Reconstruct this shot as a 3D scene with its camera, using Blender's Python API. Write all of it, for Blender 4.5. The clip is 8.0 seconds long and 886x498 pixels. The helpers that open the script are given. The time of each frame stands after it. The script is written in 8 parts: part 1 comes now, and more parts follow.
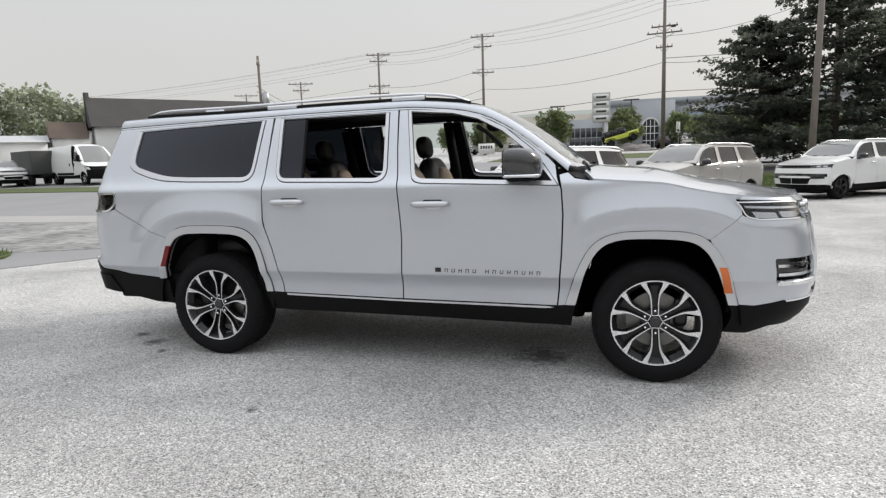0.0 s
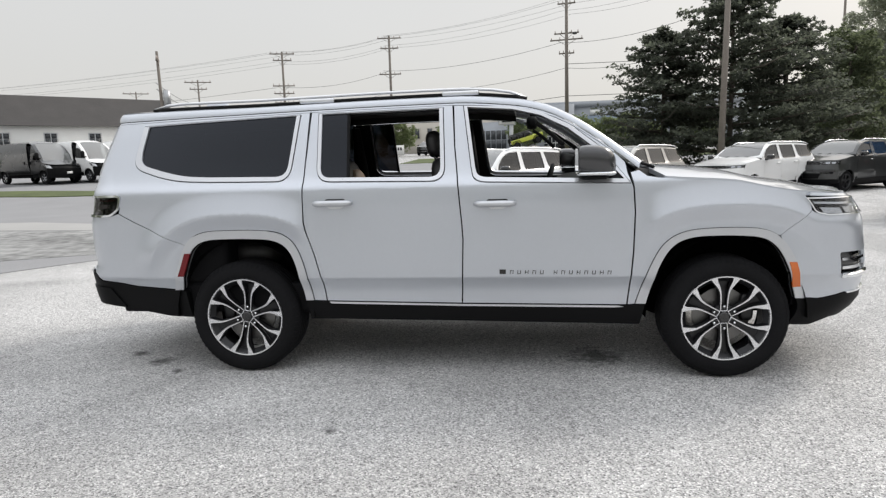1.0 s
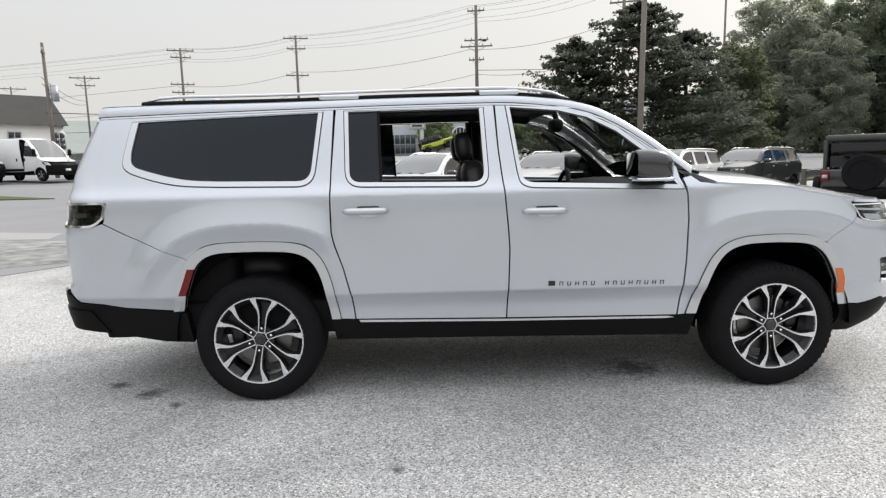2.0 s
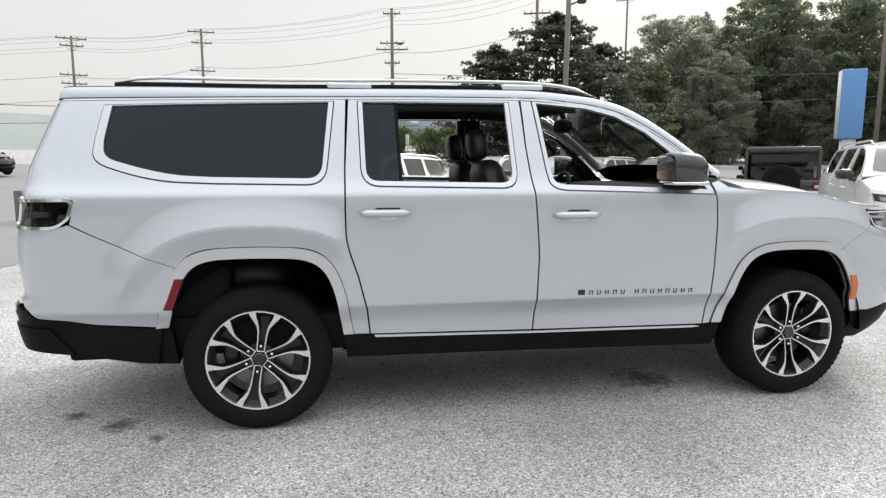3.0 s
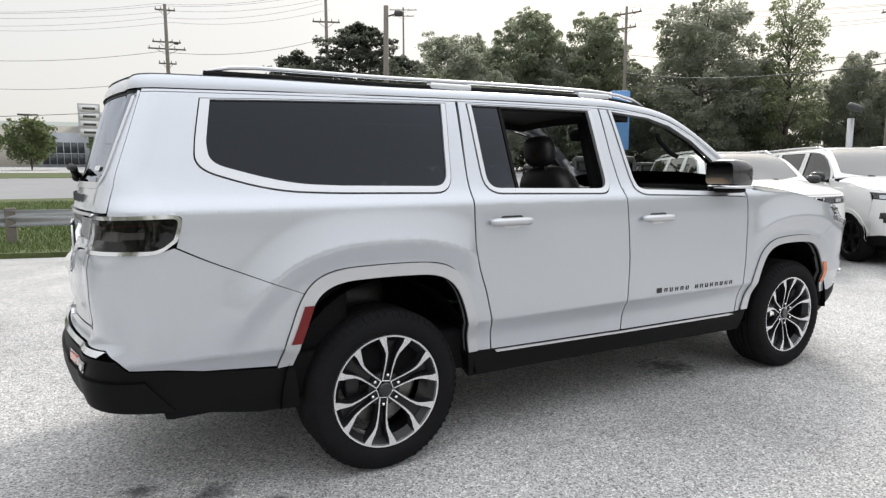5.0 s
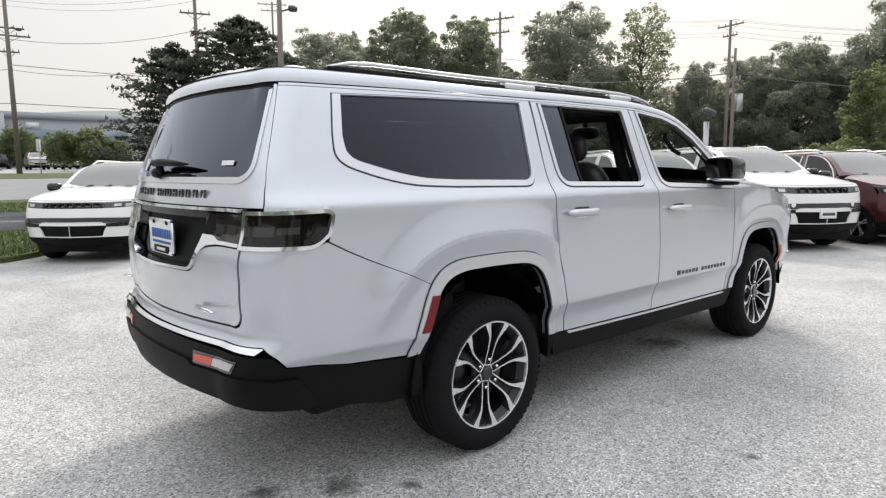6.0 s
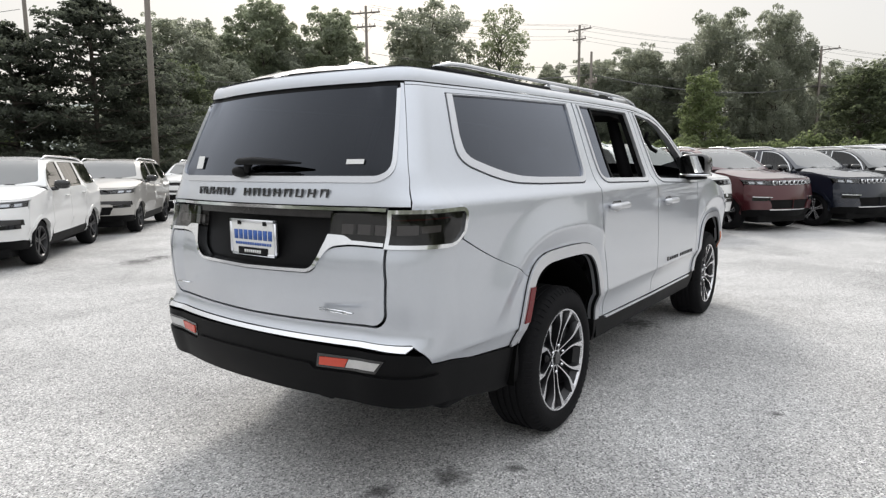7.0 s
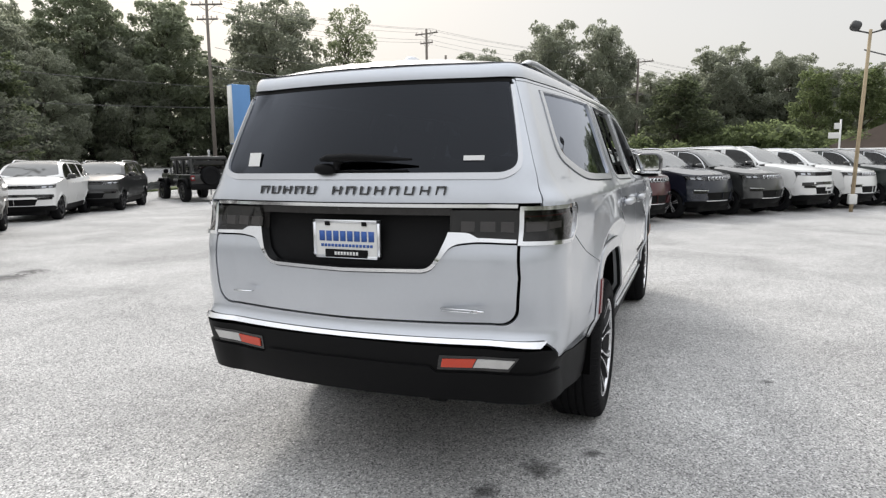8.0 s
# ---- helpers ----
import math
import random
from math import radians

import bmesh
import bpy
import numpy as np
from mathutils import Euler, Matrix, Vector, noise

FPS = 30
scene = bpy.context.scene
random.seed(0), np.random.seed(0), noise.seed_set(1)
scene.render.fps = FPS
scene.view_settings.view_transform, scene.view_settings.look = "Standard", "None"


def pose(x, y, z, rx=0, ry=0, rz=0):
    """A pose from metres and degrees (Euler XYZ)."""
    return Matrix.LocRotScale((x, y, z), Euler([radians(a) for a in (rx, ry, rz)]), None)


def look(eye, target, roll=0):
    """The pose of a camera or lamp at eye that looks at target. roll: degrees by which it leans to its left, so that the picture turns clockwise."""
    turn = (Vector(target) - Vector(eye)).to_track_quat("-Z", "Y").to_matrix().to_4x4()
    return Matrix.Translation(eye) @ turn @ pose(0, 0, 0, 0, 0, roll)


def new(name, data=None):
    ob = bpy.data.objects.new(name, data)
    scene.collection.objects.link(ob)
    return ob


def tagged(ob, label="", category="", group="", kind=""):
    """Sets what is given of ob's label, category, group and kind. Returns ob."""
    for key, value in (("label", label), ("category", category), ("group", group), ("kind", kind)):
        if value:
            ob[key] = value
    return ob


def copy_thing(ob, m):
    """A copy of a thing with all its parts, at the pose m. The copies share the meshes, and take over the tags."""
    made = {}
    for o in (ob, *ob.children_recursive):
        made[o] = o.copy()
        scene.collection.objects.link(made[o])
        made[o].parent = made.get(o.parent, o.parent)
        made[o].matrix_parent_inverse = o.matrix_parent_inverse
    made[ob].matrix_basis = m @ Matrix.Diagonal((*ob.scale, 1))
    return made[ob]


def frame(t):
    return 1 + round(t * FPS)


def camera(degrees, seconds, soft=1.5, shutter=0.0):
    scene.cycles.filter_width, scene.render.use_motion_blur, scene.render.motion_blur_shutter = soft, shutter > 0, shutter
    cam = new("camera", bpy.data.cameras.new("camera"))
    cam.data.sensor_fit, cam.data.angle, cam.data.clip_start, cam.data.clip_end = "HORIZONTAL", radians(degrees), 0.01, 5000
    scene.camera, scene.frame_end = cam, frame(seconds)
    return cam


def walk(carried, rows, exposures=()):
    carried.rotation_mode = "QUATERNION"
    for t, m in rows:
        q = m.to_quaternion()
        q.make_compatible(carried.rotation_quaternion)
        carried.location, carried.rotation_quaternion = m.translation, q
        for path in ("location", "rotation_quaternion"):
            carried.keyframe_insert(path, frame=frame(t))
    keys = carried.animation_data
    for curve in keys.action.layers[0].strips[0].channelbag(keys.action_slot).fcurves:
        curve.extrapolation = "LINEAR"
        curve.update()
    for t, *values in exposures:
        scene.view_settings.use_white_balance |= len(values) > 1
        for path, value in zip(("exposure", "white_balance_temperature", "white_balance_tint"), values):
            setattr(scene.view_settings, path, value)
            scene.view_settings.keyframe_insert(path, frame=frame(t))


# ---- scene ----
cam = camera(70.5, 8.0, soft=1.3)
PATH = [
    (0, (3.132, -5.104, 1.479), (2.567, -3.206, 1.194), -1.8),
    (0.5, (2.57, -5.158, 1.477), (2.152, -3.223, 1.192), -1.9),
    (1, (2.017, -5.14, 1.483), (1.756, -3.178, 1.195), -1.8),
    (1.5, (1.525, -5.03, 1.495), (1.419, -3.054, 1.208), -1.7),
    (2, (1.1, -4.841, 1.501), (1.142, -2.862, 1.218), -1.3),
    (3.5, (0.1, -4.24, 1.463), (0.585, -2.318, 1.196), 0.3),
    (4, (-0.315, -4.067, 1.487), (0.332, -2.193, 1.223), 0.1),
    (4.5, (-0.761, -3.876, 1.471), (0.056, -2.068, 1.216), 0.0),
    (5.8, (-2.067, -3.265, 1.445), (-0.816, -1.724, 1.2), -0.4),
    (6, (-2.274, -3.144, 1.44), (-0.959, -1.658, 1.191), -0.4),
    (6.5, (-2.741, -2.799, 1.461), (-1.273, -1.466, 1.199), -0.4),
    (7, (-3.115, -2.378, 1.465), (-1.505, -1.222, 1.196), -0.5),
    (7.5, (-3.462, -1.903, 1.466), (-1.726, -0.948, 1.193), -0.6),
    (8, (-3.646, -1.372, 1.457), (-1.802, -0.646, 1.186), -0.6),
]
walk(cam, [(t, look(eye, target, roll)) for t, eye, target, roll in PATH], [(0, -0.08), (1, -0.01), (2, 0.09), (3.5, 0.20), (4.7, 0.19), (6, 0.12), (7, 0.07), (8, 0.01)])

# ---- light ----
SUN_DIR = Vector((0.76, 0.65, 0.0)).normalized()
SUN_ELEV = radians(38)
world = bpy.data.worlds.new("hazy_sky")
scene.world = world
world.use_nodes = True
wn = world.node_tree.nodes
wl = world.node_tree.links
wn.clear()
sky = wn.new("ShaderNodeTexSky")
sky.sky_type = "NISHITA"
sky.sun_disc = False
sky.sun_elevation = SUN_ELEV
sky.sun_rotation = math.atan2(SUN_DIR.x, SUN_DIR.y)
sky.air_density, sky.dust_density, sky.ozone_density = 1.0, 6.0, 0.6
sky_bg = wn.new("ShaderNodeBackground")
sky_bg.inputs["Strength"].default_value = 0.022
haze_bg = wn.new("ShaderNodeBackground")
haze_coord = wn.new("ShaderNodeTexCoord")
haze_noise = wn.new("ShaderNodeTexNoise")
haze_noise.inputs["Scale"].default_value = 1.6
haze_noise.inputs["Detail"].default_value = 3
haze_xyz = wn.new("ShaderNodeSeparateXYZ")
haze_ramp = wn.new("ShaderNodeValToRGB")
# overcast sky: pale and a little warm at the horizon, up to three times brighter and cooler overhead
stops = haze_ramp.color_ramp
stops.elements[0].position, stops.elements[0].color = 0.0, (0.262, 0.258, 0.249, 1)
stops.elements[1].position, stops.elements[1].color = 1.0, (0.585, 0.60, 0.625, 1)
for at_, col in ((0.28, (0.270, 0.269, 0.264, 1)), (0.6, (0.455, 0.462, 0.47, 1))):
    e = stops.elements.new(at_)
    e.color = col
haze_vary = wn.new("ShaderNodeMapRange")
haze_vary.inputs["To Min"].default_value, haze_vary.inputs["To Max"].default_value = 2.35, 2.65
wl.new(haze_coord.outputs["Generated"], haze_xyz.inputs[0])
wl.new(haze_xyz.outputs["Z"], haze_ramp.inputs["Fac"])
wl.new(haze_noise.outputs["Fac"], haze_vary.inputs["Value"])
wl.new(haze_vary.outputs[0], haze_bg.inputs["Strength"])
sky_sum = wn.new("ShaderNodeAddShader")
wout = wn.new("ShaderNodeOutputWorld")
wl.new(haze_coord.outputs["Generated"], haze_noise.inputs["Vector"])
wl.new(haze_ramp.outputs["Color"], haze_bg.inputs["Color"])
wl.new(sky.outputs["Color"], sky_bg.inputs["Color"])
wl.new(sky_bg.outputs[0], sky_sum.inputs[0])
wl.new(haze_bg.outputs[0], sky_sum.inputs[1])
wl.new(sky_sum.outputs[0], wout.inputs["Surface"])
sun = new("sun", bpy.data.lights.new("sun", "SUN"))
sun.data.energy, sun.data.angle, sun.data.color = 1.8, radians(14), (1.0, 0.965, 0.91)
sun.matrix_world = look(Vector((0, 0, 0)), -(SUN_DIR * math.cos(SUN_ELEV) + Vector((0, 0, math.sin(SUN_ELEV)))))

# ---- materials ----


def mat(name, color, rough=0.5, metal=0.0, vary=0.08, scale=3.0, fine=60.0, bump=0.0, coat=0.0, coat_rough=0.03, rvary=0.06, spec=0.5, emit=0.0, space="Object", per_object=0.0):
    """A surface with colour varied at two scales, a little unevenness in its gloss, and fine relief."""
    m = bpy.data.materials.new(name)
    m.use_nodes = True
    n, l = m.node_tree.nodes, m.node_tree.links
    b = n["Principled BSDF"]
    co = n.new("ShaderNodeTexCoord")
    n1, n2 = n.new("ShaderNodeTexNoise"), n.new("ShaderNodeTexNoise")
    n1.inputs["Scale"].default_value, n1.inputs["Detail"].default_value = scale, 4
    n2.inputs["Scale"].default_value, n2.inputs["Detail"].default_value = fine, 2
    l.new(co.outputs[space], n1.inputs["Vector"])
    l.new(co.outputs[space], n2.inputs["Vector"])
    add = n.new("ShaderNodeMath")
    add.operation = "ADD"
    l.new(n1.outputs["Fac"], add.inputs[0])
    l.new(n2.outputs["Fac"], add.inputs[1])
    val = n.new("ShaderNodeMapRange")
    val.inputs["From Min"].default_value, val.inputs["From Max"].default_value = 0.6, 1.4
    val.inputs["To Min"].default_value, val.inputs["To Max"].default_value = 1 - vary, 1 + vary
    l.new(add.outputs[0], val.inputs["Value"])
    mul = n.new("ShaderNodeVectorMath")
    mul.operation = "SCALE"
    mul.inputs[0].default_value = color
    src = val.outputs[0]
    if per_object:
        info = n.new("ShaderNodeObjectInfo")
        mr = n.new("ShaderNodeMapRange")
        mr.inputs["To Min"].default_value, mr.inputs["To Max"].default_value = 1 - per_object, 1 + per_object
        l.new(info.outputs["Random"], mr.inputs["Value"])
        mm = n.new("ShaderNodeMath")
        mm.operation = "MULTIPLY"
        l.new(src, mm.inputs[0])
        l.new(mr.outputs[0], mm.inputs[1])
        src = mm.outputs[0]
    l.new(src, mul.inputs["Scale"])
    l.new(mul.outputs[0], b.inputs["Base Color"])
    rr = n.new("ShaderNodeMapRange")
    rr.inputs["To Min"].default_value, rr.inputs["To Max"].default_value = max(0.0, rough - rvary), min(1.0, rough + rvary)
    l.new(n1.outputs["Fac"], rr.inputs["Value"])
    l.new(rr.outputs[0], b.inputs["Roughness"])
    b.inputs["Metallic"].default_value = metal
    b.inputs["Coat Weight"].default_value = coat
    b.inputs["Coat Roughness"].default_value = coat_rough
    b.inputs["Specular IOR Level"].default_value = spec
    if bump:
        bp = n.new("ShaderNodeBump")
        bp.inputs["Strength"].default_value, bp.inputs["Distance"].default_value = bump, 0.01
        l.new(n2.outputs["Fac"], bp.inputs["Height"])
        l.new(bp.outputs[0], b.inputs["Normal"])
    if emit:
        b.inputs["Emission Color"].default_value = (*color, 1)
        b.inputs["Emission Strength"].default_value = emit
    return m


def glass(name, tint, gloss=(1.0, 1.0, 1.0), rough=0.0, least=0.042, film=0.0, power=4.0):
    """A thin pane: tinted see-through with a Fresnel gloss."""
    m = bpy.data.materials.new(name)
    m.use_nodes = True
    n, l = m.node_tree.nodes, m.node_tree.links
    n.remove(n["Principled BSDF"])
    tr, gl, mix, lw = n.new("ShaderNodeBsdfTransparent"), n.new("ShaderNodeBsdfGlossy"), n.new("ShaderNodeMixShader"), n.new("ShaderNodeLayerWeight")
    tr.inputs["Color"].default_value = (*tint, 1)
    gl.inputs["Roughness"].default_value = rough
    gl.inputs["Color"].default_value = (*gloss, 1)
    lw.inputs["Blend"].default_value = 0.5
    pw, mr = n.new("ShaderNodeMath"), n.new("ShaderNodeMapRange")
    pw.operation = "POWER"
    pw.inputs[1].default_value = power
    mr.inputs["To Min"].default_value, mr.inputs["To Max"].default_value = least, 1.0
    l.new(lw.outputs["Facing"], pw.inputs[0])
    l.new(pw.outputs[0], mr.inputs["Value"])
    l.new(mr.outputs[0], mix.inputs[0])
    l.new(tr.outputs[0], mix.inputs[1])
    l.new(gl.outputs[0], mix.inputs[2])
    top = mix.outputs[0]
    if film:
        # an even pale film: thin dust, plus sky reflection put in as colour
        du, mx = n.new("ShaderNodeBsdfDiffuse"), n.new("ShaderNodeMixShader")
        du.inputs["Color"].default_value = (0.62, 0.63, 0.62, 1)
        mx.inputs[0].default_value = film
        l.new(top, mx.inputs[1])
        l.new(du.outputs[0], mx.inputs[2])
        top = mx.outputs[0]
    l.new(top, n["Material Output"].inputs["Surface"])
    return m


M_PAINT = mat("silver_paint", (0.555, 0.58, 0.625), 0.33, 0.60, 0.015, 1.5, 60, coat=1.0, rvary=0.02)
M_TRIM = mat("silver_moulding", (0.60, 0.61, 0.635), 0.30, 0.7, 0.02, 4, 80, coat=0.3)
M_CHROME = mat("chrome", (0.82, 0.83, 0.85), 0.10, 1.0, 0.03, 4, 50, rvary=0.04)
M_SATIN = mat("satin_trim", (0.74, 0.75, 0.77), 0.30, 0.85, 0.03, 4, 80)
# near-black colour that puts deep shade into wheel wells and underbody
M_VOID = mat("shade_black", (0.003, 0.003, 0.003), 0.95, 0, 0.2, 6, 60, spec=0.05)
M_BLACK = mat("black_plastic", (0.0045, 0.0045, 0.005), 0.55, 0, 0.15, 6, 200, bump=0.05, spec=0.14)
M_GLOSSBLACK = mat("gloss_black", (0.008, 0.008, 0.009), 0.12, 0, 0.1, 4, 60, coat=0.6)
M_RUBBER = mat("tyre_rubber", (0.010, 0.010, 0.011), 0.8, 0, 0.25, 7, 90, bump=0.15, spec=0.12)
M_RIM = mat("machined_alloy", (0.80, 0.80, 0.82), 0.26, 0.80, 0.05, 10, 300)
M_RIMDARK = mat("dark_alloy", (0.016, 0.016, 0.018), 0.34, 0.3, 0.1, 8, 100, coat=0.1)
M_STEEL = mat("brake_steel", (0.20, 0.195, 0.19), 0.38, 0.9, 0.15, 12, 200)
M_RED = mat("red_reflector", (0.15, 0.007, 0.010), 0.25, 0, 0.1, 10, 300, coat=0.15, spec=0.3)
M_REDORANGE = mat("fog_reflector", (0.55, 0.05, 0.02), 0.22, 0, 0.08, 10, 300, coat=0.5)
M_AMBER = mat("amber_reflector", (0.62, 0.14, 0.02), 0.25, 0, 0.08, 10, 300, coat=0.5)
M_WHITE = mat("white_paper", (0.74, 0.74, 0.73), 0.6, 0, 0.04, 8, 100)
M_BLUE = mat("plate_blue", (0.03, 0.10, 0.36), 0.5, 0, 0.05, 8, 100)
M_INNER = mat("cabin_black", (0.009, 0.009, 0.010), 0.75, 0, 0.2, 5, 120, bump=0.1, spec=0.12)
M_HEAD = mat("headliner", (0.02, 0.02, 0.02), 0.9, 0, 0.1, 5, 200)
M_LEATHER = mat("black_leather", (0.022, 0.021, 0.021), 0.45, 0, 0.2, 6, 150, bump=0.15)
M_TAN = mat("tan_leather", (0.30, 0.22, 0.16), 0.5, 0, 0.1, 6, 150, bump=0.15)
M_MIRROR = mat("mirror_glass", (0.85, 0.86, 0.87), 0.02, 1.0, 0.01, 3, 20, rvary=0.01)
M_GREYCAP = mat("grey_cap", (0.05, 0.05, 0.053), 0.25, 0.4, 0.05, 4, 200, coat=0.8)
M_REFLECTOR = mat("lamp_reflector", (0.55, 0.56, 0.58), 0.15, 0.9, 0.1, 30, 200)
M_LAMPDARK = mat("lamp_housing", (0.03, 0.028, 0.028), 0.25, 0.2, 0.2, 15, 100)
M_LAMPWHITE = mat("lamp_lens", (0.50, 0.49, 0.48), 0.25, 0, 0.1, 20, 200, coat=0.5)
G_DARK = glass("privacy_glass", (0.010, 0.012, 0.016), (0.74, 0.79, 0.90), least=0.036, power=2.8)
G_CLEAR = glass("clear_glass", (0.80, 0.84, 0.82))
G_SMOKE = glass("smoked_lens", (0.30, 0.29, 0.29))
G_LENS = glass("lens_glass", (0.85, 0.86, 0.87))

# ---- tools ----
from mathutils.geometry import delaunay_2d_cdt


def part(name, bm, material, parent=None, label="", smooth=True, mats=()):
    """Links a bmesh as one mesh object, under its thing."""
    me = bpy.data.meshes.new(name)
    for f in bm.faces:
        f.smooth = smooth
    layer = bm.verts.layers.float_vector.get("facing")
    facing = [tuple(v[layer]) for v in bm.verts] if layer else None
    bm.to_mesh(me)
    bm.free()
    if facing:
        me.normals_split_custom_set_from_vertices(facing)
    me.materials.append(material)
    for extra in mats:
        me.materials.append(extra)
    ob = new(name, me)
    if parent is not None:
        ob.parent = parent
    if label:
        tagged(ob, label)
    return ob


def thing(name, label, category, group="", m=None):
    ob = new(name)
    ob.empty_display_size = 0.2
    if m is not None:
        ob.matrix_world = m
    return tagged(ob, label, category, group)


def sharp(bm, angle=35):
    """Marks hard edges, so that smooth shading keeps them."""
    lim = radians(angle)
    for e in bm.edges:
        if len(e.link_faces) != 2 or e.calc_face_angle(0) > lim:
            e.smooth = False
    return bm


def box(bm, x0, x1, y0, y1, z0, z1, bevel=0.0, mi=0, m=None):
    r = bmesh.ops.create_cube(bm, size=1, matrix=Matrix.Translation(((x0 + x1) / 2, (y0 + y1) / 2, (z0 + z1) / 2)) @ Matrix.Diagonal((x1 - x0, y1 - y0, z1 - z0, 1)))
    vs = r["verts"]
    if bevel:
        es = list({e for v in vs for e in v.link_edges})
        q = bmesh.ops.bevel(bm, geom=es, offset=bevel, segments=2, profile=0.6, affect="EDGES")
        vs = list({v for f in q["faces"] for v in f.verts} | {v for v in vs if v.is_valid})
    fs = {f for v in vs if v.is_valid for f in v.link_faces}
    for f in fs:
        f.material_index = mi
    if m is not None:
        bmesh.ops.transform(bm, matrix=m, verts=[v for v in vs if v.is_valid])
    return vs


def rod(bm, a, b, r0, r1=None, seg=10, mi=0, caps=True):
    a, b = Vector(a), Vector(b)
    r1 = r0 if r1 is None else r1
    q = (b - a).to_track_quat("Z", "Y").to_matrix()
    rings = []
    for p, r in ((a, r0), (b, r1)):
        rings.append([bm.verts.new(p + q @ Vector((r * math.cos(2 * math.pi * k / seg), r * math.sin(2 * math.pi * k / seg), 0))) for k in range(seg)])
    fs = [bm.faces.new((rings[0][k], rings[0][(k + 1) % seg], rings[1][(k + 1) % seg], rings[1][k])) for k in range(seg)]
    if caps:
        fs += [bm.faces.new(rings[0][::-1]), bm.faces.new(rings[1])]
    for f in fs:
        f.material_index = mi
    return bm


def tube(bm, pts, r, seg=8, mi=0, flat=1.0, closed=False):
    """A tube along points; r one radius or one for each point; flat squeezes it in height."""
    pts = [Vector(p) for p in pts]
    n = len(pts)
    rings = []
    for i, p in enumerate(pts):
        d = pts[(i + 1) % n] - pts[i - 1] if closed else pts[min(i + 1, n - 1)] - pts[max(i - 1, 0)]
        side = d.cross(Vector((0, 0, 1)))
        side = side.normalized() if side.length > 1e-5 else Vector((1, 0, 0))
        up = side.cross(d).normalized()
        rr = r[i] if isinstance(r, (list, tuple)) else r
        rings.append([bm.verts.new(p + side * rr * math.cos(2 * math.pi * k / seg) + up * rr * flat * math.sin(2 * math.pi * k / seg)) for k in range(seg)])
    fs = []
    for i in range(n if closed else n - 1):
        a, b = rings[i], rings[(i + 1) % n]
        fs += [bm.faces.new((a[k], b[k], b[(k + 1) % seg], a[(k + 1) % seg])) for k in range(seg)]
    if not closed:
        fs += [bm.faces.new(rings[0]), bm.faces.new(rings[-1][::-1])]
    for f in fs:
        f.material_index = mi
    return bm


def spin(bm, profile, origin, axis, seg=48, mi=0, closed=False):
    """Turns (radius, along) pairs round an axis through origin."""
    origin, axis = Vector(origin), Vector(axis).normalized()
    q = axis.to_track_quat("Z", "Y").to_matrix()
    rings = [[bm.verts.new(origin + q @ Vector((r * math.cos(2 * math.pi * k / seg), r * math.sin(2 * math.pi * k / seg), h))) for k in range(seg)] for r, h in profile]
    idx = list(range(len(rings)))
    pairs = list(zip(idx, idx[1:])) + ([(idx[-1], 0)] if closed else [])
    for i, j in pairs:
        for k in range(seg):
            f = bm.faces.new((rings[i][k], rings[i][(k + 1) % seg], rings[j][(k + 1) % seg], rings[j][k]))
            f.material_index = mi
    return bm


def blob(bm, c, size, power=2.6, m=None, seg=20, rings=12, mi=0):
    """A rounded block (superellipsoid)."""
    vs = []
    e = 2 / power

    def sp(v):
        return math.copysign(abs(v) ** e, v)

    for i in range(rings + 1):
        la = -math.pi / 2 + math.pi * i / rings
        row = []
        for k in range(seg):
            lo = 2 * math.pi * k / seg
            p = Vector((size[0] / 2 * sp(math.cos(la)) * sp(math.cos(lo)), size[1] / 2 * sp(math.cos(la)) * sp(math.sin(lo)), size[2] / 2 * sp(math.sin(la))))
            row.append(bm.verts.new((m @ p if m is not None else p) + Vector(c)))
        vs.append(row)
    for i in range(rings):
        for k in range(seg):
            f = bm.faces.new((vs[i][k], vs[i][(k + 1) % seg], vs[i + 1][(k + 1) % seg], vs[i + 1][k]))
            f.material_index = mi
    bmesh.ops.remove_doubles(bm, verts=[v for row in (vs[0], vs[-1]) for v in row], dist=1e-5)
    return bm


def outline(pts, step=0.035):
    """A closed outline from corners (u, v) or (u, v, rounding), cut into short steps."""
    n, out = len(pts), []
    for i, p in enumerate(pts):
        c = Vector(p[:2])
        if len(p) > 2 and p[2] > 0:
            a, b = Vector(pts[i - 1][:2]), Vector(pts[(i + 1) % n][:2])
            ra, rb = min(p[2], (a - c).length * 0.49), min(p[2], (b - c).length * 0.49)
            s, e = c + (a - c).normalized() * ra, c + (b - c).normalized() * rb
            for k in range(7):
                t = k / 6
                out.append(s * (1 - t) ** 2 + c * 2 * t * (1 - t) + e * t * t)
        else:
            out.append(c)
    res = []
    for i, p in enumerate(out):
        q = out[(i + 1) % len(out)]
        k = max(1, math.ceil((q - p).length / step))
        res += [p.lerp(q, j / k) for j in range(k)]
    return [(p.x, p.y) for p in res]


def inside(poly, x, y):
    """Which of the points lie in the polygon (arrays)."""
    px, py = np.array(poly).T
    qx, qy = np.roll(px, -1), np.roll(py, -1)
    hit = np.zeros(len(x), bool)
    for a, b, c, d in zip(px, py, qx, qy):
        if b != d:
            hit ^= ((b > y) != (d > y)) & (x < (c - a) * (y - b) / (d - b) + a)
    return hit


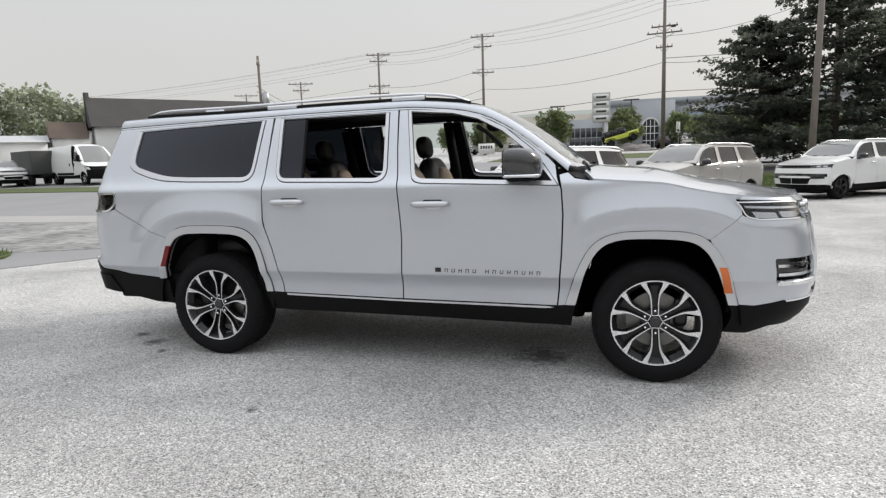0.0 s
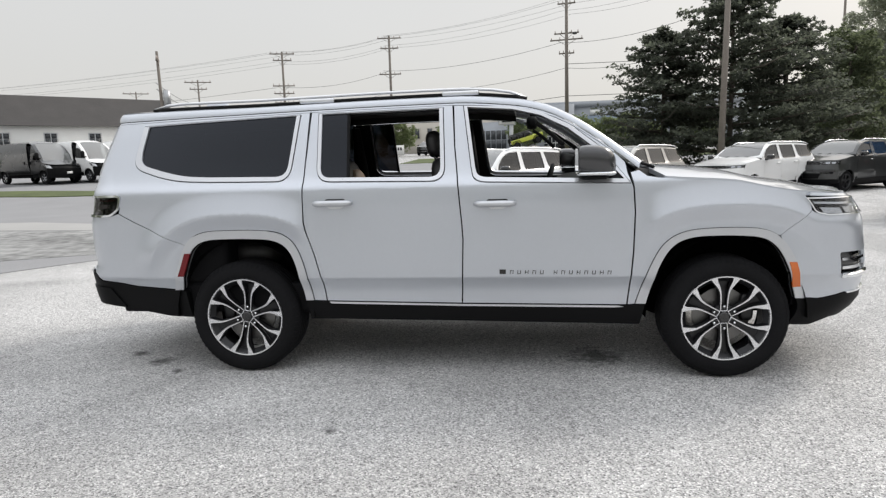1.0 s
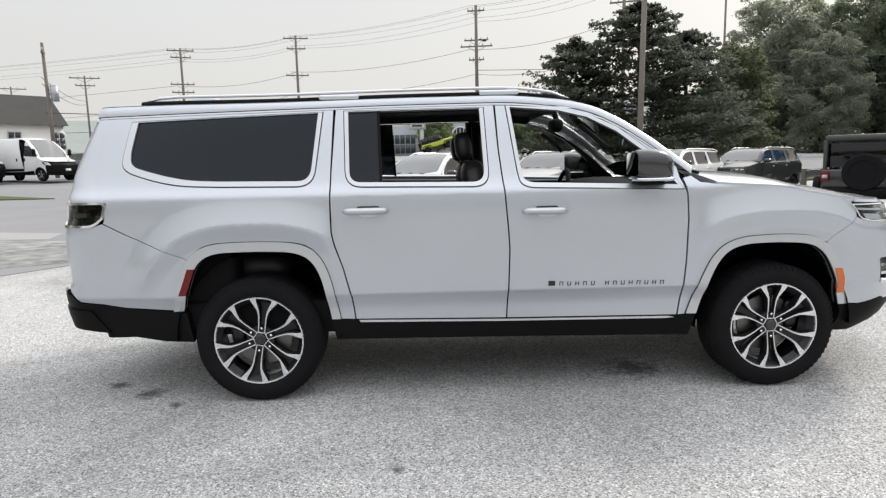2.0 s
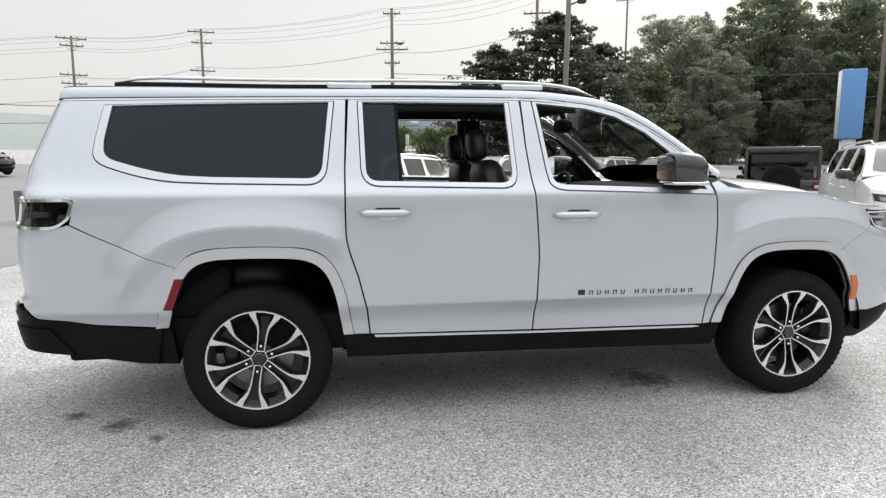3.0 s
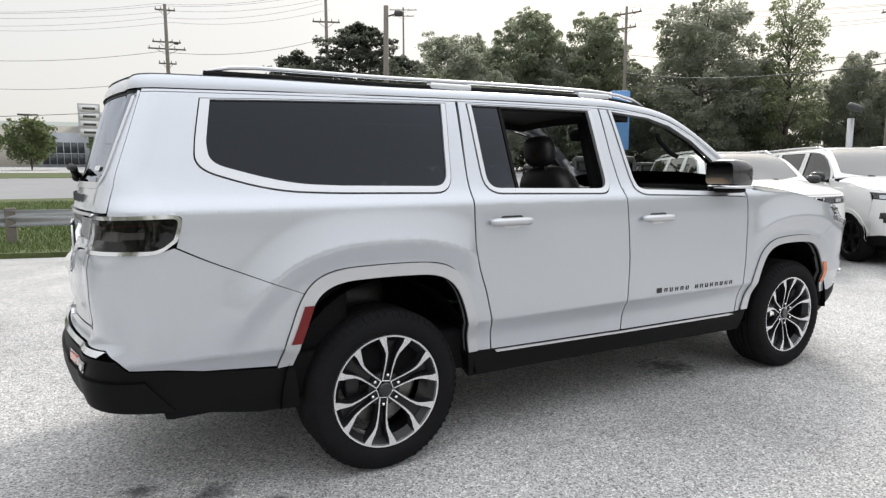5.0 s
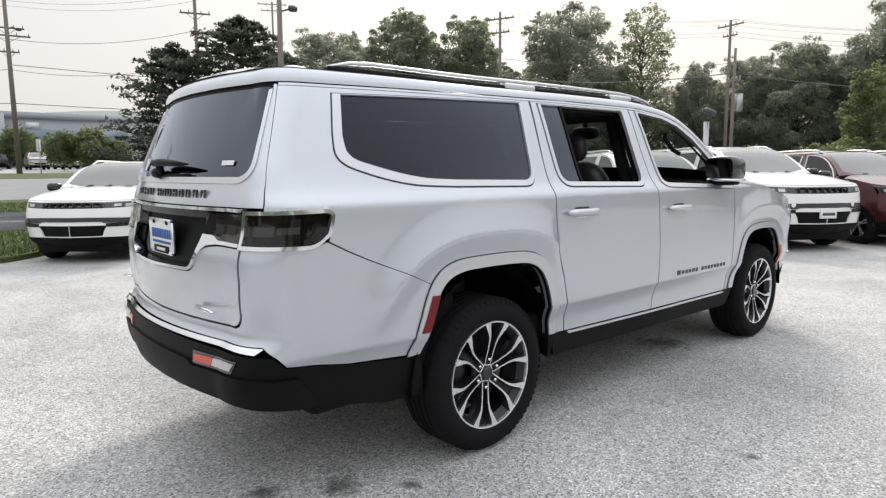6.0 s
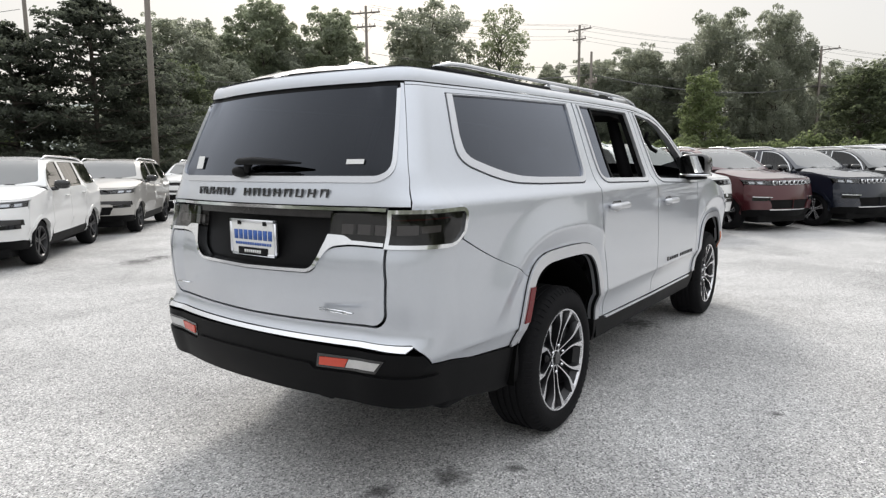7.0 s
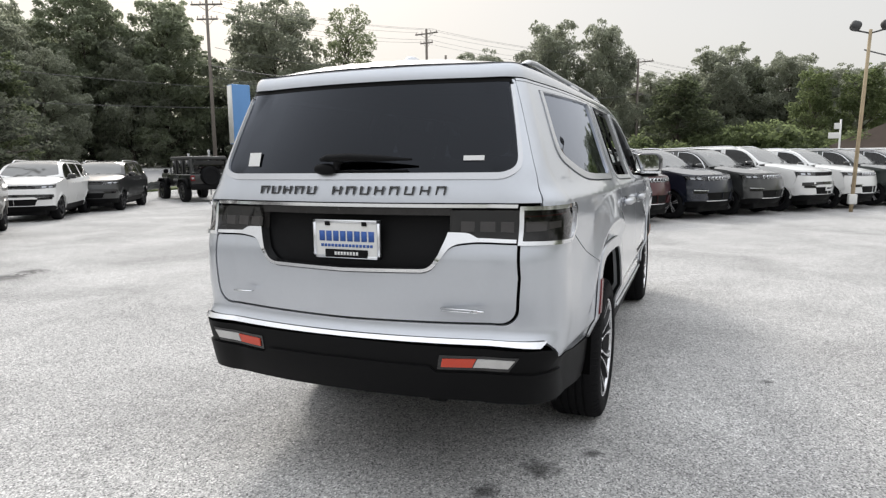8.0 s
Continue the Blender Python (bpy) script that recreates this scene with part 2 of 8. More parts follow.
def sheet(bm, f, loop, holes=(), grid=0.07, rim=None, flip=False, seam=None, mi=0, nf=None, creases=()):
    """Fills an outline with holes and bends it by f(u, v); rim(u, v) turns its edges in; seam(u, v) tells edges that stay open."""
    pts, edges = [], []
    for lp in (loop, *holes):
        k = len(pts)
        pts += [Vector(p) for p in lp]
        edges += [(k + i, k + (i + 1) % len(lp)) for i in range(len(lp))]
    arr = np.array([(p.x, p.y) for p in pts])
    lo, hi = arr.min(0), arr.max(0)
    gx, gy = np.meshgrid(np.arange(lo[0] + grid / 4, hi[0], grid), np.arange(lo[1] + grid / 2, hi[1], grid * 0.866))
    gx = gx + np.where(np.arange(gx.shape[0]) % 2, grid / 2, 0.0)[:, None]
    gx, gy = gx.ravel(), gy.ravel()
    own = len(gx)
    if len(creases):
        gx, gy = np.append(gx, [c[0] for c in creases]), np.append(gy, [c[1] for c in creases])
    tight = np.where(np.arange(len(gx)) < own, grid * 0.35, 0.004)
    if len(gx):
        ok = inside(loop, gx, gy)
        for h in holes:
            ok &= ~inside(h, gx, gy)
        gx, gy, tight = gx[ok], gy[ok], tight[ok]
        if len(gx):
            near = np.sqrt(((gx[:, None] - arr[None, :, 0]) ** 2 + (gy[:, None] - arr[None, :, 1]) ** 2)).min(1)
            pts += [Vector((a, b)) for a, b, d, k in zip(gx, gy, near, tight) if d > k]
    vo, _, fo, _, _, _ = delaunay_2d_cdt(pts, edges, [], 0, 1e-7)
    fa = np.array([f3 for f3 in fo if len(f3) == 3])
    va = np.array([(v.x, v.y) for v in vo])
    cen = va[fa].mean(1)
    keep = inside(loop, cen[:, 0], cen[:, 1])
    for h in holes:
        keep &= ~inside(h, cen[:, 0], cen[:, 1])
    fa = fa[keep]
    vs = {}
    layer = (bm.verts.layers.float_vector.get("facing") or bm.verts.layers.float_vector.new("facing")) if nf else None

    def vert(i):
        if i not in vs:
            vs[i] = bm.verts.new(f(*va[i]))
            if nf:
                vs[i][layer] = nf(*va[i])
        return vs[i]

    count = {}
    for tri in fa:
        a, b, c = (int(q) for q in tri)
        u, v = va[b] - va[a], va[c] - va[a]
        area = u[0] * v[1] - u[1] * v[0]
        if abs(area) < 1e-10:
            continue
        if (area < 0) != flip:
            b, c = c, b
        bm.faces.new((vert(a), vert(b), vert(c))).material_index = mi
        for e in ((a, b), (b, c), (c, a)):
            count[e] = count.get(e, 0) + 1
    if rim:
        rv = {}
        for a, b in [e for e in count if (e[1], e[0]) not in count]:
            if seam and seam(*va[a]) and seam(*va[b]):
                continue
            for i in (a, b):
                if i not in rv:
                    rv[i] = bm.verts.new(rim(*va[i]))
                    if nf:
                        rv[i][layer] = nf(*va[i])
            bm.faces.new((vert(b), vert(a), rv[a], rv[b])).material_index = mi
            e = bm.edges.get((vert(a), vert(b)))
            if e:
                e.smooth = False
    return bm

# ---- body shapes ----
def curve(knots, v):
    """Smooth monotone curve through (v, value) knots."""
    n = len(knots)
    if v <= knots[0][0]:
        return knots[0][1]
    if v >= knots[-1][0]:
        return knots[-1][1]
    d = [(knots[i + 1][1] - knots[i][1]) / (knots[i + 1][0] - knots[i][0]) for i in range(n - 1)]
    i = 0
    while v > knots[i + 1][0]:
        i += 1

    def slope(k):
        if k == 0:
            return d[0]
        if k == n - 1:
            return d[-1]
        return 0.0 if d[k - 1] * d[k] <= 0 else 2 * d[k - 1] * d[k] / (d[k - 1] + d[k])

    h = knots[i + 1][0] - knots[i][0]
    u = (v - knots[i][0]) / h
    a, b = knots[i][1], knots[i + 1][1]
    return ((2 * u - 3) * u * u + 1) * a + (u - 1) ** 2 * u * h * slope(i) + (3 - 2 * u) * u * u * b + (u - 1) * u * u * h * slope(i + 1)


def ramp(v):
    v = min(1.0, max(0.0, v))
    return v * v * (3 - 2 * v)


class Shell:
    """A car body unrolled: s runs from the middle of the tail along the right-hand side to the middle of the nose, z is the height."""

    def __init__(self, half, tail, nose, rear_corner, front_corner, rear_bow, front_bow, wheels, swell, base=None, taper=(0.10, 0.08), width=0.96, upper=(1.2, 1.4, 1.0), square=2.0):
        self.half, self.tail, self.nose = half, tail, nose
        self.rc, self.fc, self.rb, self.fb = rear_corner, front_corner, rear_bow, front_bow
        self.wheels, self.swell, self.taper, self.width = wheels, swell, taper, width
        self.upper, self.square = upper, square
        self.r0 = curve(tail, 0.8) + rear_bow + rear_corner
        self.f0 = curve(nose, 0.8) - front_bow - front_corner
        self.r1 = self.r0 - rear_corner * math.pi / 2
        self.f1 = self.f0 + front_corner * math.pi / 2
        self.s_tail = self.r1 - (width - rear_corner)
        self.s_nose = self.f1 + (width - front_corner)

    def w(self, x, z):
        y = curve(self.half, z)
        a = max(0.0, 0.3 - x) / 1.2
        b = max(0.0, x - self.wheels[1] + 0.2) / 1.0
        y -= self.taper[0] * a * a + self.taper[1] * b * b
        for wx in self.wheels:
            d = (abs(x - wx) ** 2.6 + abs(z - 0.385) ** 2.6) ** (1 / 2.6)
            if d < 0.95:
                y += self.swell * (min(1.0, max(0.0, (0.90 - d) / 0.155)) ** 1.4 - 1.15 * min(1.0, max(0.0, (0.745 - d) / 0.10))) * ramp((z - 0.66) / 0.25) * ramp((0.55 - (x - wx if wx < 1.6 else wx - x)) / 0.13)
        return y

    def at(self, s, z):
        rc, fc = self.rc, self.fc
        if s <= self.r0 + 0.6:
            # the rear corner grows tighter towards the roof
            g = rc * (1 + (self.upper[2] - 1) * ramp((z - self.upper[0]) / (self.upper[1] - self.upper[0])))
            cx = curve(self.tail, z) + self.rb + g
            if s >= self.r0:
                x = s + (cx - self.r0) * ramp((self.r0 + 0.6 - s) / 0.6)
                return x, -self.w(x, z), z
            w = self.w(cx, z)
            if s >= self.r1:
                a = (self.r0 - s) / rc
                sa, ca = max(0.0, math.sin(a)), max(0.0, math.cos(a))
                k = g / (sa ** self.square + ca ** self.square) ** (1 / self.square)
                return cx - k * sa, -(w - g) - k * ca, z
            f = (self.r1 - s) / (self.r1 - self.s_tail)
            y = (w - g) * (1 - f)
            return curve(self.tail, z) + self.rb * (1 - f) ** 2, -y, z
        if s >= self.f0 - 0.6:
            cx = curve(self.nose, z) - self.fb - fc
            if s <= self.f0:
                x = s + (cx - self.f0) * ramp((s - self.f0 + 0.6) / 0.6)
                return x, -self.w(x, z), z
            w = self.w(cx, z)
            if s <= self.f1:
                a = (s - self.f0) / fc
                return cx + fc * math.sin(a), -(w - fc) - fc * math.cos(a), z
            f = (s - self.f1) / (self.s_nose - self.f1)
            y = (w - fc) * (1 - f)
            return curve(self.nose, z) - self.fb * (1 - f) ** 2, -y, z
        return s, -self.w(s, z), z

    def normal(self, s, z, e=0.004):
        a, b, c, d = self.at(s + e, z), self.at(s - e, z), self.at(s, z + e), self.at(s, z - e)
        u = [p - q for p, q in zip(a, b)]
        v = [p - q for p, q in zip(c, d)]
        n = (u[1] * v[2] - u[2] * v[1], u[2] * v[0] - u[0] * v[2], u[0] * v[1] - u[1] * v[0])
        l = math.sqrt(sum(q * q for q in n)) or 1
        return tuple(q / l for q in n)

    def off(self, s, z, d):
        p, n = self.at(s, z), self.normal(s, z)
        return tuple(a + b * d for a, b in zip(p, n))

# ---- the silver car in the middle of the lot ----
HERO = Shell(
    half=[(0.30, 0.885), (0.45, 0.930), (0.58, 0.938), (0.664, 0.969), (0.674, 0.976), (0.80, 0.977), (1.05, 0.972), (1.18, 0.970), (1.296, 0.963), (1.310, 0.956), (1.36, 0.918), (1.42, 0.890), (1.55, 0.842), (1.80, 0.752), (1.88, 0.715), (1.95, 0.66)],
    tail=[(0.30, -1.24), (0.45, -1.33), (0.60, -1.365), (0.70, -1.36), (0.78, -1.315), (0.92, -1.33), (1.05, -1.333), (1.20, -1.297), (1.30, -1.285), (1.42, -1.250), (1.81, -1.12), (1.88, -1.095), (1.95, -1.045)],
    nose=[(0.30, 4.25), (0.50, 4.42), (0.70, 4.43), (0.90, 4.40), (1.10, 4.34), (1.20, 4.25), (1.35, 4.1)],
    rear_corner=0.28, front_corner=0.42, rear_bow=0.07, front_bow=0.13, wheels=(0.0, 3.31), swell=0.034, taper=(0.055, 0.06), upper=(1.25, 1.46, 0.6), square=2.6)
HERO_EDGE = [(-1.3, 1.811), (-0.9, 1.817), (-0.2, 1.829), (0.5, 1.842), (1.0, 1.85), (1.54, 1.853), (1.94, 1.822), (2.13, 1.782), (2.31, 1.70), (2.48, 1.59), (2.62, 1.483), (2.74, 1.385), (2.80, 1.335), (2.95, 1.315), (3.3, 1.29), (3.7, 1.245), (3.95, 1.205), (4.2, 1.185), (5.0, 1.17)]


class Deck:
    """The upper skin of a body (roof, windscreen, bonnet), spanned between the upper edges of its two sides."""

    def __init__(self, shell, edge, crown, power=4.5, inset=0.0, lift=0.0, over=0.0):
        self.shell, self.edge, self.crown, self.power, self.inset, self.lift, self.over = shell, edge, crown, power, inset, lift, over
        n = 160
        ss = [shell.s_tail + (shell.s_nose - shell.s_tail) * i / n for i in range(n + 1)]
        self.line = [self.rim(s) for s in ss]
        side = [p for s, p in zip(ss, self.line) if shell.r1 < s < shell.f1]
        self.xs = [p[0] for p in side]
        self.ys = [-p[1] for p in side]
        self.zs = [p[2] for p in side]
        self.tail_x = [(-p[1], p[0]) for s, p in zip(ss, self.line) if s <= shell.r0][::1]
        self.nose_x = [(-p[1], p[0]) for s, p in zip(ss, self.line) if s >= shell.f0][::-1]

    def rim(self, s):
        p = self.shell.at(s, curve(self.edge, s))
        return (p[0] - self.over * ramp((-0.55 - s) / 0.55), p[1], p[2])

    def half(self, x):
        return float(np.interp(x, self.xs, self.ys))

    def ends(self, y):
        y = abs(y)
        return (float(np.interp(y, [p[0] for p in self.tail_x], [p[1] for p in self.tail_x])), float(np.interp(y, [p[0] for p in self.nose_x], [p[1] for p in self.nose_x])))

    def at(self, x, y, d=0.0):
        t = min(1.0, abs(y) / max(0.05, self.half(x) - self.inset))
        a, b = self.ends(y)
        lift = curve(self.crown, x) * (1 - t ** self.power) * ramp((x - a) / 0.14 + 0.02) * ramp((b - x) / 0.45 + 0.02)
        return x, y, float(np.interp(x, self.xs, self.zs)) + self.lift + (0.018 * ramp((0.3 - x) / 1.2) if self.lift else 0.0) + lift + d


def hero_creases():
    """Points along the sharp lines of the silver body: the sill crease, the shoulder and the crests over the wheels."""
    pts = []
    for z in (0.652, 0.664, 0.674, 0.686, 1.284, 1.296, 1.310, 1.324):
        pts += [(-1.2 + 0.024 * i, z) for i in range(230)]
    for wx in HERO.wheels:
        for d in (0.640, 0.655, 0.733, 0.745, 0.757, 0.88, 0.90):
            for i in range(90):
                a = math.pi * i / 89
                c, v = math.cos(a), math.sin(a)
                k = d / (abs(c) ** 2.6 + abs(v) ** 2.6) ** (1 / 2.6)
                pts.append((wx + k * c, 0.385 + k * v))
    return pts


CREASES = hero_creases()


def side_panel(name, shell, pts, material, parent, holes=(), d=0.0, depth=0.022, grid=0.07, side=1, label="", centre=False, mats=(), step=0.035, pane=False):
    """A panel of the body, given by its outline on the unrolled shell; side -1 puts it on the left; centre joins both halves in one mesh."""
    bm = bmesh.new()
    loop = outline(pts, step)
    hs = [outline(h, step) for h in holes]
    end = shell.s_tail if loop[0][0] < 1.5 else shell.s_nose
    for k in ((1, -1) if centre else (side,)):
        def f(s, z, k=k):
            p = shell.off(s, z, d)
            return (p[0], p[1] * k if abs(s - end) > 1e-4 else 0.0, p[2])

        def r(s, z, k=k):
            p = shell.off(s, z, d - depth)
            return (p[0], p[1] * k if abs(s - end) > 1e-4 else 0.0, p[2])
        def nf(s, z, k=k):
            v = shell.normal(s, z)
            return (v[0], v[1] * k if abs(s - end) > 1e-4 else 0.0, v[2])
        sheet(bm, f, loop, hs, grid, r if depth else None, k < 0, (lambda s, z: abs(s - end) < 1e-4) if centre else None, nf=nf if shell is HERO and pane else None, creases=CREASES if shell is HERO and grid <= 0.03 else ())
    if centre:
        bmesh.ops.remove_doubles(bm, verts=bm.verts, dist=1e-4)
    return part(name, bm, material, parent, label, mats=mats)


def deck_panel(name, deck, pts, material, parent, holes=(), d=0.0, depth=0.02, grid=0.08, label="", step=0.05):
    bm = bmesh.new()
    sheet(bm, lambda x, y: deck.at(x, y, d), outline(pts, step), [outline(h, step) for h in holes], grid, (lambda x, y: deck.at(x, y, d - depth)) if depth else None)
    return part(name, bm, material, parent, label)


def offset_ring(pts, grow):
    """Moves an outline of corners outwards by about grow."""
    c = Vector((sum(p[0] for p in pts) / len(pts), sum(p[1] for p in pts) / len(pts)))
    area = sum(pts[i - 1][0] * p[1] - p[0] * pts[i - 1][1] for i, p in enumerate(pts))
    out = []
    for i, p in enumerate(pts):
        a, b, q = Vector(pts[i - 1][:2]), Vector(pts[(i + 1) % len(pts)][:2]), Vector(p[:2])
        u, v = (q - a).normalized(), (b - q).normalized()
        k = 1 if area > 0 else -1
        n = (Vector((u.y, -u.x)) + Vector((v.y, -v.x))) * k
        n = n / max(0.4, n.length_squared / 2)
        m = q + n * grow
        out.append((m.x, m.y) + ((p[2] + grow,) if len(p) > 2 else ()))
    return out


def wheel(parent, x, side, r=0.405, cz=0.385, face=0.955, width=0.275, turn=0.0, seg=56):
    """One wheel: alloy with its tyre, cap, nuts and brake disc."""
    c = Vector((x, -side * face, cz))
    ax = Vector((0, -side, 0))
    rim_r = 0.283

    def P(rad, ang, h):
        return c + Vector((rad * math.cos(ang), 0, rad * math.sin(ang))) + ax * h

    bm = bmesh.new()
    spin(bm, [(rim_r - 0.004, -0.17), (rim_r - 0.035, -0.15), (rim_r - 0.040, -0.05), (rim_r - 0.012, -0.016)], c, ax, 40, 1)
    spin(bm, [(rim_r - 0.012, -0.016), (rim_r - 0.009, -0.004), (rim_r - 0.001, -0.002), (rim_r + 0.003, -0.012)], c, ax, 56, 0)
    spin(bm, [(0.0, -0.052), (0.085, -0.052), (0.092, -0.065), (0.05, -0.09)], c, ax, 32, 1)

    bmesh.ops.recalc_face_normals(bm, faces=bm.faces)
    w = part("wheel", sharp(bm, 40), M_RIM, parent, "machined alloy with six paired spokes and dark pockets", mats=(M_RIMDARK,))

    def bar(name, path, half, top, low, mi_top=0, mi_side=1):
        """A spoke: a bright face on dark flanks along (radius, angle) pairs."""
        bm = bmesh.new()
        ring = []
        for (rad, ang), hw, h in zip(path, half, top):
            t = Vector((-math.sin(ang), 0, math.cos(ang)))
            p = P(rad, ang, h)
            q = P(rad, ang, h - low)
            e = hw * 0.80
            ring.append([bm.verts.new(v) for v in (p - t * e, p + t * e, p + t * hw - ax * 0.006, q + t * hw * 1.5, q - t * hw * 1.5, p - t * hw - ax * 0.006)])
        for i in range(len(ring) - 1):
            for k in range(6):
                f = bm.faces.new((ring[i][k], ring[i][(k + 1) % 6], ring[i + 1][(k + 1) % 6], ring[i + 1][k]))
                f.material_index = mi_top if k == 0 else mi_side
        bmesh.ops.recalc_face_normals(bm, faces=bm.faces)
        part(name, sharp(bm, 25), M_RIM, w, mats=(M_RIMDARK,))

    n = 6
    for k in range(n):
        a = 2 * math.pi * k / n + math.pi / 2 + turn
        for sg in (-1, 1):
            path = [(0.048, a + sg * 0.44), (0.076, a + sg * 0.28), (0.110, a + sg * 0.195), (0.155, a + sg * 0.155), (0.190, a + sg * 0.160), (0.220, a + sg * 0.200), (0.250, a + sg * 0.242), (rim_r - 0.006, a + sg * 0.258)]
            bar("spoke", path, [0.0042, 0.0042, 0.0045, 0.0055, 0.0075, 0.0125, 0.018, 0.026], [-0.044, -0.040, -0.034, -0.026, -0.018, -0.012, -0.008, -0.005], 0.035)
        bl = bmesh.new()
        tube(bl, [P(rad, a + da, -0.046) for rad, da in ((0.048, -0.46), (0.043, -0.28), (0.041, 0.0), (0.043, 0.28), (0.048, 0.46))], 0.0045, 6)
        part("spoke_loop", bl, M_RIM, w)
        bar("spoke_web", [(0.055, a), (0.16, a), (0.215, a), (rim_r - 0.015, a)], [0.012, 0.020, 0.030, 0.050], [-0.066, -0.066, -0.062, -0.050], 0.03, 1, 1)
    # tyre
    bm = bmesh.new()
    prof = [(rim_r, -0.012), (rim_r + 0.012, 0.004), (rim_r + 0.045, 0.010), (r - 0.040, 0.004), (r - 0.016, -0.012), (r - 0.004, -0.030)]
    grooves = []
    for h in (-0.075, -0.115, -0.155, -0.195):
        grooves += [(r, h + 0.007), (r - 0.009, h + 0.005), (r - 0.009, h - 0.005), (r, h - 0.007)]
    prof += [(r, -0.045)] + grooves + [(r, -width + 0.040), (r - 0.016, -width + 0.012), (r - 0.05, -width), (rim_r, -width + 0.012)]
    spin(bm, prof, c, ax, seg)
    for v in bm.verts:
        if v.co.z < -0.02:
            v.co.z = -0.02
    # shoulder blocks
    for k in range(64):
        a = 2 * math.pi * k / 64
        q = [P(rr, a + da, h) for da in (-0.020, 0.020) for rr, h in ((r - 0.030, 0.003), (r - 0.012, -0.010), (r + 0.001, -0.040), (r - 0.020, -0.030))]
        if min(p.z for p in q) > 0.0:
            vs = [bm.verts.new(p) for p in q]
            for f in ((0, 1, 5, 4), (1, 2, 6, 5), (2, 3, 7, 6), (0, 4, 7, 3), (0, 3, 2, 1), (4, 5, 6, 7)):
                bm.faces.new([vs[i] for i in f])
    bmesh.ops.recalc_face_normals(bm, faces=bm.faces)
    part("tyre", sharp(bm, 50), M_RUBBER, w)
    bm = bmesh.new()
    spin(bm, [(0.0, -0.030), (0.030, -0.030), (0.035, -0.034), (0.037, -0.045)], c, ax, 24)
    bmesh.ops.recalc_face_normals(bm, faces=bm.faces)
    part("centre_cap", sharp(bm), M_GLOSSBLACK, w)
    for k in range(6):
        a = 2 * math.pi * k / 6 + math.pi / 2 + turn
        bm = bmesh.new()
        p = P(0.074, a, -0.05)
        rod(bm, p, p + ax * 0.022, 0.0105, 0.008, 6)
        part("lug_nut", sharp(bm), M_CHROME, w)
    bm = bmesh.new()
    spin(bm, [(0.06, -0.115), (0.185, -0.115), (0.185, -0.135), (0.06, -0.135)], c, ax, 40)
    bmesh.ops.recalc_face_normals(bm, faces=bm.faces)
    part("brake_disc", sharp(bm), M_STEEL, w)
    bm = bmesh.new()
    blob(bm, P(0.165, math.radians(160 if x < 1 else 20), -0.115), (0.09, 0.07, 0.19), 4)
    part("brake_caliper", bm, M_RIMDARK, w)
    return w


suv = thing("suv", "silver three-row suv with chrome trim, parked with front windows down", "car")
TAIL, NOSE = HERO.s_tail, HERO.s_nose


def top(s, d=0.0):
    return curve(HERO_EDGE, s) - d


def along_top(a, b, n, d=0.0):
    return [(a + (b - a) * i / n, top(a + (b - a) * i / n, d)) for i in range(n + 1)]


ARCH_R_OUT = [(-0.522, 0.585), (-0.457, 0.819, 0.12), (-0.385, 0.955, 0.09), (-0.270, 1.015, 0.09), (0.06, 1.023, 0.2), (0.315, 1.008, 0.10), (0.420, 0.925, 0.10), (0.483, 0.772, 0.1), (0.525, 0.512)]
ARCH_R_IN = [(-0.460, 0.590), (-0.390, 0.819, 0.10), (-0.332, 0.915, 0.08), (-0.230, 0.957, 0.08), (0.02, 0.963, 0.2), (0.265, 0.953, 0.09), (0.370, 0.895, 0.09), (0.430, 0.760, 0.1), (0.470, 0.512)]
ARCH_F_OUT = [(2.736, 0.486), (2.813, 0.732, 0.1), (2.905, 0.900, 0.1), (3.040, 0.975, 0.1), (3.302, 0.990, 0.2), (3.560, 0.975, 0.1), (3.665, 0.900, 0.09), (3.725, 0.748, 0.1), (3.800, 0.515)]
ARCH_F_IN = [(2.801, 0.485), (2.867, 0.731, 0.1), (2.955, 0.880, 0.09), (3.075, 0.933, 0.09), (3.302, 0.940, 0.2), (3.525, 0.925, 0.09), (3.610, 0.865, 0.08), (3.655, 0.765, 0.1), (3.740, 0.515)]
ARCH_R_MID = [tuple((a + b) / 2 for a, b in zip(p, q)) for p, q in zip(ARCH_R_OUT, ARCH_R_IN)]
ARCH_F_MID = [tuple((a + b) / 2 for a, b in zip(p, q)) for p, q in zip(ARCH_F_OUT, ARCH_F_IN)]
GAP_Q = [(0.515, 1.838), (0.494, 1.437), (0.491, 1.216), (0.493, 1.07), (0.508, 0.99, 0.05), (0.556, 0.845), (0.602, 0.655), (0.618, 0.508)]
GAP_D = [(1.534, 1.845), (1.547, 1.559), (1.576, 1.265), (1.594, 1.046), (1.600, 0.935), (1.590, 0.673), (1.580, 0.490)]
GAP_F = [(2.690, 1.345), (2.714, 1.258), (2.724, 1.096), (2.715, 0.842), (2.694, 0.584), (2.682, 0.478)]
Q_MOULD = [(-0.838, 1.776), (-0.821, 1.600), (-0.802, 1.478, 0.09), (-0.515, 1.375, 0.22), (-0.2, 1.362), (0.385, 1.352, 0.10), (0.440, 1.812)]
Q_GLASS = [(-0.791, 1.774), (-0.775, 1.590), (-0.750, 1.497, 0.07), (-0.444, 1.405, 0.2), (-0.2, 1.393), (0.365, 1.383, 0.08), (0.413, 1.809)]
R_MOULD = [(0.577, 1.816), (0.588, 1.345, 0.10), (1.482, 1.328, 0.10), (1.462, 1.822)]
